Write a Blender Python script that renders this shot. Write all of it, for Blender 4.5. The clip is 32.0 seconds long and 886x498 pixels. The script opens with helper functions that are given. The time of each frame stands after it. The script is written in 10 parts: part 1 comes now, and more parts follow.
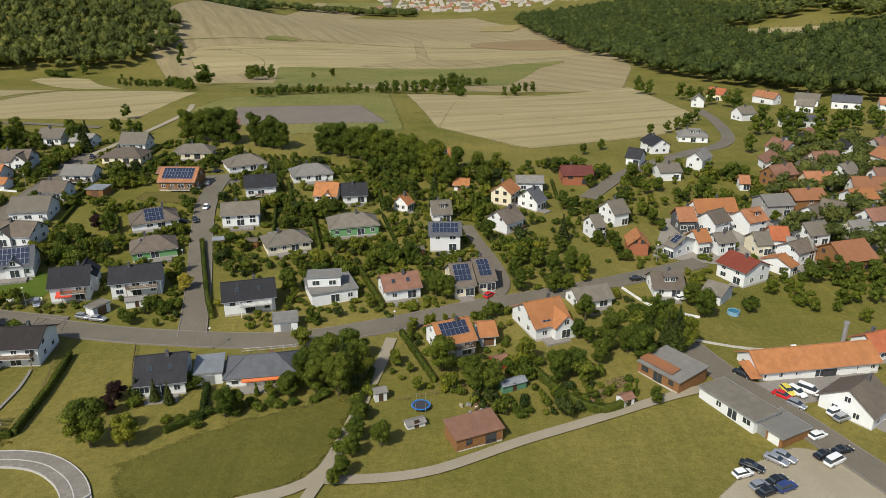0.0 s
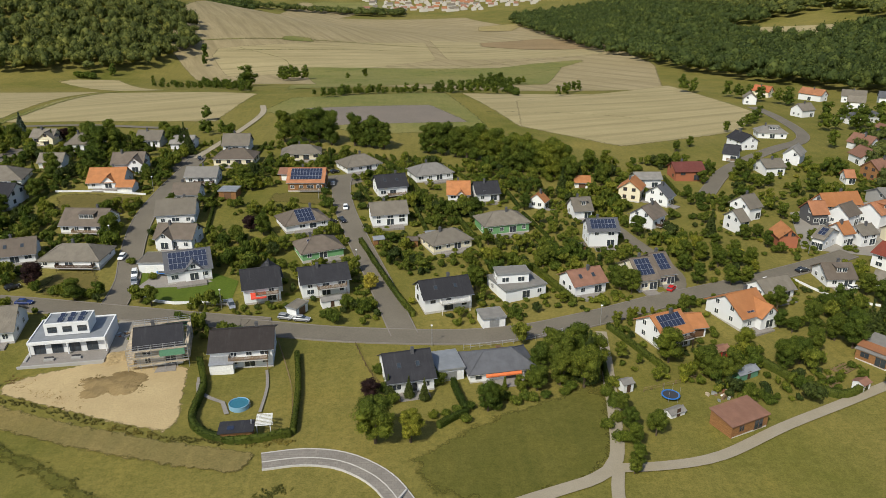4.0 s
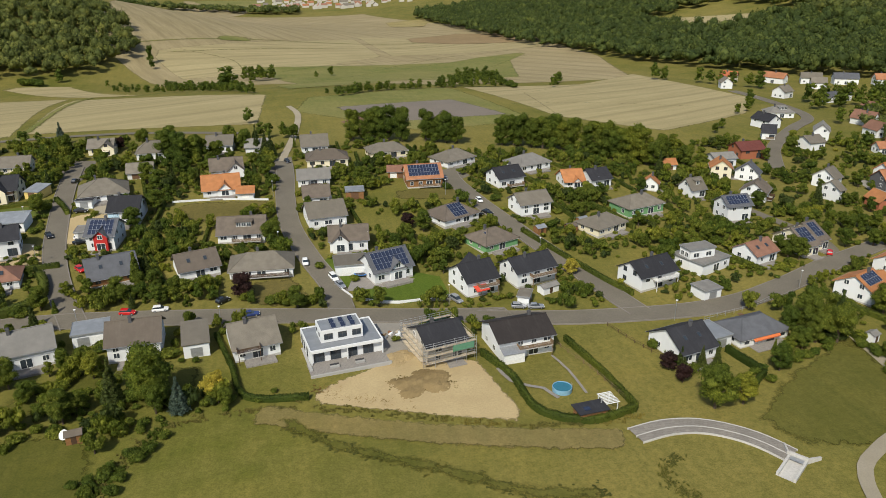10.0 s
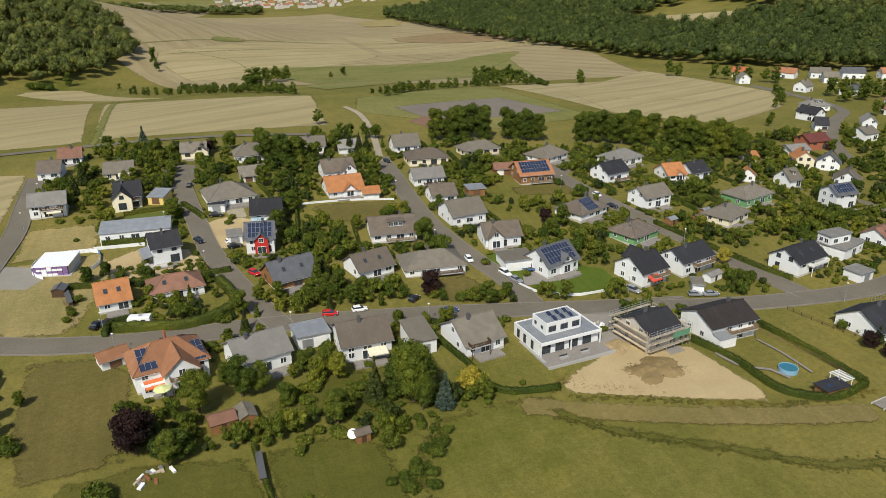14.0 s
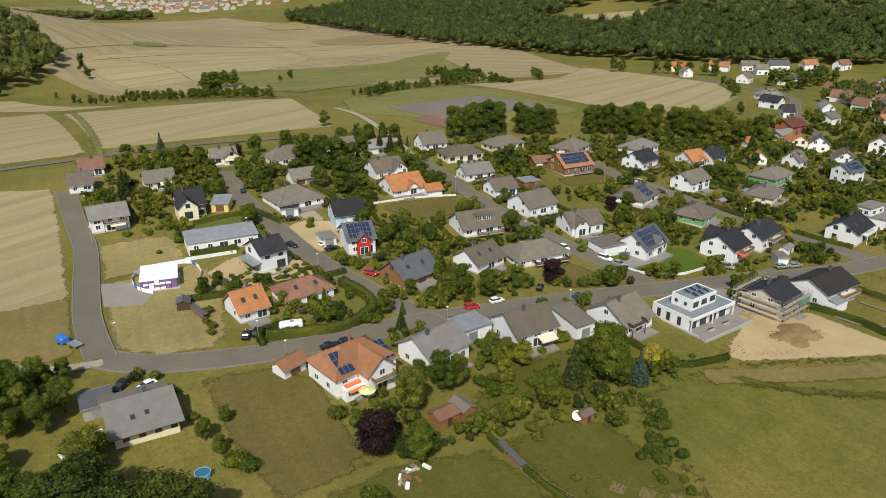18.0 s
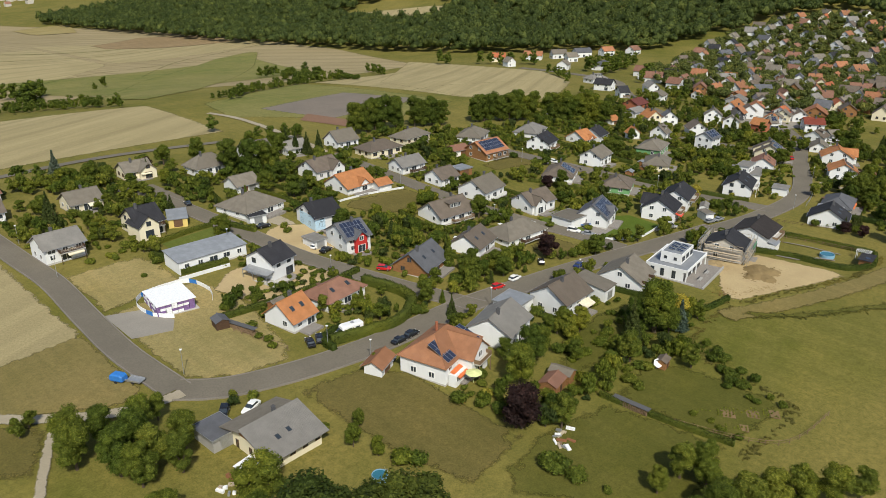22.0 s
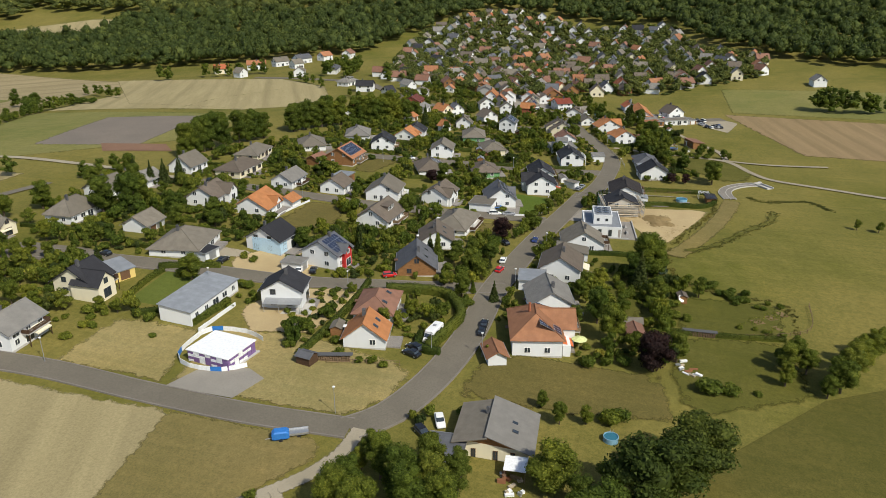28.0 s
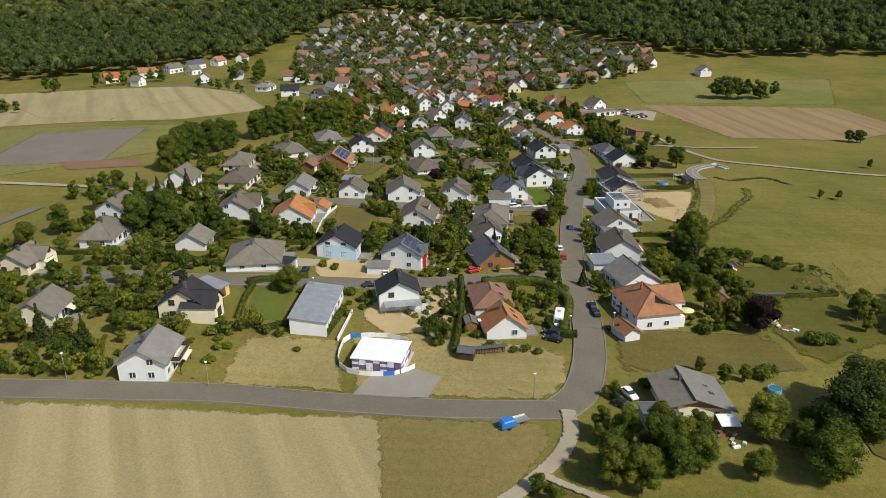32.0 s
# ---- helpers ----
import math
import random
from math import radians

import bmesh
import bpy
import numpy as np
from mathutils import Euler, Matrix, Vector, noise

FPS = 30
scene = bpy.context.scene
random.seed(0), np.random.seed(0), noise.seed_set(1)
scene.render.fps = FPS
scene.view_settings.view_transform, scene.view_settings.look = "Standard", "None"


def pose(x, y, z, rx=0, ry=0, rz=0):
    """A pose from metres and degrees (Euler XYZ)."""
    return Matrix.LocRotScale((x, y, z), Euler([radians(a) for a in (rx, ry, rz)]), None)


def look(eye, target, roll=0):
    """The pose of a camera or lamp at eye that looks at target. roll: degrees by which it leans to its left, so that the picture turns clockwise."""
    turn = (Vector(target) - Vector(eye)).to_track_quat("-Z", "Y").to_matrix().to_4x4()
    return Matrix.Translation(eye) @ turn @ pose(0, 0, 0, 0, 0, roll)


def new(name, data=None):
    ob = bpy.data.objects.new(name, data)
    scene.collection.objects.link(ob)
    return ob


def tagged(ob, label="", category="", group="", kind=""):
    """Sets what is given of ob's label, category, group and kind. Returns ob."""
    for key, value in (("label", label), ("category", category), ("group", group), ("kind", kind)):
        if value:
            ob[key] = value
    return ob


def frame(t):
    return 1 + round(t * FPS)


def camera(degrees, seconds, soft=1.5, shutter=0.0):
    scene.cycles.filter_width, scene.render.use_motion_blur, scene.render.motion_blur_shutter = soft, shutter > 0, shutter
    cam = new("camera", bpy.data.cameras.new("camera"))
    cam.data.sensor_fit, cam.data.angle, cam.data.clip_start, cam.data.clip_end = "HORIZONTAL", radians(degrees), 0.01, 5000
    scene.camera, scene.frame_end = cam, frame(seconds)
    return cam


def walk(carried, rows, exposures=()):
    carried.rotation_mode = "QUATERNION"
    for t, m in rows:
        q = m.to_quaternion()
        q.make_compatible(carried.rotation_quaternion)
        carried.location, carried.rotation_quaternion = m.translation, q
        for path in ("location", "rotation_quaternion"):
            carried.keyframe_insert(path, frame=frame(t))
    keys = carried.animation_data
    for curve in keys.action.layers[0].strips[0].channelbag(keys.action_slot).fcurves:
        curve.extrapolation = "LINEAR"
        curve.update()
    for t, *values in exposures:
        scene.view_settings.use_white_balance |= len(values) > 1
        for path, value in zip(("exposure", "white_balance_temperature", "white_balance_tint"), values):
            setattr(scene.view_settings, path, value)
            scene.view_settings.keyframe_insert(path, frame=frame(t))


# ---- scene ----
cam = camera(62.5, 32.0, soft=0.8)
PATH = [
    (0.0, pose(-0.00, 0.00, 85.49, 68.48, 0.09, 0.33)),
    (0.5, pose(-6.98, -0.66, 85.58, 68.48, 0.08, -0.12)),
    (1.0, pose(-13.93, -1.22, 85.67, 68.48, 0.07, -0.48)),
    (1.5, pose(-20.91, -1.64, 85.76, 68.49, 0.06, -0.73)),
    (2.0, pose(-27.96, -1.94, 85.83, 68.49, 0.04, -1.01)),
    (2.5, pose(-35.12, -2.16, 85.90, 68.49, 0.02, -1.25)),
    (3.0, pose(-42.31, -2.32, 85.95, 68.48, 0.00, -1.59)),
    (3.5, pose(-49.52, -2.38, 85.99, 68.46, 0.01, -1.96)),
    (5.5, pose(-77.81, -1.89, 86.14, 68.39, 0.07, -4.17)),
    (6.0, pose(-84.86, -1.72, 86.15, 68.35, 0.09, -5.03)),
    (6.5, pose(-91.96, -1.50, 86.16, 68.32, 0.10, -6.04)),
    (7.0, pose(-99.16, -1.22, 86.16, 68.29, 0.12, -7.01)),
    (7.5, pose(-106.47, -0.84, 86.17, 68.27, 0.15, -7.99)),
    (8.0, pose(-113.83, -0.31, 86.18, 68.23, 0.17, -9.11)),
    (8.5, pose(-121.22, 0.34, 86.20, 68.22, 0.19, -10.23)),
    (9.0, pose(-128.60, 1.13, 86.22, 68.20, 0.20, -11.39)),
    (9.5, pose(-135.94, 2.06, 86.25, 68.17, 0.21, -12.37)),
    (10.0, pose(-143.27, 3.13, 86.29, 68.15, 0.21, -12.99)),
    (10.5, pose(-150.62, 4.28, 86.33, 68.12, 0.22, -13.50)),
    (11.0, pose(-158.00, 5.47, 86.38, 68.10, 0.24, -14.07)),
    (11.5, pose(-165.44, 6.72, 86.45, 68.08, 0.26, -14.65)),
    (12.0, pose(-172.83, 8.08, 86.55, 68.09, 0.27, -15.28)),
    (12.5, pose(-180.16, 9.56, 86.66, 68.08, 0.27, -15.93)),
    (13.0, pose(-187.45, 11.22, 86.77, 68.08, 0.25, -16.59)),
    (13.5, pose(-194.79, 13.06, 86.86, 68.08, 0.22, -17.12)),
    (14.0, pose(-202.08, 15.05, 86.91, 68.08, 0.18, -17.61)),
    (14.5, pose(-209.39, 17.17, 86.89, 68.09, 0.14, -18.02)),
    (15.0, pose(-216.64, 19.39, 86.81, 68.12, 0.11, -18.54)),
    (15.5, pose(-223.81, 21.75, 86.64, 68.15, 0.10, -19.28)),
    (17.5, pose(-251.10, 31.69, 85.60, 68.25, 0.08, -25.21)),
    (18.0, pose(-257.79, 34.31, 85.33, 68.29, 0.05, -27.05)),
    (18.5, pose(-264.45, 37.03, 85.07, 68.32, 0.01, -29.30)),
    (19.0, pose(-271.12, 39.97, 84.84, 68.33, -0.04, -31.61)),
    (19.5, pose(-277.75, 43.18, 84.68, 68.36, -0.09, -33.81)),
    (20.0, pose(-284.26, 46.66, 84.60, 68.35, -0.13, -36.03)),
    (20.5, pose(-290.63, 50.46, 84.60, 68.32, -0.15, -38.37)),
    (21.0, pose(-296.84, 54.65, 84.68, 68.27, -0.16, -40.83)),
    (21.5, pose(-302.85, 59.23, 84.79, 68.20, -0.15, -43.30)),
    (22.0, pose(-308.58, 64.03, 84.91, 68.15, -0.15, -45.56)),
    (22.5, pose(-314.10, 68.92, 84.95, 68.11, -0.15, -47.81)),
    (23.0, pose(-319.51, 73.88, 84.90, 68.12, -0.15, -50.02)),
    (23.5, pose(-324.84, 79.00, 84.74, 68.19, -0.15, -52.27)),
    (24.0, pose(-329.98, 84.34, 84.52, 68.29, -0.14, -54.65)),
    (24.5, pose(-334.90, 89.93, 84.28, 68.39, -0.11, -57.15)),
    (25.0, pose(-339.31, 95.77, 84.08, 68.46, -0.08, -59.70)),
    (25.5, pose(-343.00, 101.98, 83.97, 68.51, -0.05, -62.20)),
    (27.5, pose(-354.19, 128.45, 84.01, 68.72, 0.10, -71.82)),
    (28.0, pose(-356.68, 135.31, 84.06, 68.74, 0.13, -74.22)),
    (28.5, pose(-359.07, 142.42, 84.15, 68.75, 0.17, -76.37)),
    (29.0, pose(-361.41, 149.60, 84.27, 68.75, 0.19, -78.10)),
    (29.5, pose(-363.68, 156.84, 84.42, 68.75, 0.19, -79.88)),
    (30.0, pose(-365.85, 164.05, 84.61, 68.75, 0.18, -81.72)),
    (30.5, pose(-367.88, 171.41, 84.81, 68.73, 0.17, -83.35)),
    (31.0, pose(-369.71, 178.85, 85.03, 68.71, 0.14, -84.79)),
    (31.5, pose(-371.39, 186.45, 85.26, 68.69, 0.13, -86.01)),
    (32.0, pose(-372.97, 194.07, 85.50, 68.69, 0.12, -87.20)),
]
walk(cam, PATH)

# ---- world, sun ----
SUN_FROM = Vector((-0.56, -0.83, 0))
SUN_HEIGHT = radians(46)
world = bpy.data.worlds.new("world")
scene.world = world
world.use_nodes = True
wn = world.node_tree.nodes
sky = wn.new("ShaderNodeTexSky")
sky.sky_type = "NISHITA"
sky.sun_disc = False
sky.sun_elevation = SUN_HEIGHT
sky.sun_rotation = math.atan2(SUN_FROM.x, SUN_FROM.y)
sky.air_density, sky.dust_density, sky.ozone_density = 1.0, 1.6, 1.0
wn["Background"].inputs["Strength"].default_value = 0.118
world.node_tree.links.new(sky.outputs[0], wn["Background"].inputs[0])
sun_dir = Vector((SUN_FROM.x, SUN_FROM.y, 0)).normalized() * math.cos(SUN_HEIGHT) + Vector((0, 0, math.sin(SUN_HEIGHT)))
sun = new("sun", bpy.data.lights.new("sun", "SUN"))
sun.data.energy, sun.data.angle, sun.data.color = 4.1, radians(0.6), (1.0, 0.955, 0.82)
sun.matrix_world = look(sun_dir * 600, (0, 0, 0))


# ---- lie of the land: a smooth sheet through spot heights ----
SPOTS_NEAR = (
    (0, 60, 3), (-13, 106, 3.2), (25, 130, 3), (47, 136, 3.8), (45, 175, 5.2), (83, 160, 2.4), (78, 246, 6),
    (115, 302, 8), (-84, 104, 4.3), (-119, 129, 5.4), (-107, 163, 5.2), (-136, 186, 7.6), (-81, 223, 9.6),
    (-185, 123, 6.2), (-173, 100, 5.5), (-249, 136, 8.4), (-268, 187, 11.5), (-227, 166, 8.9), (-198, 196, 10.4),
    (-240, 225, 11.4), (-190, 222, 10.9), (-143, 259, 12.4), (-213, 263, 14.4), (-205, 235, 12.8), (-179, 236, 12.8), (-54, 149, 4), (29, 207, 6.3), (167, 173, 3.5), (-25, 270, 10),
    (-100, 60, 4), (-200, 40, 5), (-300, 60, 7), (100, 90, 3), (-300, 300, 14),
)
SPOTS_MIDDLE = (
    (191, 118, 7), (243, 84, 12), (182, 24, 9), (426, 312, 20), (409, 181, 16), (388, 148, 19), (305, 256, 3),
    (-65, 448, 11), (-155, 439, 13), (-99, 632, -6), (-153, 605, -4), (15, 576, -3), (181, 571, 0), (202, 514, 2),
    (82, 336, 7.5), (128, 498, 2), (0, 360, 11), (-150, 360, 14), (-300, 420, 12), (280, 420, 8), (330, 640, 14), (362, 834, 16),
    (-300, 560, -2), (-235, 640, -6), (-420, 380, 13), (300, -20, 18), (100, -60, 6), (-100, -80, 4), (-420, 60, 10), (500, 240, 34),
)
SPOTS_FAR = (
    (-430, 800, 62), (-330, 740, 30), (-650, 700, 60), (-430, 600, 8), (0, 900, -12), (-100, 1300, -22), (180, 760, -6), (250, 1100, -4), (100, 1600, -26),
    (-300, 1500, -20), (480, 1000, 42), (620, 800, 66), (950, 1000, 120), (700, 500, 76), (500, 420, 36), (720, 200, 92),
    (520, 40, 58), (720, -120, 100), (-600, 100, 16), (-700, 400, 16), (0, 2500, 10), (600, 2400, 70), (-900, 2400, 50),
    (-1600, 1400, 70), (2400, 900, 150), (2400, -1500, 120), (-2500, -1500, 30), (0, -1500, 10), (0, 4400, 160),
)


def thin_plate(points):
    p = np.array(points, dtype=float)
    n = len(p)

    def kernel(dx, dy):
        d2 = (dx * dx + dy * dy) / 1e4 + 1e-9
        return d2 * np.log(d2)

    k = kernel(p[:, None, 0] - p[None, :, 0], p[:, None, 1] - p[None, :, 1]) + 0.02 * np.eye(n)
    q = np.column_stack((np.ones(n), p[:, :2] / 100))
    a = np.block([[k, q], [q.T, np.zeros((3, 3))]])
    w = np.linalg.solve(a, np.concatenate((p[:, 2], np.zeros(3))))

    def height(x, y):
        x, y = np.asarray(x, dtype=float), np.asarray(y, dtype=float)
        out = w[n] + w[n + 1] * x / 100 + w[n + 2] * y / 100
        for i in range(n):
            out = out + w[i] * kernel(x - p[i, 0], y - p[i, 1])
        return out
    return height


relief = thin_plate(SPOTS_NEAR + SPOTS_MIDDLE + SPOTS_FAR)


def steps(fine0, fine1, step, end0, end1):
    """Grid lines: even inside, wider and wider outside."""
    mid = list(np.arange(fine0, fine1 + 0.1, step))
    lo, hi, d = [fine0], [fine1], step
    while lo[-1] > end0:
        d *= 1.09
        lo.append(lo[-1] - d)
    d = step
    while hi[-1] < end1:
        d *= 1.09
        hi.append(hi[-1] + d)
    return np.array(lo[:0:-1] + mid + hi[1:])


GX = steps(-420, 460, 4.0, -4200, 4200)
GY = steps(-40, 480, 4.0, -2500, 4600)
GZ = relief(*np.meshgrid(GX, GY, indexing="ij"))


def hz(x, y):
    """Height of the ground sheet."""
    x, y = np.asarray(x, dtype=float), np.asarray(y, dtype=float)
    i = np.clip(np.searchsorted(GX, x) - 1, 0, len(GX) - 2)
    j = np.clip(np.searchsorted(GY, y) - 1, 0, len(GY) - 2)
    u = (x - GX[i]) / (GX[i + 1] - GX[i])
    v = (y - GY[j]) / (GY[j + 1] - GY[j])
    a, b, c, d = GZ[i, j], GZ[i + 1, j], GZ[i + 1, j + 1], GZ[i, j + 1]
    return np.where(u >= v, a + u * (b - a) + v * (c - b), a + v * (d - a) + u * (c - d))


def gz(x, y):
    return float(hz(x, y))


# ---- materials ----
def material(name, rough=0.8, metal=0.0, spec=0.3):
    m = bpy.data.materials.new(name)
    m.use_nodes = True
    b = m.node_tree.nodes["Principled BSDF"]
    b.inputs["Roughness"].default_value, b.inputs["Metallic"].default_value = rough, metal
    b.inputs["Specular IOR Level"].default_value = spec
    return m, m.node_tree.nodes, m.node_tree.links, b


def noise_node(n, l, scale, coords, detail=4.0, rough=0.55):
    t = n.new("ShaderNodeTexNoise")
    t.inputs["Scale"].default_value, t.inputs["Detail"].default_value, t.inputs["Roughness"].default_value = scale, detail, rough
    l.new(coords, t.inputs["Vector"])
    return t.outputs["Fac"]


def ramp(n, l, fac, *stops):
    r = n.new("ShaderNodeValToRGB")
    while len(r.color_ramp.elements) < len(stops):
        r.color_ramp.elements.new(0.5)
    for e, (p, c) in zip(r.color_ramp.elements, stops):
        e.position, e.color = p, (*c, 1)
    l.new(fac, r.inputs[0])
    return r.outputs[0]


def mixed(n, l, fac, a, b, how="MIX"):
    m = n.new("ShaderNodeMix")
    m.data_type, m.blend_type = "RGBA", how
    for sock, v in ((m.inputs[0], fac), (m.inputs[6], a), (m.inputs[7], b)):
        if isinstance(v, (int, float)):
            sock.default_value = v
        elif isinstance(v, tuple):
            sock.default_value = (*v, 1)
        else:
            l.new(v, sock)
    return m.outputs[2]


def bump(n, l, b, height, strength=0.4, dist=0.05):
    u = n.new("ShaderNodeBump")
    u.inputs["Strength"].default_value, u.inputs["Distance"].default_value = strength, dist
    l.new(height, u.inputs["Height"])
    l.new(u.outputs[0], b.inputs["Normal"])


def place(n):
    return n.new("ShaderNodeNewGeometry").outputs["Position"]


def local(n):
    return n.new("ShaderNodeTexCoord").outputs["Object"]


def scaled(n, l, v, sx, sy, sz, turn=0.0):
    m = n.new("ShaderNodeMapping")
    m.inputs["Scale"].default_value = (sx, sy, sz)
    m.inputs["Rotation"].default_value = (0, 0, radians(turn))
    l.new(v, m.inputs["Vector"])
    return m.outputs[0]


def tone(c, f):
    return tuple(min(1.0, v * f) for v in c)


def grass_material(name, dry, green, share, fine=1.0):
    """Meadow: broad dry and green patches, tufts and blades."""
    m, n, l, b = material(name, 0.95, spec=0.1)
    p = place(n)
    broad = noise_node(n, l, 0.014, p, 6, 0.62)
    patch = noise_node(n, l, 0.11, p, 6, 0.65)
    tuft = noise_node(n, l, 0.9 * fine, p, 5, 0.7)
    base = ramp(n, l, broad, (share - 0.13, dry), (share + 0.13, green))
    worn = mixed(n, l, ramp(n, l, patch, (0.42, (0, 0, 0)), (0.72, (0.6, 0.6, 0.6))), base, tone(dry, 1.05))
    blotch = noise_node(n, l, 0.038, scaled(n, l, p, 1.0, 1.9, 1.0, 24), 7, 0.7)
    worn = mixed(n, l, 1.0, worn, ramp(n, l, blotch, (0.32, (0.87, 0.90, 0.86)), (0.5, (1.0, 1.0, 1.0)), (0.68, (1.12, 1.08, 1.04))), "MULTIPLY")
    lanes = noise_node(n, l, 0.5, scaled(n, l, p, 1.0, 0.06, 1.0, 32), 3, 0.6)
    worn = mixed(n, l, 1.0, worn, ramp(n, l, lanes, (0.35, (0.92, 0.94, 0.92)), (0.65, (1.07, 1.05, 1.04))), "MULTIPLY")
    dark = mixed(n, l, ramp(n, l, tuft, (0.32, (0.5, 0.5, 0.5)), (0.62, (0, 0, 0))), worn, tone(green, 0.68))
    blades = noise_node(n, l, 3.2 * fine, p, 5, 0.75)
    dark = mixed(n, l, 1.0, dark, ramp(n, l, blades, (0.33, (0.74, 0.76, 0.74)), (0.5, (1.0, 1.0, 1.0)), (0.68, (1.24, 1.20, 1.14))), "MULTIPLY")
    l.new(dark, b.inputs["Base Color"])
    bump(n, l, b, tuft, 0.55, 0.25)
    return m


def field_material(name, c1, c2, turn, width):
    """Field with the lanes of the tractor and the combine."""
    m, n, l, b = material(name, 0.95, spec=0.1)
    p = place(n)
    q = scaled(n, l, p, 1, 1, 1, turn)
    w = n.new("ShaderNodeTexWave")
    w.wave_type, w.bands_direction = "BANDS", "X"
    w.inputs["Scale"].default_value, w.inputs["Distortion"].default_value = 0.314 / width, 1.5
    w.inputs["Detail"].default_value, w.inputs["Detail Scale"].default_value = 3.0, 0.05
    l.new(q, w.inputs["Vector"])
    broad = noise_node(n, l, 0.012, p, 5, 0.6)
    fine = noise_node(n, l, 0.5, scaled(n, l, q, 1.0, 0.08, 1), 4, 0.6)
    base = ramp(n, l, broad, (0.35, c1), (0.65, c2))
    lane = mixed(n, l, ramp(n, l, w.outputs["Fac"], (0.78, (0, 0, 0)), (0.97, (0.4, 0.4, 0.4))), base, tone(c2, 0.72))
    worn = mixed(n, l, ramp(n, l, fine, (0.35, (0.5, 0.5, 0.5)), (0.65, (0, 0, 0))), lane, tone(c1, 0.78))
    swath = noise_node(n, l, 0.16, scaled(n, l, q, 1.0, 0.035, 1), 5, 0.65)
    worn = mixed(n, l, 1.0, worn, ramp(n, l, swath, (0.36, (0.90, 0.90, 0.88)), (0.64, (1.10, 1.10, 1.10))), "MULTIPLY")
    grit = noise_node(n, l, 2.2, p, 6, 0.75)
    worn = mixed(n, l, 1.0, worn, ramp(n, l, grit, (0.34, (0.80, 0.80, 0.78)), (0.62, (1.08, 1.08, 1.08))), "MULTIPLY")
    l.new(worn, b.inputs["Base Color"])
    bump(n, l, b, grit, 0.5, 0.2)
    return m


def loose_material(name, c1, c2, scale=0.8, rough=0.95, height=0.08):
    m, n, l, b = material(name, rough, spec=0.15)
    p = place(n)
    broad, fine = noise_node(n, l, scale * 0.12, p, 5, 0.6), noise_node(n, l, scale * 3, p, 6, 0.7)
    base = ramp(n, l, broad, (0.35, c1), (0.66, c2))
    l.new(mixed(n, l, ramp(n, l, fine, (0.3, (0.6, 0.6, 0.6)), (0.6, (0, 0, 0))), base, tone(c1, 0.7)), b.inputs["Base Color"])
    bump(n, l, b, fine, 0.5, height)
    return m


def paved_material(name, c1, c2, sx, sy):
    m, n, l, b = material(name, 0.9, spec=0.2)
    p = place(n)
    br = n.new("ShaderNodeTexBrick")
    br.inputs["Color1"].default_value, br.inputs["Color2"].default_value = (*c1, 1), (*c2, 1)
    br.inputs["Mortar"].default_value = (*tone(c1, 0.6), 1)
    br.inputs["Scale"].default_value, br.inputs["Mortar Size"].default_value = 1.0, 0.02
    br.inputs["Brick Width"].default_value, br.inputs["Row Height"].default_value = sx, sy
    l.new(p, br.inputs["Vector"])
    l.new(mixed(n, l, ramp(n, l, noise_node(n, l, 0.35, p, 5), (0.35, (0.4, 0.4, 0.4)), (0.65, (0, 0, 0))), br.outputs["Color"], tone(c1, 0.75)), b.inputs["Base Color"])
    bump(n, l, b, br.outputs["Fac"], 0.3, 0.01)
    return m


def roof_material(name, c, tile=True, rough=0.8):
    """Tiled roof: rows of tiles, weathering, streaks down the slope."""
    m, n, l, b = material(name, rough, spec=0.25)
    o = local(n)
    info = n.new("ShaderNodeObjectInfo")
    big = noise_node(n, l, 0.5, o, 5, 0.6)
    streak = noise_node(n, l, 1.0, scaled(n, l, o, 2.2, 0.25, 0.25), 4, 0.6)
    tint = ramp(n, l, info.outputs["Random"], (0.0, tone(c, 0.82)), (1.0, tone(c, 1.2)))
    worn = mixed(n, l, ramp(n, l, big, (0.38, (0.55, 0.55, 0.55)), (0.66, (0, 0, 0))), tint, tone(c, 0.66))
    light = mixed(n, l, ramp(n, l, streak, (0.52, (0, 0, 0)), (0.78, (0.35, 0.35, 0.35))), worn, tuple(v * 0.75 + 0.05 for v in c))
    l.new(light, b.inputs["Base Color"])
    if tile:
        br = n.new("ShaderNodeTexBrick")
        br.inputs["Scale"].default_value, br.inputs["Mortar Size"].default_value = 1.0, 0.03
        br.inputs["Brick Width"].default_value, br.inputs["Row Height"].default_value = 0.3, 0.36
        l.new(o, br.inputs["Vector"])
        bump(n, l, b, br.outputs["Fac"], 0.6, -0.04)
    return m


def wall_material(name, c, rough=0.9):
    m, n, l, b = material(name, rough, spec=0.2)
    o = local(n)
    info = n.new("ShaderNodeObjectInfo")
    soil = noise_node(n, l, 0.45, scaled(n, l, o, 1.6, 1.6, 0.5), 5, 0.65)
    fine = noise_node(n, l, 14, o, 3)
    tint = ramp(n, l, info.outputs["Random"], (0.0, tone(c, 0.9)), (1.0, tone(c, 1.04)))
    l.new(mixed(n, l, ramp(n, l, soil, (0.3, (0.22, 0.22, 0.22)), (0.55, (0, 0, 0))), tint, tone(c, 0.78)), b.inputs["Base Color"])
    bump(n, l, b, fine, 0.15, 0.01)
    return m


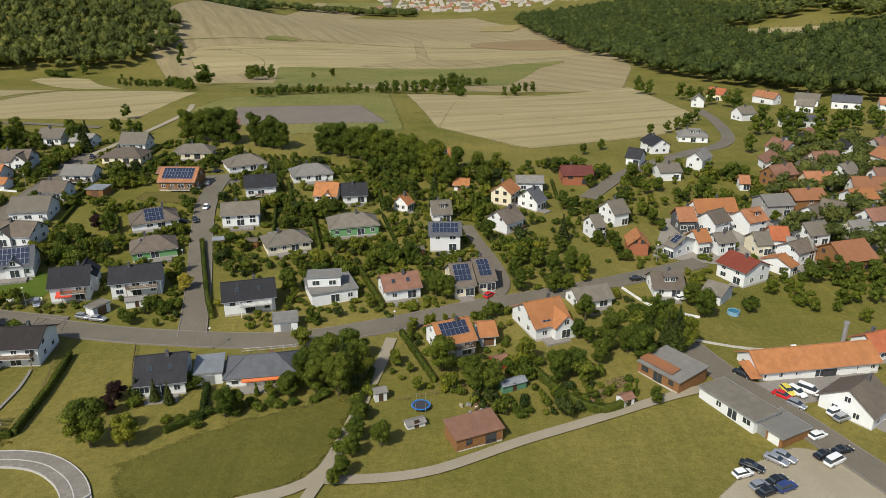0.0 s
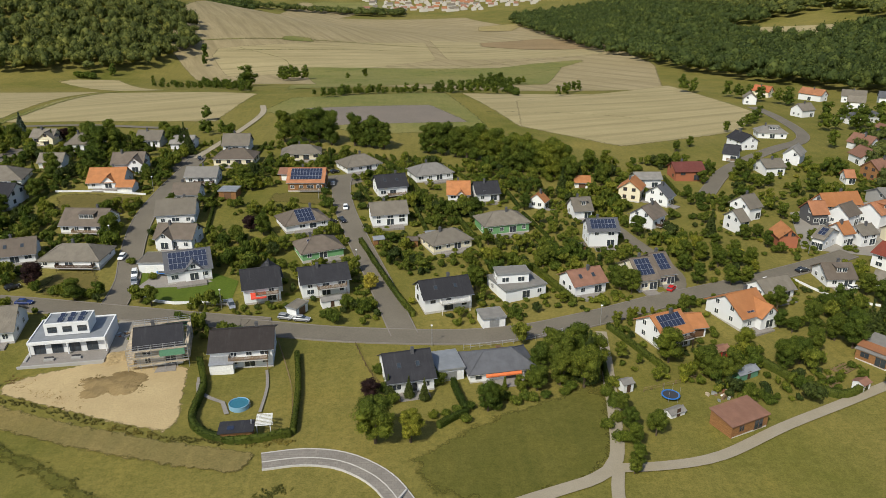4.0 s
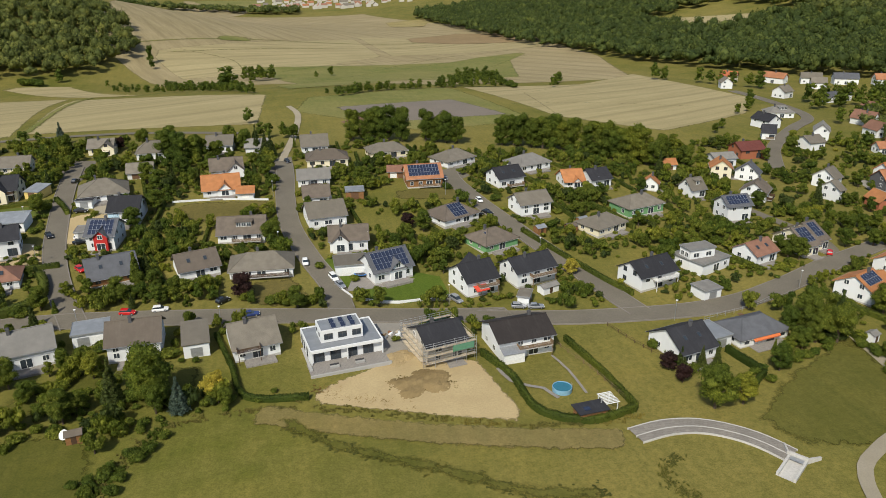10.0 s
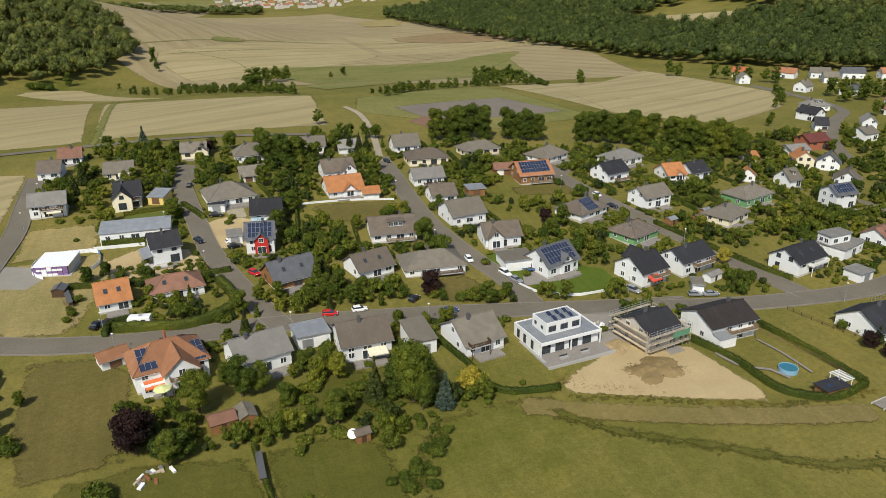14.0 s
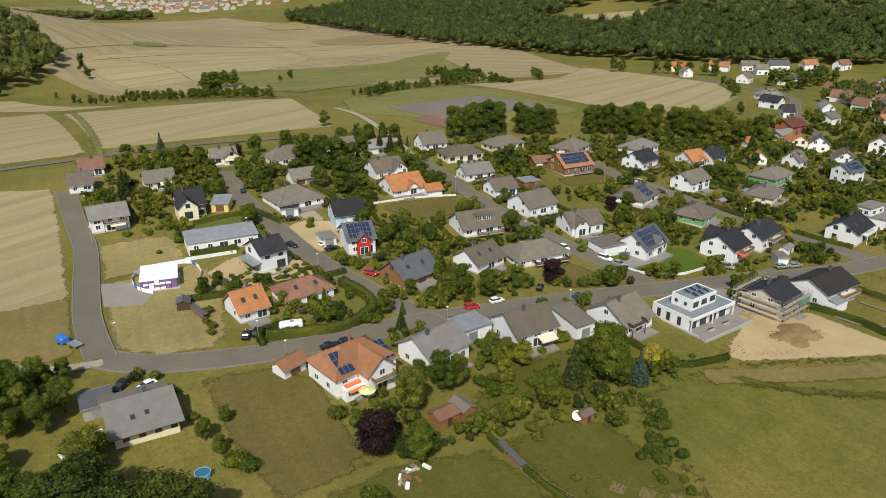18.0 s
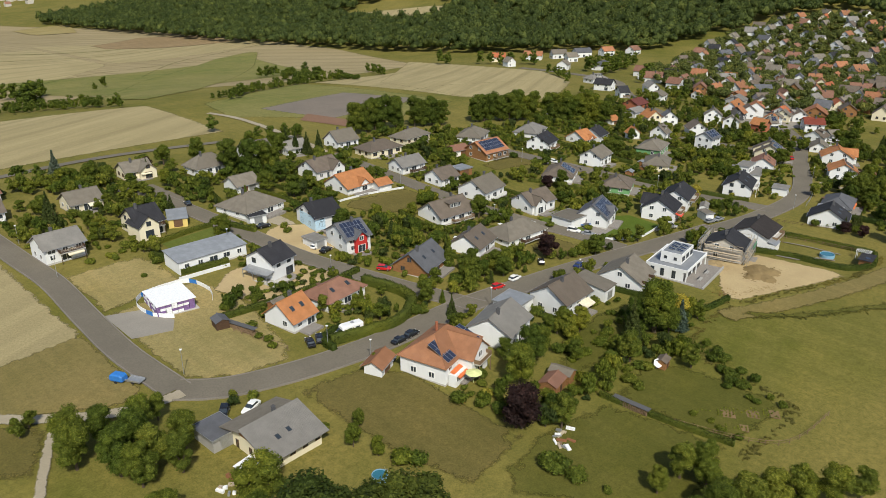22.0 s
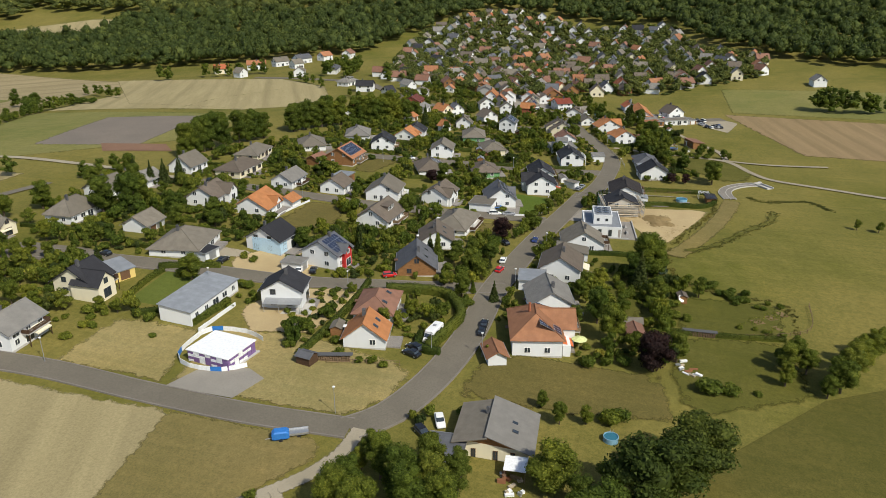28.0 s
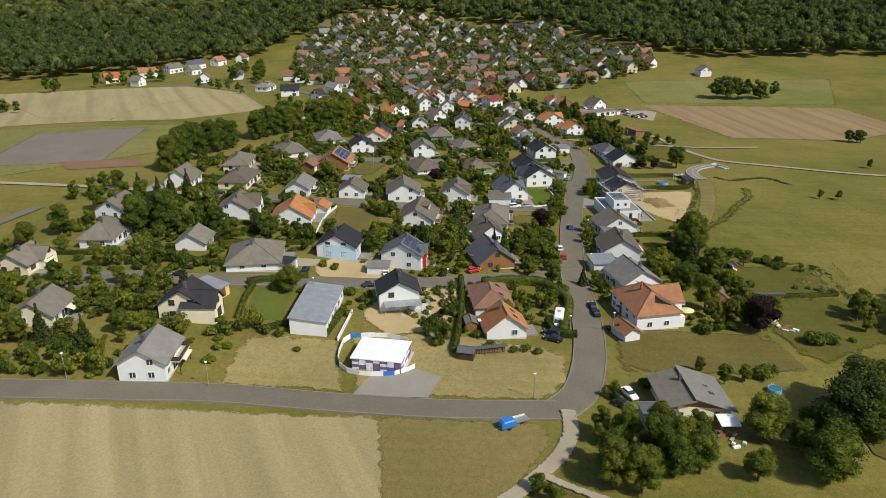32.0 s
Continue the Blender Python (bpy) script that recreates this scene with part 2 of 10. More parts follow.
def wood_material(name, c):
    m, n, l, b = material(name, 0.75, spec=0.2)
    o = local(n)
    w = noise_node(n, l, 3.0, scaled(n, l, o, 0.3, 0.3, 5.0), 4)
    l.new(ramp(n, l, w, (0.3, tone(c, 0.6)), (0.7, tone(c, 1.2))), b.inputs["Base Color"])
    bump(n, l, b, w, 0.3, 0.02)
    return m


def plain_material(name, c, rough=0.6, metal=0.0, vary=0.12, spec=0.4):
    m, n, l, b = material(name, rough, metal, spec)
    f = noise_node(n, l, 2.5, local(n), 4)
    l.new(ramp(n, l, f, (0.3, tone(c, 1 - vary)), (0.7, tone(c, 1 + vary))), b.inputs["Base Color"])
    return m


def leaf_material(name, c1, c2):
    """Foliage: every clump its own tone, every tree its own green, light through the leaves."""
    m, n, l, b = material(name, 0.7, spec=0.15)
    geo = n.new("ShaderNodeNewGeometry")
    info = n.new("ShaderNodeObjectInfo")
    a = ramp(n, l, geo.outputs["Random Per Island"], (0.0, tone(c1, 0.65)), (0.55, c1), (1.0, c2))
    t = mixed(n, l, info.outputs["Random"], (0.72, 0.80, 0.72), (1.22, 1.12, 1.0))
    col = mixed(n, l, 1.0, a, t, "MULTIPLY")
    stand = noise_node(n, l, 0.075, geo.outputs["Position"], 3, 0.6)
    col = mixed(n, l, 1.0, col, ramp(n, l, stand, (0.34, (0.72, 0.78, 0.80)), (0.5, (1.0, 1.0, 1.0)), (0.66, (1.36, 1.24, 1.05))), "MULTIPLY")
    l.new(col, b.inputs["Base Color"])
    tr = n.new("ShaderNodeBsdfTranslucent")
    l.new(mixed(n, l, 1.0, col, (1.25, 1.35, 0.6), "MULTIPLY"), tr.inputs["Color"])
    mix = n.new("ShaderNodeMixShader")
    mix.inputs[0].default_value = 0.30
    l.new(b.outputs[0], mix.inputs[1])
    l.new(tr.outputs[0], mix.inputs[2])
    l.new(mix.outputs[0], n["Material Output"].inputs["Surface"])
    return m


def frayed(m, width):
    """Ground cover that thins out over its last metres, in tufts and patches."""
    n, l = m.node_tree.nodes, m.node_tree.links
    at = n.new("ShaderNodeAttribute")
    at.attribute_name = "edge"
    share = n.new("ShaderNodeMath")
    share.operation = "DIVIDE"
    share.inputs[1].default_value = width
    l.new(at.outputs["Fac"], share.inputs[0])
    ragged = noise_node(n, l, 0.9 / width, place(n), 6, 0.7)
    add = n.new("ShaderNodeMath")
    add.operation = "MULTIPLY_ADD"
    add.inputs[1].default_value = 2.2
    l.new(ragged, add.inputs[0])
    l.new(share.outputs[0], add.inputs[2])
    shift = n.new("ShaderNodeMapRange")
    shift.inputs["From Min"].default_value, shift.inputs["From Max"].default_value = 1.35, 1.75
    l.new(add.outputs[0], shift.inputs["Value"])
    clear_bsdf = n.new("ShaderNodeBsdfTransparent")
    mix = n.new("ShaderNodeMixShader")
    l.new(shift.outputs["Result"], mix.inputs[0])
    l.new(clear_bsdf.outputs[0], mix.inputs[1])
    l.new(n["Principled BSDF"].outputs[0], mix.inputs[2])
    l.new(mix.outputs[0], n["Material Output"].inputs["Surface"])


STRAW, OLIVE = (0.205, 0.172, 0.049), (0.112, 0.116, 0.021)
M = {
    "grass": grass_material("meadow_grass", STRAW, OLIVE, 0.535),
    "dry_grass": grass_material("parched_grass", (0.150, 0.121, 0.040), (0.120, 0.104, 0.030), 0.5),
    "straw_grass": grass_material("straw_grass", (0.325, 0.262, 0.118), (0.250, 0.206, 0.080), 0.5),
    "west_grass": grass_material("dry_verge_grass", (0.225, 0.176, 0.072), (0.176, 0.146, 0.050), 0.5),
    "mown_meadow": grass_material("mown_meadow", (0.172, 0.155, 0.042), (0.122, 0.126, 0.023), 0.5),
    "garden_grass": grass_material("garden_grass", (0.130, 0.118, 0.031), (0.094, 0.094, 0.018), 0.46),
    "lawn_soft": grass_material("mown_garden_lawn", (0.128, 0.146, 0.034), (0.096, 0.124, 0.022), 0.5, 2.0),
    "rough_meadow": grass_material("rough_meadow_grass", (0.120, 0.105, 0.028), (0.088, 0.085, 0.018), 0.5),
    "lawn": grass_material("watered_lawn", (0.105, 0.140, 0.022), (0.078, 0.120, 0.016), 0.5, 2.0),
    "field_green": grass_material("field_grass", (0.215, 0.195, 0.070), (0.145, 0.157, 0.043), 0.5),
    "stubble": field_material("stubble_field", (0.370, 0.308, 0.165), (0.318, 0.264, 0.138), 62, 18),
    "stubble2": field_material("mown_field", (0.33, 0.268, 0.152), (0.28, 0.226, 0.120), -25, 24),
    "plough": field_material("tilled_field", (0.285, 0.205, 0.11), (0.25, 0.18, 0.095), 80, 12),
    "asphalt": loose_material("worn_asphalt", (0.152, 0.134, 0.104), (0.186, 0.164, 0.128), 0.9, 0.9, 0.02),
    "gravel": loose_material("pale_gravel", (0.365, 0.318, 0.235), (0.31, 0.268, 0.19), 1.0),
    "path_gravel": loose_material("worn_gravel_path", (0.330, 0.288, 0.215), (0.285, 0.246, 0.176), 1.2),
    "pitch": loose_material("grey_cinder", (0.176, 0.151, 0.126), (0.210, 0.176, 0.143), 0.5),
    "site_gravel": loose_material("grey_site_gravel", (0.300, 0.275, 0.235), (0.250, 0.230, 0.200), 1.2),
    "sand": loose_material("bare_sandy_soil", (0.480, 0.372, 0.200), (0.400, 0.300, 0.158), 0.8, 0.95, 0.2),
    "soil": loose_material("brown_soil", (0.218, 0.151, 0.076), (0.168, 0.118, 0.059), 1.0, 0.95, 0.3),
    "paving": paved_material("concrete_paving", (0.286, 0.260, 0.235), (0.244, 0.227, 0.206), 0.6, 0.3),
    "cobble": paved_material("cobble_paving", (0.218, 0.197, 0.172), (0.269, 0.244, 0.210), 0.9, 0.6),
    "kerb": loose_material("kerb_stone", (0.202, 0.181, 0.155), (0.244, 0.218, 0.189), 1.5),
    "concrete": loose_material("concrete", (0.46, 0.44, 0.41), (0.54, 0.52, 0.48), 1.0),
    "white_wall": wall_material("white_render", (0.73, 0.74, 0.74)),
    "cream_wall": wall_material("cream_render", (0.74, 0.675, 0.50)),
    "yellow_wall": wall_material("yellow_render", (0.70, 0.53, 0.18)),
    "green_wall": wall_material("green_render", (0.16, 0.34, 0.15)),
    "red_wall": wall_material("red_render", (0.47, 0.035, 0.03)),
    "grey_wall": wall_material("grey_render", (0.36, 0.35, 0.33)),
    # raw masonry near by; also far white walls with haze put into the colour
    "plaster_wall": wall_material("raw_masonry_and_hazed_white", (0.50, 0.47, 0.42)),
    "slate_wall": wall_material("slate_cladding", (0.10, 0.10, 0.105)),
    "brick_wall": wall_material("red_brick", (0.36, 0.13, 0.07)),
    "wood_wall": wood_material("brown_cladding", (0.27, 0.135, 0.055)),
    "wood": wood_material("weathered_wood", (0.22, 0.15, 0.09)),
    "dark_wood": wood_material("dark_stained_wood", (0.085, 0.05, 0.03)),
    "pale_wood": wood_material("pale_timber", (0.50, 0.42, 0.31)),
    "trim": plain_material("white_plastic", (0.75, 0.75, 0.73), 0.45),
    "dark_trim": plain_material("dark_frame", (0.05, 0.05, 0.055), 0.5),
    "brown_trim": plain_material("brown_frame", (0.14, 0.075, 0.04), 0.6),
    "glass": plain_material("window_glass", (0.035, 0.045, 0.055), 0.08, 0.0, 0.2, 0.8),
    "panel": plain_material("solar_cell", (0.026, 0.034, 0.062), 0.22, 0.0, 0.2, 0.6),
    "frame_metal": plain_material("aluminium", (0.55, 0.56, 0.58), 0.4, 0.8),
    "galvanised": plain_material("galvanised_steel", (0.40, 0.41, 0.42), 0.5, 0.6),
    "tyre": plain_material("tyre_rubber", (0.02, 0.02, 0.02), 0.85),
    "car_white": plain_material("white_car_paint", (0.78, 0.78, 0.77), 0.22, 0.0, 0.03, 0.6),
    "car_silver": plain_material("silver_car_paint", (0.42, 0.43, 0.45), 0.25, 0.5, 0.03, 0.6),
    "car_black": plain_material("black_car_paint", (0.015, 0.016, 0.02), 0.2, 0.0, 0.03, 0.6),
    "car_red": plain_material("red_car_paint", (0.50, 0.02, 0.02), 0.22, 0.0, 0.03, 0.6),
    "car_blue": plain_material("blue_car_paint", (0.03, 0.05, 0.16), 0.22, 0.0, 0.03, 0.6),
    "car_yellow": plain_material("yellow_car_paint", (0.65, 0.55, 0.08), 0.25, 0.0, 0.03, 0.6),
    "blue": plain_material("blue_tarpaulin", (0.03, 0.17, 0.50), 0.5),
    "pool_blue": plain_material("faded_blue_pool_wall", (0.20, 0.37, 0.50), 0.5),
    "pale_blue": plain_material("pale_blue_film", (0.45, 0.62, 0.75), 0.5),
    "water": plain_material("pool_water", (0.035, 0.15, 0.21), 0.08, 0.0, 0.1, 0.6),
    "orange_cloth": plain_material("orange_awning", (0.62, 0.16, 0.05), 0.8),
    "red_cloth": plain_material("red_awning", (0.60, 0.07, 0.04), 0.8),
    "cream_cloth": plain_material("cream_awning", (0.72, 0.66, 0.50), 0.8),
    "green_cloth": plain_material("green_netting", (0.10, 0.24, 0.15), 0.85),
    "yellow_paint": plain_material("pale_yellow_cloth", (0.62, 0.66, 0.30), 0.7),
    "purple_wrap": plain_material("purple_wrapping", (0.20, 0.12, 0.28), 0.6),
    "white_cloth": plain_material("white_sheeting", (0.80, 0.81, 0.82), 0.6),
    "red_cinder": loose_material("red_cinder", (0.20, 0.115, 0.075), (0.235, 0.14, 0.09), 0.6),
    "rust": loose_material("rusty_sheet", (0.30, 0.13, 0.06), (0.20, 0.10, 0.06), 1.5),
    "stone": loose_material("field_stone", (0.34, 0.31, 0.26), (0.27, 0.24, 0.2), 1.5),
    "bark": wood_material("bark", (0.10, 0.075, 0.05)),
    "leaf": leaf_material("broad_leaves", (0.090, 0.121, 0.017), (0.170, 0.200, 0.033)),
    "leaf_deep": leaf_material("deep_green_leaves", (0.058, 0.080, 0.015), (0.105, 0.128, 0.026)),
    "dry_weed": leaf_material("brown_weeds", (0.150, 0.100, 0.036), (0.250, 0.170, 0.065)),
    "leaf_pale": leaf_material("pale_leaves", (0.124, 0.153, 0.022), (0.215, 0.232, 0.040)),
    "leaf_yellow": leaf_material("yellow_leaves", (0.30, 0.27, 0.045), (0.48, 0.42, 0.08)),
    "leaf_dark": leaf_material("dark_needles", (0.054, 0.075, 0.020), (0.101, 0.125, 0.034)),
    "leaf_blue": leaf_material("blue_needles", (0.085, 0.115, 0.095), (0.14, 0.18, 0.15)),
    "leaf_purple": leaf_material("purple_leaves", (0.034, 0.018, 0.019), (0.064, 0.031, 0.030)),
    "reed": leaf_material("rough_grass_tufts", (0.135, 0.130, 0.036), (0.205, 0.180, 0.058)),
    "hedge": leaf_material("hedge_leaves", (0.050, 0.072, 0.012), (0.100, 0.124, 0.023)),
    # woodland green, paler and greyer because distance haze is put into the colour
    "forest": leaf_material("hazed_forest_leaves", (0.080, 0.104, 0.030), (0.145, 0.168, 0.048)),
}
for key, colour in (
    ("orange", (0.42, 0.178, 0.070)), ("terracotta", (0.31, 0.145, 0.075)), ("orangebrown", (0.36, 0.16, 0.08)), ("redorange", (0.40, 0.125, 0.055)), ("redbrown", (0.25, 0.13, 0.088)),
    ("brown", (0.150, 0.122, 0.096)), ("greybrown", (0.190, 0.168, 0.134)), ("grey", (0.232, 0.220, 0.200)), ("slate", (0.115, 0.118, 0.13)),
    ("black", (0.033, 0.033, 0.038)), ("blackbrown", (0.036, 0.030, 0.028)), ("darkred", (0.24, 0.058, 0.035)), ("maroon", (0.16, 0.05, 0.04)),
):
    M["roof_" + key] = roof_material(key + "_tiles", colour)
for key, width in (("mown_meadow", 2.5), ("west_grass", 1.6), ("dry_grass", 2.4), ("straw_grass", 2.4), ("garden_grass", 3.0), ("field_green", 2.5), ("stubble", 2.0), ("stubble2", 3.0), ("plough", 3.0), ("gravel", 0.6), ("sand", 1.2), ("pitch", 2.0)):
    frayed(M[key], width)
M["heap_soil"] = loose_material("heaped_soil", (0.330, 0.240, 0.115), (0.190, 0.135, 0.060), 0.9, 0.95, 0.25)
M["heap_sand"] = loose_material("heaped_sand", (0.420, 0.319, 0.168), (0.353, 0.260, 0.134), 1.6, 0.95, 0.2)
M["roof_bluegrey"] = roof_material("blue_grey_sheet", (0.235, 0.25, 0.27), False, 0.5)


# ---- mesh tools ----
class Geo:
    """Collects corners and faces of one mesh."""

    def __init__(self):
        self.v, self.f = [], []

    def face(self, *pts):
        i = len(self.v)
        self.v += [tuple(p) for p in pts]
        self.f.append(tuple(range(i, i + len(pts))))
        return self

    def hexa(self, p):
        """Eight corners: four below, four above, both going round the same way."""
        i = len(self.v)
        self.v += [tuple(q) for q in p]
        self.f += [(i + 3, i + 2, i + 1, i), (i + 4, i + 5, i + 6, i + 7)]
        self.f += [(i + k, i + (k + 1) % 4, i + 4 + (k + 1) % 4, i + 4 + k) for k in range(4)]
        return self

    def box(self, x0, x1, y0, y1, z0, z1):
        return self.hexa([(x0, y0, z0), (x1, y0, z0), (x1, y1, z0), (x0, y1, z0), (x0, y0, z1), (x1, y0, z1), (x1, y1, z1), (x0, y1, z1)])

    def slab(self, a, b, c, d, thick):
        """A plate whose top is the quad a b c d."""
        up = (Vector(b) - Vector(a)).cross(Vector(d) - Vector(a)).normalized() * thick
        low = [Vector(p) - up for p in (a, b, c, d)]
        return self.hexa(low + [a, b, c, d])

    def tube(self, a, b, r0, r1=None, sides=6):
        r1 = r0 if r1 is None else r1
        a, b = Vector(a), Vector(b)
        q = (b - a).to_track_quat("Z", "Y")
        i = len(self.v)
        for p, r in ((a, r0), (b, r1)):
            for k in range(sides):
                w = 2 * math.pi * k / sides
                self.v.append(tuple(p + q @ Vector((r * math.cos(w), r * math.sin(w), 0))))
        for k in range(sides):
            self.f.append((i + k, i + (k + 1) % sides, i + sides + (k + 1) % sides, i + sides + k))
        self.f.append(tuple(i + sides + k for k in range(sides)))
        self.f.append(tuple(i + k for k in reversed(range(sides))))
        return self

    def disc(self, x, y, z, r, sides=20, ry=None):
        ry = r if ry is None else ry
        return self.face(*[(x + r * math.cos(2 * math.pi * k / sides), y + ry * math.sin(2 * math.pi * k / sides), z) for k in range(sides)])

    def mesh(self, name):
        me = bpy.data.meshes.new(name)
        me.from_pydata(self.v, [], self.f)
        me.update()
        return me


def part(name, shape, mat, parent=None, label="", kind=""):
    """Links one mesh, as a part of a thing or on its own."""
    me = shape.mesh(name) if isinstance(shape, Geo) else shape
    if not me.materials:
        me.materials.append(M[mat])
    ob = new(name, me)
    if parent is not None:
        ob.parent = parent
    return tagged(ob, label, kind=kind)


def thing(name, x, y, turn, label, category, group="", z=None):
    ob = new(name)
    ob.matrix_basis = pose(x, y, gz(x, y) if z is None else z, 0, 0, turn)
    return tagged(ob, label, category, group)


def array_mesh(name, verts, faces, mat):
    """A mesh from arrays of corners and of triangles or quads."""
    me = bpy.data.meshes.new(name)
    k = faces.shape[1]
    me.vertices.add(len(verts))
    me.vertices.foreach_set("co", verts.astype(np.float32).ravel())
    me.loops.add(faces.size)
    me.loops.foreach_set("vertex_index", faces.astype(np.int32).ravel())
    me.polygons.add(len(faces))
    me.polygons.foreach_set("loop_start", np.arange(0, faces.size, k, dtype=np.int32))
    me.update(calc_edges=True)
    me.validate()
    me.materials.append(M[mat])
    return me


# ---- ground ----
nx, ny = len(GX), len(GY)
gx, gy = np.meshgrid(GX, GY, indexing="ij")
ii, jj = np.meshgrid(np.arange(nx - 1), np.arange(ny - 1), indexing="ij")
a = (ii * ny + jj).ravel()
tri = np.concatenate((np.column_stack((a, a + ny, a + ny + 1)), np.column_stack((a, a + ny + 1, a + 1))))
ground = new("ground", array_mesh("ground", np.column_stack((gx.ravel(), gy.ravel(), GZ.ravel())), tri, "grass"))
for p in ground.data.polygons:
    p.use_smooth = True
tagged(ground, "dry summer meadow with straw-coloured and olive patches", "grass", kind="structure")

LEVEL = [0.05]
BLOCKED = []


def clip(poly, a, b):
    """The part of a polygon left of the line from a to b."""
    out = []
    side = [(b[0] - a[0]) * (p[1] - a[1]) - (b[1] - a[1]) * (p[0] - a[0]) for p in poly]
    for i, p in enumerate(poly):
        q, s, t = poly[i - 1], side[i], side[i - 1]
        if (s >= 0) != (t >= 0):
            k = t / (t - s)
            out.append((q[0] + k * (p[0] - q[0]), q[1] + k * (p[1] - q[1])))
        if s >= 0:
            out.append(p)
    return out


PAD_LABELS = {
    "stubble_field": "harvested stubble field with tractor lanes", "green_field": "green grass field among the stubble", "plough_field": "tilled brown field",
    "far_field": "distant field in the valley", "gravel_pitch": "grey cinder sports pitch", "rough_grass": "rough grass round the pitch", "works_yard": "grey gravel yard of the building site", "sand_lot": "bare sandy building plot",
    "fresh_lawn": "freshly watered green lawn", "patio": "grey paved terrace", "drive": "paved driveway", "cul_de_sac": "asphalt turning place", "street_end": "asphalt street end",
    "parking": "gravel parking place", "dry_lot": "plot of parched brownish grass", "yard": "paved workshop yard", "courtyard": "gravelled yards between the old houses", "garden_lawn": "olive green garden grass", "pitch_run": "reddish cinder run beside the pitch",
}
ROAD_LABELS = {"garden_path": "narrow paved path through the pool garden", 
    "west_road": "brownish asphalt lane beside the stubble field", "main_road": "brownish asphalt village street", "north_lane": "narrow asphalt lane", "street_a": "residential asphalt street",
    "street_b": "residential asphalt street", "street_c": "residential asphalt street", "church_road": "asphalt road through the old village", "village_road": "wide asphalt road by the workshops",
    "gravel_path": "pale gravel field path", "field_track": "farm track along the fields", "dirt_track": "dusty dirt track", "verge_strip": "grass strip between two fields",
    
}


def pad(name, mat, *pts):
    """A convex sheet laid on the ground, cut along the ground's grid."""
    area = sum(p[0] * q[1] - q[0] * p[1] for p, q in zip(pts, pts[1:] + pts[:1]))
    if area < 0:
        pts = pts[::-1]
    LEVEL[0] += 0.003
    g = Geo()
    xs, ys = [p[0] for p in pts], [p[1] for p in pts]
    far = max(0.0, (min(ys) - 300) / 300)
    lift = LEVEL[0] * (1 + far)
    i0, i1 = np.searchsorted(GX, min(xs)) - 1, np.searchsorted(GX, max(xs))
    j0, j1 = np.searchsorted(GY, min(ys)) - 1, np.searchsorted(GY, max(ys))
    for i in range(max(i0, 0), min(i1, nx - 1)):
        for j in range(max(j0, 0), min(j1, ny - 1)):
            x0, x1, y0, y1 = GX[i], GX[i + 1], GY[j], GY[j + 1]
            for cell in ([(x0, y0), (x1, y0), (x1, y1)], [(x0, y0), (x1, y1), (x0, y1)]):
                for p, q in zip(pts, pts[1:] + pts[:1]):
                    cell = clip(cell, p, q) if len(cell) > 2 else cell
                if len(cell) > 2:
                    g.face(*[(x, y, gz(x, y) + lift) for x, y in cell])
    v = np.array(g.v)
    edge = np.full(len(v), 1e6)
    for p, q in zip(pts, pts[1:] + pts[:1]):
        long = math.hypot(q[0] - p[0], q[1] - p[1])
        edge = np.minimum(edge, ((q[0] - p[0]) * (v[:, 1] - p[1]) - (q[1] - p[1]) * (v[:, 0] - p[0])) / long)
    me = g.mesh(name)
    me.attributes.new("edge", "FLOAT", "POINT").data.foreach_set("value", edge.astype(np.float32))
    ob = tagged(part(name, me, mat), PAD_LABELS[name], name.replace("_", " "), kind="structure")
    return ob


def smooth_line(pts, step):
    """A line through the points, rounded and cut into even steps."""
    p = [Vector((*q, 0)) for q in pts]
    out = []
    for i in range(len(p) - 1):
        a, b, c, d = p[max(i - 1, 0)], p[i], p[i + 1], p[min(i + 2, len(p) - 1)]
        n = max(1, int((c - b).length / step))
        for k in range(n):
            t = k / n
            out.append(0.5 * ((2 * b) + (c - a) * t + (2 * a - 5 * b + 4 * c - d) * t * t + (3 * b - a - 3 * c + d) * t ** 3))
    return out + [p[-1]]


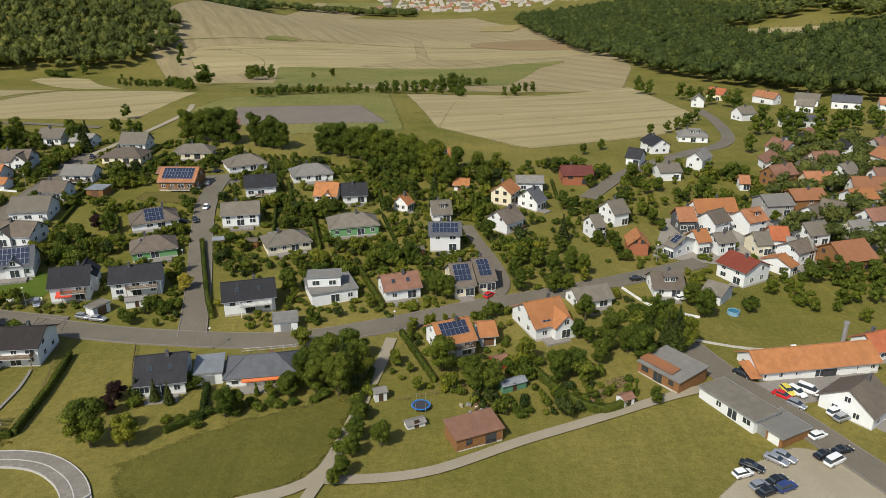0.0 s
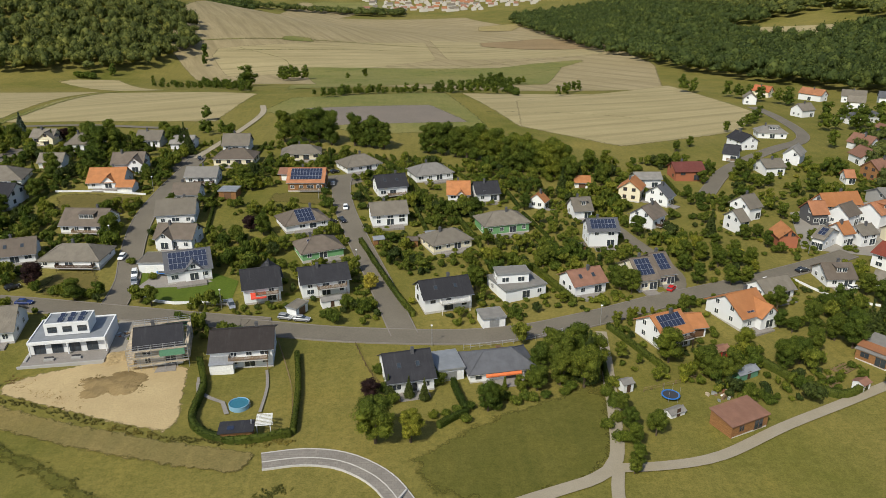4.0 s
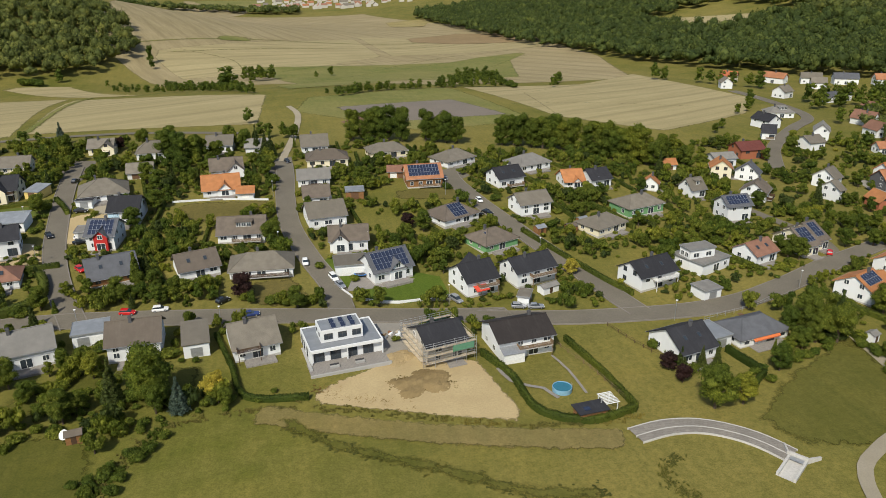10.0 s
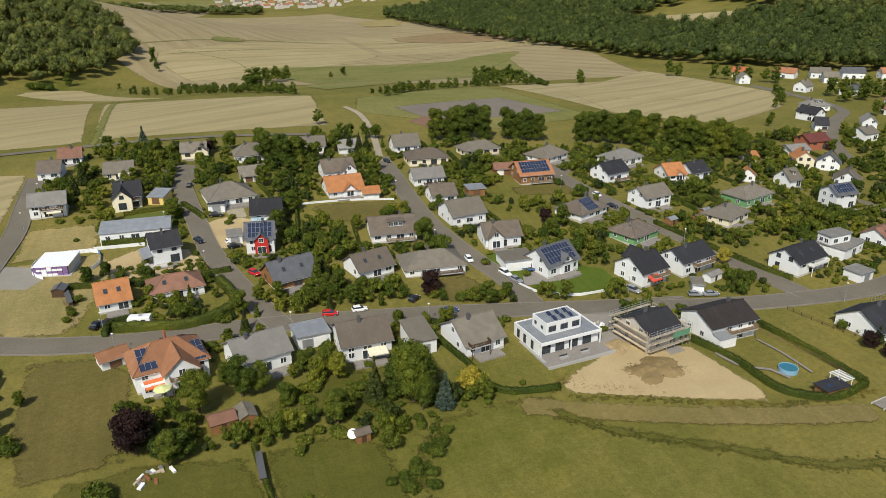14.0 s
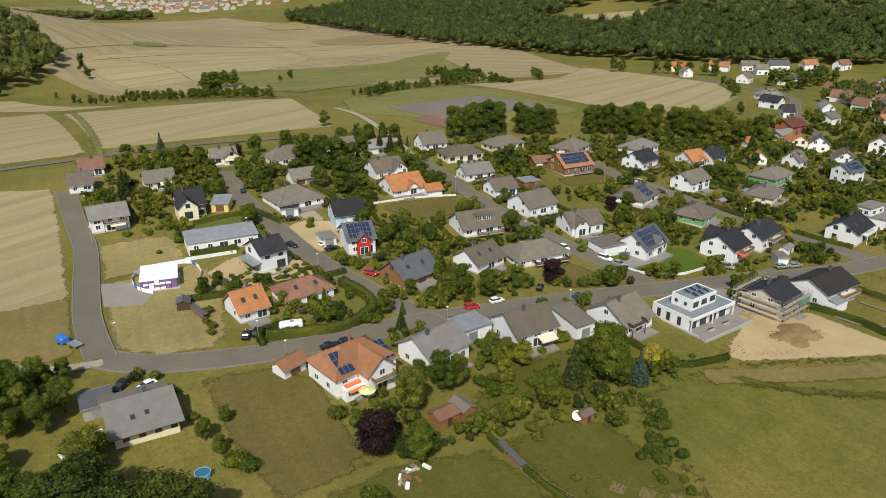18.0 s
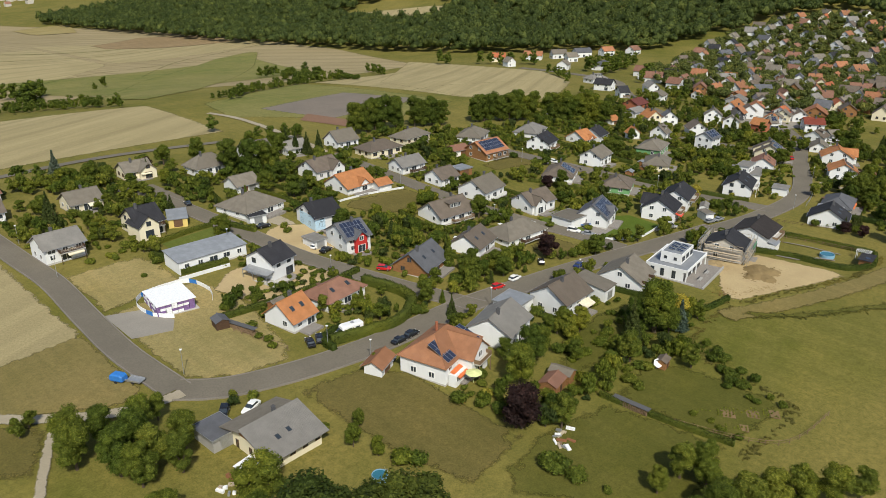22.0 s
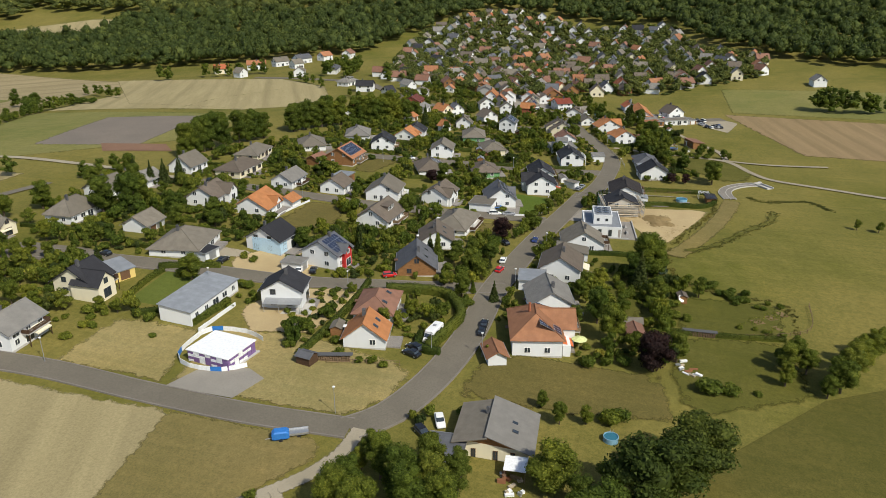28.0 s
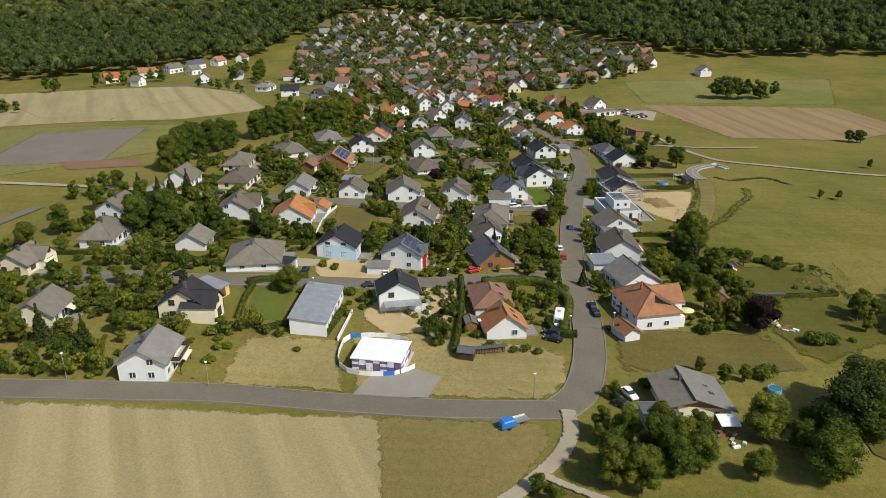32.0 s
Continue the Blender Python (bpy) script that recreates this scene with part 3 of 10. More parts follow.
def road(name, mat, width, *pts):
    """A strip of road; asphalt ones have kerbs."""
    LEVEL[0] += 0.004
    line = smooth_line(pts, 2.5)
    g, left, right = Geo(), Geo(), Geo()
    rows = []
    for i, p in enumerate(line):
        d = (line[min(i + 1, len(line) - 1)] - line[max(i - 1, 0)]).normalized()
        s = Vector((-d.y, d.x, 0))
        row = []
        for k in range(5):
            q = p + s * width * (0.5 - k / 4)
            row.append((q.x, q.y, gz(q.x, q.y) + LEVEL[0] + 0.04))
        rows.append((row, s))
        if i % 2 == 0 and width > 2:
            BLOCKED.append((p.x, p.y, width * 0.5 + 0.9))
    for (r0, s0), (r1, s1) in zip(rows, rows[1:]):
        for k in range(4):
            g.face(r0[k + 1], r1[k + 1], r1[k], r0[k])
        if mat == "asphalt" and width > 5:
            for side, k, w in ((left, 0, 1), (right, 4, -1)):
                a, b = Vector(r0[k]), Vector(r1[k])
                u, v, up = s0 * 0.25 * w, s1 * 0.25 * w, Vector((0, 0, 0.10))
                low = Vector((0, 0, -0.3))
                quad = [a + low, b + low, b + v + low, a + u + low]
                if w < 0:
                    quad = quad[::-1]
                side.hexa([q for q in quad] + [q - low + up for q in quad])
    me = g.mesh(name)
    edge = []
    for r, s in rows[:-1]:
        for k in range(4):
            edge += [abs(2 - abs(q - 2)) * width / 4 for q in (k + 1, k + 1, k, k)]
    if name == "verge_strip":
        ends = [2.5 * q for i in range(len(rows) - 1) for k in range(4) for q in (min(i, len(rows) - 1 - i), min(i + 1, len(rows) - 2 - i), min(i + 1, len(rows) - 2 - i), min(i, len(rows) - 1 - i))]
        edge = list(np.minimum(edge, ends))
    me.attributes.new("edge", "FLOAT", "POINT").data.foreach_set("value", np.array(edge, dtype=np.float32))
    ob = tagged(part(name, me, mat), ROAD_LABELS[name], "road" if mat == "asphalt" else "path", kind="structure")
    for side in (left, right):
        if side.f:
            part("kerb", side, "kerb", ob)
    return ob


# ---- shared small meshes ----
def window_meshes(w, h, tint):
    """Frame and recessed pane, facing -y; also both in one mesh for far houses."""
    xs, zs = (-w / 2, -w / 2 + 0.09, -0.04, 0.04, w / 2 - 0.09, w / 2), (0, 0.09, h - 0.09, h)
    g = Geo()
    g.v = [(x, y, z) for y in (-0.06, 0.02) for z in zs for x in xs]
    solid = [(i, k) for k in range(3) for i in range(5) if k != 1 or i in (0, 2, 4)]
    for i, k in solid:
        p = k * 6 + i
        g.f.append((p, p + 1, p + 7, p + 6))
        for n, q in (((i - 1, k), (p, p + 6)), ((i + 1, k), (p + 7, p + 1)), ((i, k - 1), (p + 1, p)), ((i, k + 1), (p + 6, p + 7))):
            if n not in solid:
                g.f.append((q[0], q[1], q[1] + 24, q[0] + 24))
    frame_mesh = g.mesh("window_frame")
    frame_mesh.materials.append(M[tint])
    count = len(g.f)
    pane = Geo().box(-w / 2 + 0.09, w / 2 - 0.09, -0.025, 0.0, 0.09, h - 0.09).mesh("pane")
    pane.materials.append(M["glass"])
    both = g.box(-w / 2 + 0.09, w / 2 - 0.09, -0.025, 0.0, 0.09, h - 0.09).mesh("window")
    both.materials.append(M[tint])
    both.materials.append(M["glass"])
    for p in both.polygons:
        p.material_index = int(p.index >= count)
    return frame_mesh, pane, both


SIZES = {"small": (0.8, 0.8), "std": (1.3, 1.3), "wide": (1.9, 1.35), "patio": (2.3, 2.15), "tall": (1.0, 2.1)}
WINDOWS = {(key, tint): window_meshes(*wh, tint) for key, wh in SIZES.items() for tint in ("trim", "dark_trim", "brown_trim")}
g = Geo().box(-0.5, 0.5, -0.84, 0.84, 0.06, 0.10)
for x0, x1, y0, y1 in ((-0.53, 0.53, -0.87, -0.84), (-0.53, 0.53, 0.84, 0.87), (-0.53, -0.5, -0.84, 0.84), (0.5, 0.53, -0.84, 0.84)):
    g.box(x0, x1, y0, y1, 0.03, 0.11)
PANEL_MESH = g.mesh("solar_panel")
PANEL_MESH.materials.append(M["panel"])
PANEL_MESH.materials.append(M["frame_metal"])
for p in PANEL_MESH.polygons:
    p.material_index = int(p.index >= 6)
SKYLIGHT = Geo().box(-0.45, 0.45, -0.65, 0.65, 0.0, 0.09).mesh("skylight")
SKYLIGHT.materials.append(M["dark_trim"])
SKYPANE = Geo().box(-0.36, 0.36, -0.55, 0.55, 0.092, 0.10).mesh("skylight_pane")
SKYPANE.materials.append(M["glass"])
CHIMNEY = Geo().box(-0.32, 0.32, -0.32, 0.32, -1.5, 0.95).box(-0.4, 0.4, -0.4, 0.4, 0.95, 1.05).box(-0.2, 0.2, -0.2, 0.2, 1.05, 1.25).mesh("chimney")
CHIMNEY.materials.append(M["slate_wall"])


def window(parent, size, tint, x, y, z, turn=0, near=True):
    f, p, both = WINDOWS[size, tint]
    ob = part("window", f if near else both, tint, parent)
    ob.matrix_basis = pose(x, y, z, 0, 0, turn)
    if near:
        part("pane", p, "glass", ob)
    return ob


ROOF_WORDS = {"orange": "bright orange tile", "terracotta": "terracotta tile", "orangebrown": "brownish orange tile", "redorange": "red-orange tile", "redbrown": "red-brown tile", "brown": "brown tile", "greybrown": "weathered grey-brown tile",
              "grey": "grey tile", "slate": "slate-grey tile", "black": "black tile", "blackbrown": "dark brown tile", "darkred": "dark red tile", "maroon": "maroon tile", "bluegrey": "blue-grey sheet"}
WALL_WORDS = {"white": "white rendered", "cream": "cream rendered", "yellow": "yellow", "green": "green", "red": "red", "grey": "grey", "plaster": "unrendered", "slate": "slate-clad", "brick": "red brick", "wood": "brown timber"}


def gable_roof(root, L, W, He, H, mat, over=0.5, name="roof", dx=0.0, dy=0.0, turn=0.0, thick=0.2, near=True):
    """Two slopes with overhang; the ridge runs along local x."""
    rise = (H - He) / (W / 2)
    x0, x1, ye = -L / 2 - over, L / 2 + over, W / 2 + over
    ze = H - rise * ye
    out = []
    for s in (-1, 1):
        g = Geo()
        if s < 0:
            g.slab((x0, -ye, ze), (x1, -ye, ze), (x1, 0, H), (x0, 0, H), thick)
        else:
            g.slab((x1, ye, ze), (x0, ye, ze), (x0, 0, H), (x1, 0, H), thick)
        ob = part(name + "_slope", g, mat, root)
        ob.matrix_basis = pose(dx, dy, 0.12, 0, 0, turn)
        out.append(ob)
    ridge = Geo().tube((x0, 0, H + 0.02), (x1, 0, H + 0.02), 0.13, None, 6)
    ob = part("ridge_tiles", ridge, mat, root)
    ob.matrix_basis = pose(dx, dy, 0.12, 0, 0, turn)
    if name == "roof" and near:
        for s in (-1, 1):
            ob = part("gutter", Geo().tube((x0, s * (ye + 0.06), ze + 0.02), (x1, s * (ye + 0.06), ze + 0.02), 0.07, None, 5), "galvanised", root)
            ob.matrix_basis = pose(dx, dy, 0, 0, 0, turn)
    return out


def gable_walls(L, W, He, H, base=-2.0):
    g = Geo()
    x0, x1, y0, y1 = -L / 2, L / 2, -W / 2, W / 2
    g.face((x0, y0, base), (x1, y0, base), (x1, y0, He), (x0, y0, He))
    g.face((x1, y1, base), (x0, y1, base), (x0, y1, He), (x1, y1, He))
    g.face((x1, y0, base), (x1, y1, base), (x1, y1, He), (x1, 0, H), (x1, y0, He))
    g.face((x0, y1, base), (x0, y0, base), (x0, y0, He), (x0, 0, H), (x0, y1, He))
    g.face((x0, y0, He), (x1, y0, He), (x1, 0, H), (x0, 0, H))
    g.face((x1, y1, He), (x0, y1, He), (x0, 0, H), (x1, 0, H))
    return g


def slope_frame(W, He, H, s, x, d):
    """Pose on the slope s (-1 front, 1 back), x along the ridge, d down from the ridge."""
    tilt = math.atan2(H - He, W / 2)
    y, z = s * d * math.cos(tilt), H + 0.12 - d * math.sin(tilt)
    m = Matrix.Translation((x, y, z))
    return m @ Euler((tilt if s < 0 else -tilt, 0, 0)).to_matrix().to_4x4()


def solar(root, L, W, He, H, share=1.0, s=-1, at=0.0):
    slope = math.hypot(H - He, W / 2)
    rows, cols = max(1, int((slope - 0.4) / 1.78)), max(2, int((L * share - 0.4) / 1.08))
    for r in range(rows):
        for c in range(cols):
            m = slope_frame(W, He, H, s, at + (c - (cols - 1) / 2) * 1.08, 0.55 + 0.84 + r * 1.78)
            ob = part("solar_panel", PANEL_MESH, "panel", root)
            ob.matrix_basis = m


def balcony(root, x, y, z, w, d, mat="wood", turn=0):
    ob = part("balcony", Geo().box(-w / 2, w / 2, -d, 0, -0.2, 0), "concrete", root)
    ob.matrix_basis = pose(x, y, z, 0, 0, turn)
    g = Geo()
    for k in range(int(w / 0.22) + 1):
        xx = -w / 2 + k * 0.22
        g.box(xx, min(xx + 0.16, w / 2), -d - 0.03, -d, 0.12, 0.92)
    g.box(-w / 2, w / 2, -d - 0.06, -d + 0.02, 0.92, 1.0)
    g.box(-w / 2 - 0.03, -w / 2, -d, 0, 0.12, 1.0).box(w / 2, w / 2 + 0.03, -d, 0, 0.12, 1.0)
    part("railing", g, mat, ob)
    for xx in (-w / 2 + 0.15, w / 2 - 0.15):
        part("post", Geo().box(xx - 0.07, xx + 0.07, -d + 0.05, -d + 0.19, -z - 1, -0.2), mat, ob)


def awning(root, x, y, z, w, d, mat):
    ob = part("awning", Geo().slab((x - w / 2, y - d, z - 0.7), (x + w / 2, y - d, z - 0.7), (x + w / 2, y, z), (x - w / 2, y, z), 0.05), mat, root)
    part("valance", Geo().box(x - w / 2, x + w / 2, y - d - 0.03, y - d, z - 0.95, z - 0.72), mat, ob)


def cross_gable(root, x, W, He, H, w, out, wall, roof, tint, s=-1, He2=None):
    """A gable that stands out of the front (s -1) or back wall."""
    he = (He2 if He2 else He)
    y0, y1 = W / 2 - 1.5, W / 2 + out
    top = min(H - 0.25, he + w * 0.45)
    g = gable_walls(y1, w, he, top)
    ob = part("wing_wall", g, wall, root)
    turn = -90 if s < 0 else 90
    ob.matrix_basis = pose(x, s * y1 / 2, 0, 0, 0, turn)
    gable_roof(root, y1 - 0.4, w, he, top, roof, 0.45, "wing_roof", x, s * (y1 / 2 + 0.2), turn, 0.16)
    for k, z in enumerate((0.9, 3.5)):
        if z + 1.3 < top - 0.3:
            window(root, "std" if k else "patio", tint, x, s * (y1 + 0.03), z - (0.7 if not k else 0), 0 if s < 0 else 180)


def dormer(root, x, W, He, H, w, roof, tint, s=-1):
    tilt = math.atan2(H - He, W / 2)
    d = math.hypot(H - He, W / 2) * 0.62
    y, z = s * d * math.cos(tilt), H - d * math.sin(tilt)
    back = y - s * 2.6
    g = Geo()
    ya, yb = sorted((y, back))
    g.box(x - w / 2, x + w / 2, ya, yb, z - 0.3, z + 1.5)
    ob = part("dormer", g, roof, root)
    part("dormer_roof", Geo().slab((x - w / 2 - 0.25, ya - 0.3, z + (1.55 if s < 0 else 1.75)), (x + w / 2 + 0.25, ya - 0.3, z + (1.55 if s < 0 else 1.75)),
                                   (x + w / 2 + 0.25, yb + 0.3, z + (1.75 if s < 0 else 1.55)), (x - w / 2 - 0.25, yb + 0.3, z + (1.75 if s < 0 else 1.55)), 0.12), roof, ob)
    for k in range(max(1, int(w / 1.5))):
        window(root, "std", tint, x + (k - (max(1, int(w / 1.5)) - 1) / 2) * 1.45, y + s * 0.03, z + 0.05, 0 if s < 0 else 180)


PLOTS = []


def house(kind, x, y, turn, L, W, He, H, roof, wall, opts="", near=True, label=""):
    """A house whose ridge runs along its own x axis and whose garden front looks to -y."""
    rnd = random.Random(int(x * 13.7 + y * 7.1) & 0xffff)
    o = set(opts.split(","))
    words = label or "%s house with a %s roof" % (WALL_WORDS[wall], ROOF_WORDS[roof])
    if "solar" in o and not label:
        words += " and solar panels"
    low = H < 5
    cat = "garage" if (low and L < 10 and kind != "h") else "house"
    if cat == "garage" and not label:
        words = "low %s garage with a %s roof" % (WALL_WORDS[wall], ROOF_WORDS[roof])
    root = thing("garage" if cat == "garage" else "house", x, y, turn, words, cat, "houses of the village" if cat == "house" else "garages")
    wm, rm = wall + "_wall", "roof_" + roof
    tint = "trim" if wall not in ("wood", "cream", "brick") or rnd.random() < 0.5 else "brown_trim"
    if roof in ("black", "slate") and rnd.random() < 0.5:
        tint = "dark_trim"
    over = 0.55 if kind != "f" else 0.25
    BLOCKED.append((x, y, math.hypot(L, W) / 2 + 0.6))
    PLOTS.append((x, y, radians(turn), L / 2, W / 2))
    Lw = max(3.0, L - 2 * over)
    if kind == "g":
        part("wall", gable_walls(Lw, W - 2 * over + 0.4, He, H), wm, root)
        gable_roof(root, Lw, W - 2 * over + 0.4, He, H, rm, over, near=near)
        W = W - 2 * over + 0.4
    elif kind == "h":
        part("wall", Geo().box(-Lw / 2, Lw / 2, -W / 2 + over, W / 2 - over, -2, He), wm, root)
        r = max(0.4, L / 2 - W / 2 * 0.9)
        x0, x1, y0, y1 = -L / 2, L / 2, -W / 2, W / 2
        ze = He - 0.15
        for q in (((x0, y0, ze), (x1, y0, ze), (r, 0, H), (-r, 0, H)), ((x1, y1, ze), (x0, y1, ze), (-r, 0, H), (r, 0, H)), ((x1, y0, ze), (x1, y1, ze), (r, 0, H)), ((x0, y1, ze), (x0, y0, ze), (-r, 0, H))):
            g = Geo()
            if len(q) == 4:
                g.slab(*q, 0.18)
            else:
                g.face(*q).face(*[(p[0] * 0.99, p[1] * 0.99, p[2] - 0.18) for p in reversed(q)])
                g.face(q[0], (q[0][0], q[0][1], ze - 0.18), (q[1][0], q[1][1], ze - 0.18), q[1])
            part("roof_slope", g, rm, root)
        g = Geo().tube((-r, 0, H + 0.02), (r, 0, H + 0.02), 0.13)
        for sx in (-1, 1):
            for sy in (-1, 1):
                g.tube((sx * r, 0, H + 0.02), (sx * x1, sy * y1, ze + 0.04), 0.1)
        part("ridge_tiles", g, rm, root)
        part("soffit", Geo().box(x0 + 0.1, x1 - 0.1, y0 + 0.1, y1 - 0.1, ze - 0.26, ze - 0.19), "trim", root)
        W = W - 2 * over
    elif kind == "m":
        g = Geo()
        x0, x1, y0, y1 = -L / 2 + 0.3, L / 2 - 0.3, -W / 2 + 0.3, W / 2 - 0.3
        g.hexa([(x0, y0, -2), (x1, y0, -2), (x1, y1, -2), (x0, y1, -2), (x0, y0, He), (x1, y0, He), (x1, y1, H - 0.15), (x0, y1, H - 0.15)])
        part("wall", g, wm, root)
        part("roof_slope", Geo().slab((-L / 2, -W / 2, He), (L / 2, -W / 2, He), (L / 2, W / 2, H), (-L / 2, W / 2, H), 0.2), rm, root).location.z = 0.16
        W -= 0.6
    else:
        part("wall", Geo().box(-L / 2 + 0.25, L / 2 - 0.25, -W / 2 + 0.25, W / 2 - 0.25, -2, H - 0.15), wm, root)
        part("roof_deck", Geo().box(-L / 2, L / 2, -W / 2, W / 2, H - 0.15, H), rm, root)
        g = Geo()
        for b in ((-L / 2, L / 2, -W / 2 - 0.04, -W / 2), (-L / 2, L / 2, W / 2, W / 2 + 0.04), (-L / 2 - 0.04, -L / 2, -W / 2, W / 2), (L / 2, L / 2 + 0.04, -W / 2, W / 2)):
            g.box(*b, H - 0.3, H + 0.1)
        part("fascia", g, "galvanised", root)
        W -= 0.5
        Lw = L - 0.5
    fy = W / 2 + 0.03
    if cat == "garage":
        if near:
            n = max(1, int(Lw / 3.0))
            for k in range(n):
                g = Geo().box(-1.2, 1.2, -0.05, 0.03, 0, 2.1)
                for q in range(1, 4):
                    g.box(-1.2, 1.2, -0.065, -0.05, q * 0.53 - 0.02, q * 0.53)
                ob = part("garage_door", g, rnd.choice(("trim", "galvanised", "brown_trim")), root)
                ob.location = ((k - (n - 1) / 2) * 2.9, -fy + 0.02, 0.02)
        return root
    # plinth, windows, doors
    if near and kind != "f":
        part("plinth", Geo().box(-Lw / 2 - 0.04, Lw / 2 + 0.04, -W / 2 - 0.04, W / 2 + 0.04, -2, 0.25), "concrete", root)
    storeys = 2 if He > 3.7 else 1
    if near and kind in "gh" and "balc" not in o and "cons" not in o:
        part("terrace", Geo().box(-Lw * 0.32, Lw * 0.36, -W / 2 - 3.0, -W / 2 - 0.05, -1.6, 0.07), "paving", root)
    dense = 3.1 if near else 3.8
    n = max(2, int(Lw / dense))
    for s, t in ((-1, 0), (1, 180)):
        if s > 0 and (not near or y > 195):
            continue
        if not near and math.sin(radians(turn)) * 0.8 - math.cos(radians(turn)) * 0.6 > 0.2:
            continue
        for lvl in range(storeys):
            z = 0.95 + lvl * 2.65
            if z + 1.3 > He - 0.1 and kind != "f":
                z = He - 1.5
            for k in range(n):
                u = (k - (n - 1) / 2) * Lw / n
                if s < 0 and lvl == 0 and k == n // 2:
                    window(root, "patio", tint, u, s * fy, 0.15, t, near)
                elif s > 0 and lvl == 0 and k == n // 2:
                    d = part("door", Geo().box(-0.5, 0.5, -0.07, 0.03, 0.1, 2.2).box(-0.62, 0.62, -1.0, -0.05, 2.4, 2.5), rnd.choice(("brown_trim", "dark_trim", "trim")), root)
                    d.matrix_basis = pose(u, s * fy, 0, 0, 0, t)
                elif rnd.random() < (0.9 if near else 0.5 if x < 280 else 0.3):
                    window(root, rnd.choice(("std", "std", "wide")), tint, u, s * fy, z, t, near)
    gx_ = Lw / 2 + 0.03
    for s, t in ((-1, -90), (1, 90)):
        if not near and s * (math.cos(radians(turn)) * 0.8 + math.sin(radians(turn)) * 0.6) > 0.2:
            continue
        for z in ((0.95, 3.6, 5.9) if kind == "g" else ((0.95, 3.6) if storeys > 1 else (0.95,))):
            if kind == "g" and z + 1.3 > H - 0.9:
                continue
            if z > 3 and kind != "g" and He < 5:
                continue
            for u in ((-W * 0.2, W * 0.2) if z < He + 0.4 else (0.0,)):
                if rnd.random() < (0.8 if near else 0.5 if x < 280 else 0.3):
                    window(root, "std" if z < 5 else "small", tint, s * gx_, u, z, t, near)
    if H > 5 and kind in "gh" and "nochim" not in o and (near or rnd.random() < 0.5):
        c = part("chimney", CHIMNEY, "brick_wall", root)
        c.location = (rnd.uniform(-0.25, 0.25) * Lw, rnd.choice((-0.5, 0.6)), H)
    if "solar" in o:
        solar(root, Lw, W, He, H, 0.95 if kind == "g" else 0.5)
    if "solarsmall" in o:
        solar(root, Lw, W, He, H - 0.6, 0.36, -1, -Lw * 0.15)
    if "sky" in o or "skyb" in o:
        for u in (-Lw * 0.22, Lw * 0.2):
            ob = part("skylight", SKYLIGHT, "trim", root)
            ob.matrix_basis = slope_frame(W, He, H, -1, u, math.hypot(H - He, W / 2) * 0.5)
            part("skylight_pane", SKYPANE, "glass", ob)
    wood = rnd.choice(("wood", "dark_wood", "trim"))
    if "balc" in o:
        balcony(root, Lw * 0.12, -W / 2, 2.6 if storeys > 1 else 0.6, Lw * 0.62, 1.7, wood)
    if "balcf" in o:
        balcony(root, -Lw * 0.2, -W / 2, 2.7, Lw * 0.5, 1.6, "dark_wood")
    if "awn" in o:
        awning(root, Lw * 0.18, -W / 2, 2.7, Lw * 0.4, 2.2, "cream_cloth")
    if "awnred" in o:
        awning(root, -Lw * 0.12, -W / 2, 2.9, Lw * 0.42, 2.0, "red_cloth")
    if "awnorange" in o:
        awning(root, 0.0, -W / 2, 2.35, Lw * 0.55, 0.9, "orange_cloth")
    if "dorm" in o:
        dormer(root, Lw * 0.06, W, He, H, min(4.6, Lw * 0.4), rm, tint)
    if "cross" in o:
        cross_gable(root, Lw * 0.1, W, He, H, min(4.5, Lw * 0.4), 0.3, wm, rm, tint)
    if "crossR" in o:
        cross_gable(root, Lw * 0.28, W, He, H, 5.5, 1.6, wm, rm, tint)
    if "crossL" in o:
        cross_gable(root, -Lw * 0.22, W, He, H, 4.5, 0.8, wm, rm, tint)
    if "wingL" in o:
        cross_gable(root, -Lw * 0.22, W, He, H, 5.6, 2.2, wm, rm, tint)
    if "crossback" in o:
        cross_gable(root, Lw * 0.3, W, He, H + 0.8, 5.5, 1.5, wm, rm, tint, 1)
    if "redcross" in o:
        cross_gable(root, Lw * 0.05, W, He, H, 3.6, 0.9, "red_wall", rm, "trim")
    if "terr" in o:
        part("terrace", Geo().box(-Lw / 2 - 2.6, -Lw / 2 + 3.0, -W / 2 - 2.4, 0.5, -1.5, 0.12), "concrete", root)
        t = part("terrace_roof", Geo().slab((-Lw / 2 - 2.6, -W / 2 - 0.3, 2.4), (-Lw / 2, -W / 2 - 0.3, 2.8), (-Lw / 2, W / 2 - 1, 2.8), (-Lw / 2 - 2.6, W / 2 - 1, 2.4), 0.08), "galvanised", root)
        for yy in (-W / 2 - 0.1, 0, W / 2 - 1.2):
            part("post", Geo().box(-Lw / 2 - 2.55, -Lw / 2 - 2.45, yy, yy + 0.1, -1, 2.35), "galvanised", t)
    if "tarp" in o:
        part("tarpaulin", Geo().box(-Lw / 2 - 0.05, -Lw / 2 + 3.2, -W / 2 - 0.09, -W / 2 - 0.05, 0.1, 3.2).box(-Lw / 2 - 0.09, -Lw / 2 - 0.05, -W / 2, W / 2 - 2, 0.1, 4.2), "pale_blue", root)
    if "woodend" in o:
        part("cladding", Geo().box(Lw * 0.18, Lw / 2 + 0.03, -W / 2 - 0.05, -W / 2 - 0.005, 2.5, He - 0.02), "wood_wall", root, "brown timber cladding")
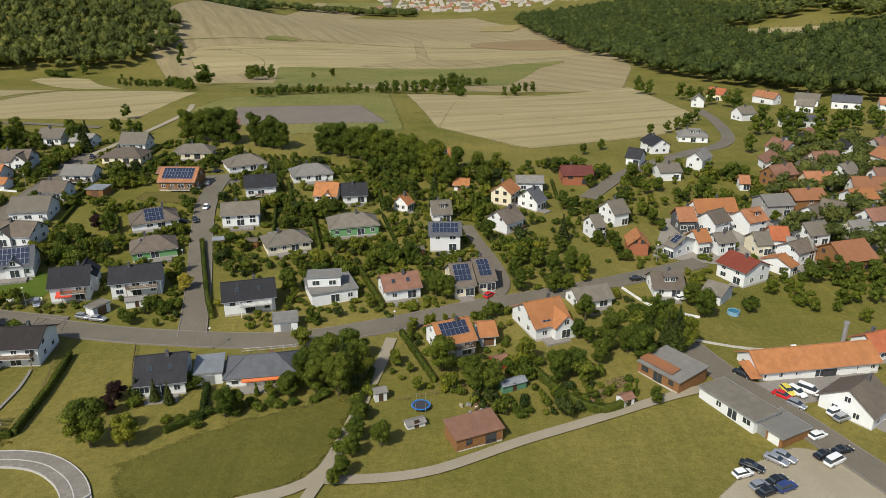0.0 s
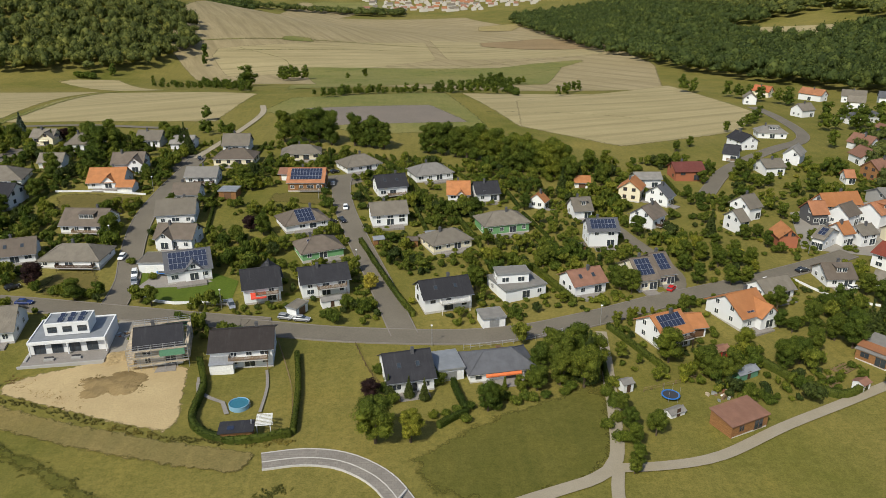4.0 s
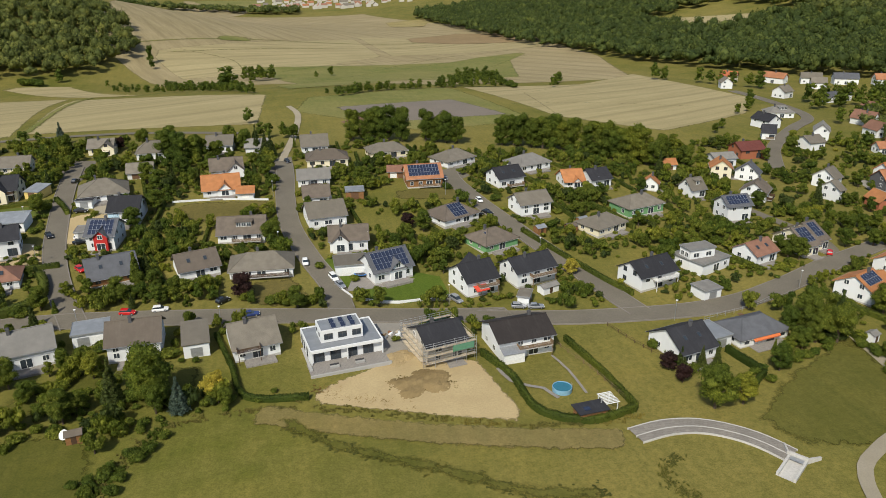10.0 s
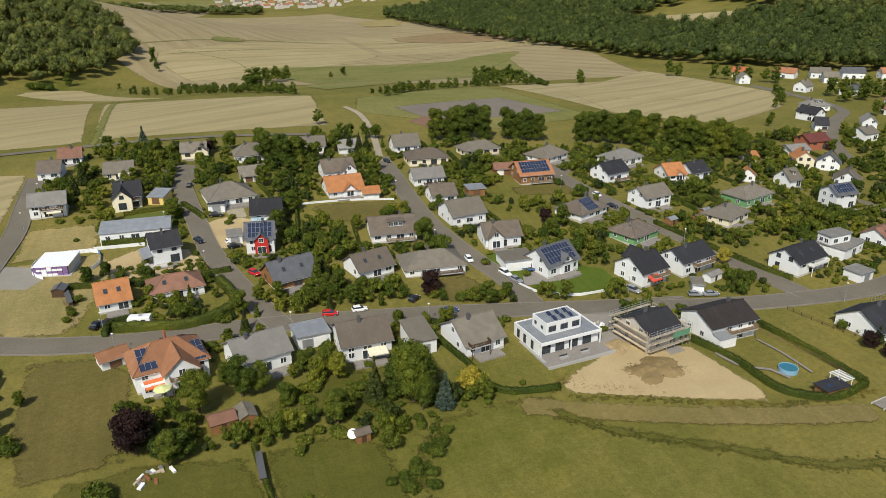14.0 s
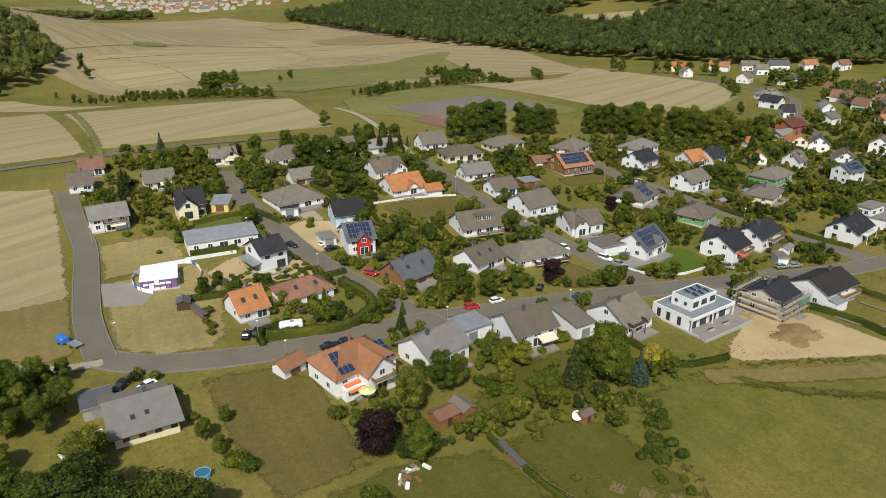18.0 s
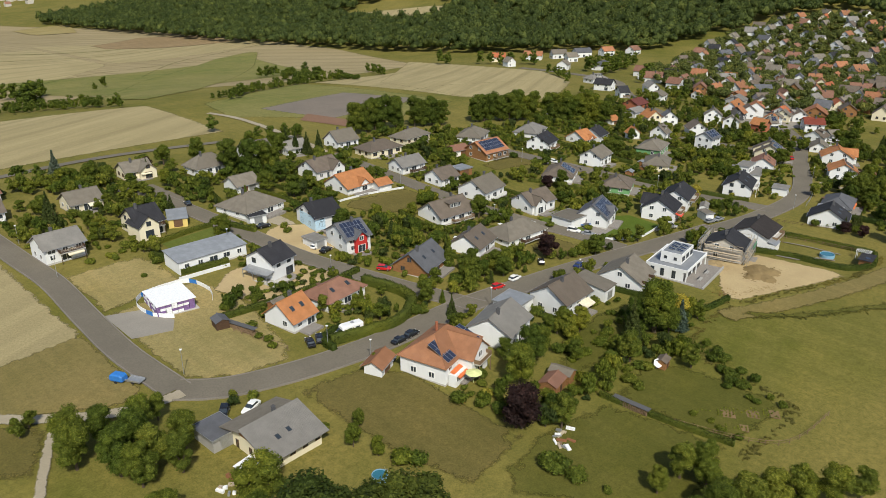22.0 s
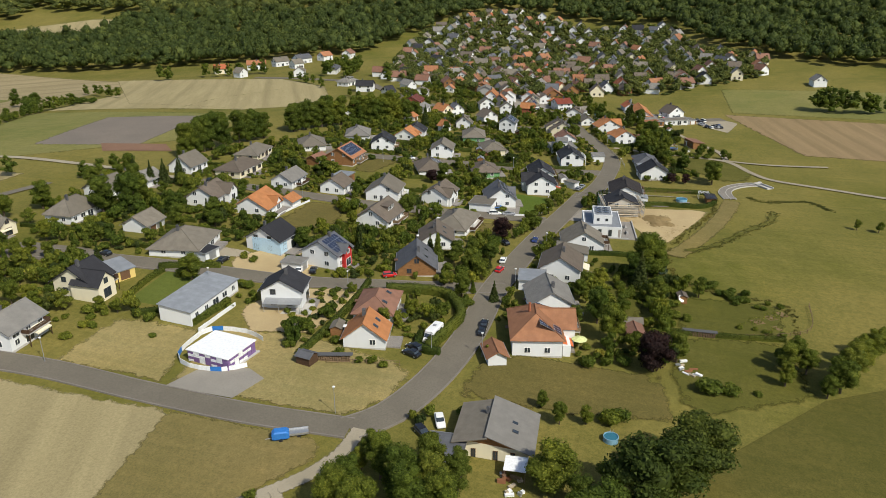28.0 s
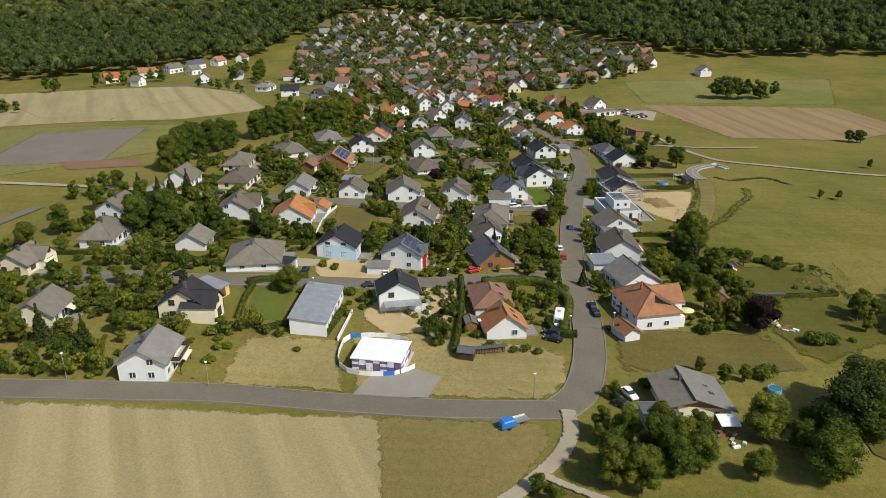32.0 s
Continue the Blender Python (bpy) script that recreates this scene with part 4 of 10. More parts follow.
    if "cons" in o:
        g = part("conservatory", Geo().box(-Lw * 0.5, -Lw * 0.12, -W / 2 - 2.4, -W / 2, -1.5, 2.5), "trim", root)
        part("conservatory_roof", Geo().slab((-Lw * 0.5 - 0.1, -W / 2 - 2.6, 2.5), (-Lw * 0.12 + 0.1, -W / 2 - 2.6, 2.5), (-Lw * 0.12 + 0.1, -W / 2, 3.2), (-Lw * 0.5 - 0.1, -W / 2, 3.2), 0.08), "galvanised", g)
    if "rust" in o:
        part("patched_roof", Geo().slab((-L / 2 - 0.1, -W * 0.42, He + 0.48), (L / 2 * 0.5, -W * 0.42, He + 0.48), (L / 2 * 0.5, -W * 0.1, He + 0.9), (-L / 2 - 0.1, -W * 0.1, He + 0.9), 0.05), "rust", root)
    if "scaffold" in o:
        scaffold(root, Lw, W, He + 1)
    return root


def scaffold(root, L, W, h):
    """Tubular scaffold with planks and green netting round a shell."""
    for s, a, b in ((-1, -L / 2 - 1.5, L / 2 + 1.5), (1, -L / 2 - 1.5, L / 2 + 1.5)):
        y = s * (W / 2 + 1.2)
        g = Geo()
        n = int((b - a) / 2.4) + 1
        for k in range(n):
            x = a + k * (b - a) / (n - 1)
            for d in (-0.45, 0.45):
                g.tube((x, y + d, -1.5), (x, y + d, h + 0.3), 0.05, None, 5)
        for z in (1.3, 2.9, 4.5):
            for d in (-0.45, 0.45):
                for r in (0.5, 1.0):
                    g.tube((a, y + d, z + r), (b, y + d, z + r), 0.04, None, 5)
        sc = part("scaffold", g, "galvanised", root, kind="stuff")
        for z in (1.3, 2.9, 4.5):
            for d in (-0.21, 0.21):
                part("plank", Geo().box(a, b, y + d - 0.18, y + d + 0.18, z, z + 0.06), "pale_wood", sc)
        part("netting", Geo().box(a + 6.5, b - 0.6, y + s * 0.5, y + s * 0.52, 3.0, 4.5), "green_cloth", sc)
    for s in (-1, 1):
        x = s * (L / 2 + 1.3)
        g = Geo()
        for k in range(5):
            yy = -W / 2 + k * W / 4
            g.tube((x, yy, -1.5), (x, yy, h + 0.3), 0.05, None, 5)
        for z in (1.3, 2.9, 4.5):
            g.box(x - 0.4, x + 0.4, -W / 2, W / 2, z, z + 0.06)
            g.tube((x, -W / 2, z + 1), (x, W / 2, z + 1), 0.04, None, 5)
        part("scaffold_end", g, "pale_wood", root, kind="stuff")


# ---- trees, bushes, hedges ----
def ico(level):
    bm = bmesh.new()
    bmesh.ops.create_icosphere(bm, subdivisions=level, radius=1)
    bm.verts.ensure_lookup_table()
    v = np.array([q.co[:] for q in bm.verts])
    f = np.array([[q.index for q in p.verts] for p in bm.faces])
    bm.free()
    return v, f


ICO1, ICO2 = ico(1), ico(2)


def foliage(rng, clumps, leaf, count, core=None):
    """Leafy clumps: a lumpy core and many small leaf sprays on and round it. clumps: rows of x y z rx rz."""
    vs, fs, n = [], [], 0
    for cx, cy, cz, r, rz in clumps:
        v, f = core or ICO1
        v = v * (0.62 + 0.25 * rng.random((len(v), 1))) * (r, r, rz) + (cx, cy, cz)
        vs.append(v)
        fs.append(f + n)
        n += len(v)
        d = rng.normal(size=(count, 3))
        d /= np.linalg.norm(d, axis=1)[:, None]
        d[:, 2] = np.where(d[:, 2] < -0.5, -d[:, 2], d[:, 2])
        p = d * (0.66 + 0.48 * rng.random((count, 1))) * (r, r, rz) + (cx, cy, cz)
        u = rng.normal(size=(count, 3))
        u -= 0.6 * (u * d).sum(1)[:, None] * d
        u /= np.linalg.norm(u, axis=1)[:, None]
        w = np.cross(d + 0.5 * rng.normal(size=(count, 3)), u)
        w /= np.linalg.norm(w, axis=1)[:, None] + 1e-6
        s = leaf * (0.6 + 0.8 * rng.random((count, 1)))
        q = np.stack((p + u * s, p - u * s * 0.5 + w * s * 0.7, p - u * s * 0.5 - w * s * 0.7), 1).reshape(-1, 3)
        vs.append(q)
        fs.append(np.arange(3 * count).reshape(-1, 3) + n)
        n += 3 * count
    return np.concatenate(vs), np.concatenate(fs)


def broad_tree(seed, h, r, mat, leaf=0.18, count=310, clumps=25, foot=0.13):
    rng = np.random.default_rng(seed)
    rows = []
    z0 = h * foot
    for k in range(clumps):
        t = rng.random()
        z = z0 + (h - z0) * (0.14 + 0.76 * t)
        wide = r * (0.72 * math.sin(math.pi * (0.18 + 0.70 * t)) ** 0.8)
        a = k * 2.4 + rng.random()
        d = wide * math.sqrt(rng.random()) ** 0.7
        s = r * (0.24 + 0.19 * rng.random())
        rows.append((d * math.cos(a), d * math.sin(a), z, s, s * 0.85))
    rows.append((0, 0, z0 + (h - z0) * 0.5, r * 0.55, (h - z0) * 0.36))
    v, f = foliage(rng, rows, leaf, count)
    crown = array_mesh("crown", v, f, mat)
    g = Geo().tube((0, 0, -1), (0, 0, h * 0.35), h * 0.028 + 0.05, h * 0.02 + 0.03, 7)
    for k in range(4):
        a = k * 1.57 + rng.random()
        g.tube((0, 0, h * 0.22), (r * 0.5 * math.cos(a), r * 0.5 * math.sin(a), h * 0.55), h * 0.014 + 0.02, 0.03, 5)
    trunk = g.mesh("trunk")
    trunk.materials.append(M["bark"])
    return crown, trunk


def conifer(seed, h, r, mat):
    rng = np.random.default_rng(seed)
    rows = []
    for k in range(11):
        t = k / 10
        rr = r * (1 - t) * 0.95 + 0.12
        n = max(1, int(6 * (1 - t)) + 1)
        for i in range(n):
            a = i * 6.283 / n + k
            d = rr * 0.62 if n > 1 else 0
            rows.append((d * math.cos(a), d * math.sin(a), h * (0.10 + 0.86 * t), max(0.22, rr * 0.45), max(0.35, h * 0.07)))
    v, f = foliage(rng, rows, 0.22, 80)
    crown = array_mesh("crown", v, f, mat)
    trunk = Geo().tube((0, 0, -1), (0, 0, h * 0.8), h * 0.02 + 0.05, 0.03, 6).mesh("trunk")
    trunk.materials.append(M["bark"])
    return crown, trunk


def bush(seed, h, r, mat):
    rng = np.random.default_rng(seed)
    rows = []
    for k in range(7):
        a, d = k * 2.4, r * 0.55 * math.sqrt(rng.random())
        rows.append((d * math.cos(a), d * math.sin(a), h * (0.22 + 0.4 * rng.random()), r * (0.42 + 0.2 * rng.random()), h * 0.36))
    v, f = foliage(rng, rows, 0.17, 130)
    crown = array_mesh("leaves", v, f, mat)
    stem = Geo().tube((0, 0, -0.6), (0, 0, h * 0.4), 0.06, 0.04, 5).mesh("stem")
    stem.materials.append(M["bark"])
    return crown, stem


# kind: (meshes, natural height, label, category)
PLANTS = {
    "oak": ([broad_tree(s, 10, 3.8, "leaf") for s in (1, 2, 3)], 10, "broad-crowned deciduous tree in dark summer leaf", "tree"),
    "deep": ([broad_tree(s, 10, 3.8, "leaf_deep") for s in (24, 25)], 10, "broad deciduous tree with deep green shaded crown", "tree"),
    "ash": ([broad_tree(s, 10, 3.2, "leaf_pale") for s in (4, 5)], 10, "light green deciduous tree with a loose crown", "tree"),
    "lime": ([broad_tree(s, 10, 3.6, "leaf", 0.19, 300, 27, 0.0) for s in (6, 7)], 10, "dense avenue tree in a row", "tree"),
    "fruit": ([broad_tree(s, 5, 2.3, "leaf_pale", 0.16, 230, 12) for s in (8, 9)], 5, "small light green fruit tree", "tree"),
    "small": ([broad_tree(s, 5, 2.0, "leaf", 0.16, 230, 12) for s in (10, 11)], 5, "small dark green garden tree", "tree"),
    "purple": ([broad_tree(12, 6, 3.0, "leaf_purple", 0.17, 260, 20)], 6, "dark purple-leaved garden tree", "tree"),
    "yellow": ([broad_tree(13, 5, 2.6, "leaf_yellow", 0.16, 240, 16)], 5, "golden yellow ornamental tree", "tree"),
    "spruce": ([conifer(s, 10, 2.4, "leaf_dark") for s in (14, 15)], 10, "tall dark green spruce tree", "conifer"),
    "blue": ([conifer(16, 7, 1.9, "leaf_blue")], 7, "blue-grey ornamental spruce tree", "conifer"),
    "thuja": ([conifer(17, 5, 0.9, "leaf")], 5, "slim columnar green conifer", "conifer"),
    "bush": ([bush(s, 1.8, 1.4, "leaf") for s in (18, 19)], 1.8, "rounded dark green garden shrub", "shrub"),
    "palebush": ([bush(s, 1.6, 1.3, "leaf_pale") for s in (20, 21)], 1.6, "rounded light green garden shrub", "shrub"),
    "drybush": ([bush(22, 1.4, 1.2, "leaf_yellow")], 1.4, "low yellowish dry shrub", "shrub"),
}
PNAME = {"oak": "broadleaf_tree", "deep": "broadleaf_tree", "ash": "broadleaf_tree", "lime": "avenue_tree", "fruit": "fruit_tree", "small": "garden_tree", "purple": "purple_tree", "yellow": "yellow_tree",
         "spruce": "spruce_tree", "blue": "blue_spruce", "thuja": "columnar_conifer", "bush": "shrub", "palebush": "shrub", "drybush": "shrub"}
PCOUNT = {}
FAR_CROWNS = {k: [broad_tree(s, 10, 3.7, m, 0.42, 34, 15, 0.02)[0] for s in (61, 62, 63)] for k, m in (("oak", "leaf"), ("lime", "leaf"), ("ash", "leaf_pale"))}


FAR = {}


def plant(kind, x, y, h, wide=1.0):
    """A tree or shrub; those of the distant hedgerows are kept for one joined mesh."""
    meshes, nat, label, cat = PLANTS[kind]
    k = PCOUNT[kind] = PCOUNT.get(kind, -1) + 1
    crown, trunk = meshes[k % len(meshes)]
    s = h / nat
    m = pose(x, y, gz(x, y), 0, 0, (k * 137.5) % 360) @ Matrix.Diagonal((s * wide, s * wide, s, 1))
    if y > 318 or x > 84:
        low = FAR_CROWNS.get(kind)
        FAR.setdefault(kind, []).append((low[k % 3] if low else crown, m))
        return None
    ob = new(PNAME[kind], crown if cat == "shrub" else None)
    ob.matrix_basis = m
    tagged(ob, label, cat, {"tree": "garden and street trees", "conifer": "conifers", "shrub": "garden shrubs"}[cat])
    if cat == "shrub":
        return ob
    part("crown", crown, "leaf", ob)
    part("trunk", trunk, "bark", ob)
    return ob


def distant_plants():
    for kind, rows in FAR.items():
        vs, fs, n = [], [], 0
        for me, m in rows:
            v = np.empty(len(me.vertices) * 3, dtype=np.float32)
            me.vertices.foreach_get("co", v)
            f = np.empty(len(me.loops), dtype=np.int32)
            me.loops.foreach_get("vertex_index", f)
            a = np.array(m)
            vs.append(v.reshape(-1, 3) @ a[:3, :3].T + a[:3, 3])
            fs.append(f.reshape(-1, 3) + n)
            n += len(me.vertices)
        mat = rows[0][0].materials[0]
        me = array_mesh("hedgerow", np.concatenate(vs), np.concatenate(fs), "leaf")
        me.materials[0] = mat
        tagged(new("hedgerow", me), "trees and bushes of distant hedgerows", "hedgerow", kind="stuff")


def hedge(name, h, w, *pts, mat="hedge"):
    """A clipped hedge along a line."""
    rng = np.random.default_rng(int(abs(pts[0][0]) * 10))
    line = smooth_line(pts, 0.8)
    vs, fs, n = [], [], 0
    rows = []
    for i, p in enumerate(line):
        d = (line[min(i + 1, len(line) - 1)] - line[max(i - 1, 0)]).normalized()
        s = Vector((-d.y, d.x, 0))
        z = gz(p.x, p.y)
        hh, ww = h * rng.uniform(0.93, 1.06), w * rng.uniform(0.9, 1.08)
        rows.append([(p + s * ww / 2 * k)[:2] + (z + q,) for k, q in ((1, -0.5), (1.04, hh * 0.6), (0.85, hh), (-0.85, hh), (-1.04, hh * 0.6), (-1, -0.5))])
        BLOCKED.append((p.x, p.y, w / 2 + 0.3))
    v = np.array(rows).reshape(-1, 3)
    mid = np.repeat(np.array([[p.x, p.y] for p in line]), 6, 0)
    v[:, :2] = mid + (v[:, :2] - mid) * 0.82
    v[:, 2] -= 0.15
    f = []
    for i in range(len(rows) - 1):
        for k in range(5):
            a, b = i * 6 + k, (i + 1) * 6 + k
            f += [(a, b, b + 1), (a, b + 1, a + 1)]
    e = (len(rows) - 1) * 6
    f += [(0, k, k + 1) for k in range(1, 5)] + [(e, e + k + 1, e + k) for k in range(1, 5)]
    vs.append(v)
    fs.append(np.array(f))
    n = len(v)
    count = len(rows) * 60
    i = rng.integers(0, len(rows) - 1, count)
    k = rng.integers(0, 5, count)
    t, u = rng.random((count, 1)), rng.random((count, 1))
    r = np.array(rows)
    p = (r[i, k] * (1 - t) + r[i + 1, k] * t) * (1 - u) + (r[i, k + 1] * (1 - t) + r[i + 1, k + 1] * t) * u
    a, b = rng.normal(size=(count, 3)), rng.normal(size=(count, 3))
    a /= np.linalg.norm(a, axis=1)[:, None]
    b /= np.linalg.norm(b, axis=1)[:, None]
    q = np.stack((p + a * 0.16, p - a * 0.09 + b * 0.14, p - a * 0.09 - b * 0.14), 1).reshape(-1, 3)
    vs.append(q)
    fs.append(np.arange(3 * count).reshape(-1, 3) + n)
    ob = part(name, array_mesh(name, np.concatenate(vs), np.concatenate(fs), mat), mat)
    return tagged(ob, {"garden_hedge": "clipped green garden hedge", "tall_hedge": "tall dense clipped hedge", "street_hedge": "clipped green hedge beside the street"}.get(name, "green hedge"), "hedge", "hedges")


def wood(name, label, count, seed, inside, hmin, hmax, mat="forest", step=None, leaf=0.062, count_leaf=34, spread=1.3):
    """Woodland: many crowns in one mesh. inside: a test on x, y arrays; spots come from a jittered grid."""
    rng = np.random.default_rng(seed)
    x0, x1, y0, y1, keep = inside
    step = step or math.sqrt((x1 - x0) * (y1 - y0) / count)
    xs, ys = np.meshgrid(np.arange(x0, x1, step), np.arange(y0, y1, step))
    xs = xs.ravel() + rng.uniform(-0.5, 0.5, xs.size) * step
    ys = ys.ravel() + rng.uniform(-0.5, 0.5, ys.size) * step
    ok = keep(xs, ys)
    xs, ys = xs[ok], ys[ok]
    kinds = []
    for k in range(5):
        rows = [(0, 0, 0.62, 0.42, 0.36)]
        for c in range(4):
            a = c * 1.57 + rng.random()
            rows.append((0.26 * math.cos(a), 0.26 * math.sin(a), 0.45 + 0.3 * rng.random(), 0.22 + 0.08 * rng.random(), 0.2))
        kinds.append(foliage(rng, rows, leaf, count_leaf))
    vs, fs, n = [], [], 0
    zs = hz(xs, ys)
    for i in range(len(xs)):
        v, f = kinds[rng.integers(5)]
        h = rng.uniform(hmin, hmax)
        a = rng.uniform(0, 6.28)
        c, s = math.cos(a), math.sin(a)
        w = step * spread * rng.uniform(0.84, 1.16)
        q = np.column_stack(((v[:, 0] * c - v[:, 1] * s) * w + xs[i], (v[:, 0] * s + v[:, 1] * c) * w + ys[i], v[:, 2] * h + zs[i] - 0.5))
        vs.append(q)
        fs.append(f + n)
        n += len(v)
    ob = part(name, array_mesh(name, np.concatenate(vs), np.concatenate(fs), mat), mat)
    return tagged(ob, label, "woodland", kind="stuff")


# ---- fields, roads, yards ----
pad("stubble_field", "stubble2", (-225.0, 600.0), (-300.0, 740.0), (-340.0, 1300.0), (-250.0, 1650.0), (60.0, 1640.0), (190.0, 1000.0), (172.0, 690.0), (122.0, 512.0), (-40.0, 480.0))
pad("stubble_field", "stubble", (-215.0, 640.0), (-250.0, 720.0), (-40.0, 940.0), (-30.0, 770.0), (-140.0, 655.0))
pad("stubble_field", "stubble", (-20.0, 780.0), (165.0, 820.0), (182.0, 1000.0), (-35.0, 980.0))
pad("stubble_field", "stubble", (-420.0, 575.0), (-290.0, 600.0), (-170.0, 450.0), (-262.0, 525.0))
pad("cul_de_sac", "asphalt", (-222.5, 297.3), (-210.4, 293.8), (-209.7, 274.0), (-212.8, 258.5), (-216.6, 260.4))
pad("cul_de_sac", "asphalt", (-148.1, 287.7), (-137.7, 289.4), (-141.2, 266.4), (-148.9, 265.1))
pad("street_end", "asphalt", (-90.0, 261.6), (-77.8, 265.1), (-75.2, 255.2), (-83.9, 246.6))
pad("parking", "gravel", (42.1, 95.1), (53.8, 106.5), (62.9, 111.3), (70.4, 109.8), (79.5, 98.0), (69.8, 87.7))
pad("courtyard", "site_gravel", (60.0, 198.0), (72.0, 230.0), (120.0, 246.0), (148.0, 244.0), (134.0, 206.0), (100.0, 190.0))
pad("yard", "paving", (61.6, 136.2), (75.8, 135.3), (95.5, 140.4), (82.1, 128.6), (68.4, 124.0))
pad("works_yard", "site_gravel", (-127.6, 161.0), (-113.6, 159.8), (-115.5, 142.0), (-120.5, 137.5), (-127.5, 136.5))
pad("sand_lot", "sand", (-141.4, 126.0), (-140.6, 130.8), (-125.6, 138.6), (-118.6, 141.4), (-105.0, 136.0), (-101.0, 111.4), (-119.0, 117.4))
pad("sand_lot", "gravel", (-203.9, 246.3), (-196.1, 244.9), (-195.1, 233.0), (-199.4, 232.2))
pad("fresh_lawn", "lawn", (-125.4, 175.0), (-111.0, 182.9), (-104.0, 178.6), (-103.6, 168.3), (-114.4, 165.6), (-124.6, 167.4))
pad("fresh_lawn", "lawn", (-134.1, 191.9), (-129.6, 177.4), (-125.8, 169.0), (-125.4, 175.0), (-127.9, 192.5), (-131.5, 195.7))
pad("fresh_lawn", "lawn_soft", (-214.7, 246.4), (-213.8, 237.2), (-230.8, 237.0), (-231.0, 245.6))
pad("patio", "paving", (-126.9, 181.8), (-117.4, 182.4), (-110.8, 178.4), (-114.8, 175.5), (-129.6, 173.8))
pad("gravel_pitch", "pitch", (-113.2, 385.0), (-46.9, 400.4), (-28.0, 353.6), (-100.4, 341.3))
pad("rough_grass", "field_green", (-126.0, 417.5), (-35.8, 458.0), (-19.0, 338.0), (-78.9, 322.4), (-134.8, 376.6))
pad("stubble_field", "stubble", (-355.6, 514.8), (-270.7, 517.1), (-254.3, 343.6), (-289.7, 341.4))
pad("stubble_field", "stubble", (-263.2, 495.6), (-146.7, 435.1), (-151.3, 350.1), (-251.5, 347.9))
pad("stubble_field", "stubble", (-27.0, 458.3), (120.7, 491.4), (98.9, 353.0), (34.2, 313.0), (-5.9, 347.3))
pad("stubble_field", "stubble", (-267.0, 300.0), (-265.6, 262.0), (-265.0, 209.0), (-301.0, 200.0), (-340.0, 262.0), (-320.0, 320.0))
pad("green_field", "field_green", (-158.1, 690.7), (92.1, 723.4), (45.7, 552.6), (-124.2, 520.6))
pad("stubble_field", "stubble", (329.8, 891.9), (418.2, 766.2), (378.1, 718.1), (309.6, 801.2))
pad("plough_field", "plough", (94.6, 95.3), (77.2, -23.9), (17.9, -35.0), (-6.7, 8.3), (-1.8, 66.9))
pad("green_field", "field_green", (166.9, 91.9), (166.7, -54.9), (84.6, -24.3), (98.3, 89.8))
pad("far_field", "stubble2", (-338.8, 774.6), (-340.7, 2000.2), (-126.8, 1873.2), (-191.1, 1701.5), (-314.7, 753.9))
pad("far_field", "field_green", (-340.7, 2000.2), (-48.6, 2081.2), (-84.1, 1845.6), (-199.6, 1780.5))
pad("stubble_field", "stubble", (132.6, 539.1), (140.0, 398.3), (104.8, 348.6), (36.6, 312.6), (-4.8, 347.3), (3.5, 427.7))
pad("dry_lot", "dry_grass", (-244.6, 166.0), (-229.4, 164.0), (-222.8, 156.0), (-222.6, 127.4), (-239.8, 124.6), (-244.0, 144.0))
pad("dry_lot", "straw_grass", (-258.4, 243.5), (-237.6, 243.0), (-235.6, 222.6), (-251.0, 219.0), (-258.0, 217.6))
pad("dry_lot", "straw_grass", (-258.6, 217.0), (-234.0, 221.5), (-231.0, 199.8), (-237.2, 174.2), (-250.4, 175.2), (-258.6, 181.4))
pad("works_yard", "site_gravel", (-258.6, 216.6), (-250.4, 214.0), (-248.0, 205.2), (-250.6, 200.6), (-258.6, 202.6))
pad("dry_lot", "dry_grass", (-177.3, 240.2), (-147.3, 240.1), (-146.8, 223.7), (-163.4, 223.2), (-172.3, 222.0))
pad("dry_lot", "dry_grass", (-155.0, 182.3), (-142.9, 184.4), (-136.3, 168.8), (-150.1, 167.5), (-153.1, 171.2))
pad("dry_lot", "dry_grass", (-106.1, 244.6), (-82.2, 242.9), (-85.3, 229.7), (-106.9, 234.2))
pad("pitch_run", "red_cinder", (-102.3, 358.4), (-94.9, 331.8), (-105.0, 321.7), (-113.7, 348.4))
pad("dry_lot", "dry_grass", (-296.9, 197.9), (-281.0, 183.2), (-286.7, 171.0), (-287.9, 169.1), (-303.3, 183.4))
pad("garden_lawn", "garden_grass", (-187.7, 146.9), (-161.2, 145.2), (-165.0, 129.1), (-187.9, 130.4), (-203.5, 134.2))
pad("dry_lot", "west_grass", (-265.0, 211.6), (-264.9, 181.4), (-271.0, 180.4), (-283.8, 187.4), (-303.0, 205.6))
pad("green_field", "field_green", (-142.8, 514.6), (-64.2, 634.1), (65.3, 749.3), (136.9, 780.1), (52.8, 655.6), (-88.1, 491.8), (-135.7, 463.7))
pad("far_field", "plough", (-4.2, 949.3), (113.7, 1029.9), (179.2, 957.5), (155.9, 867.5), (78.3, 893.1))
pad("far_field", "field_green", (-204.3, 788.4), (-190.3, 825.5), (-154.4, 847.6), (-156.1, 817.8))
pad("far_field", "straw_grass", (64.3, 1371.2), (155.6, 1384.6), (102.4, 1201.2), (49.3, 1223.8))
pad("garden_lawn", "garden_grass", (-222.6, 127.0), (-202.6, 124.4), (-197.6, 100.4), (-222.4, 98.2), (-238.8, 123.4))
pad("garden_lawn", "garden_grass", (-202.2, 124.6), (-187.0, 127.2), (-178.6, 120.6), (-177.4, 99.0), (-197.2, 100.0))
pad("sand_lot", "sand", (-225.8, 220.9), (-212.1, 215.8), (-206.1, 200.8), (-210.0, 197.4), (-231.1, 200.2), (-234.6, 212.9))
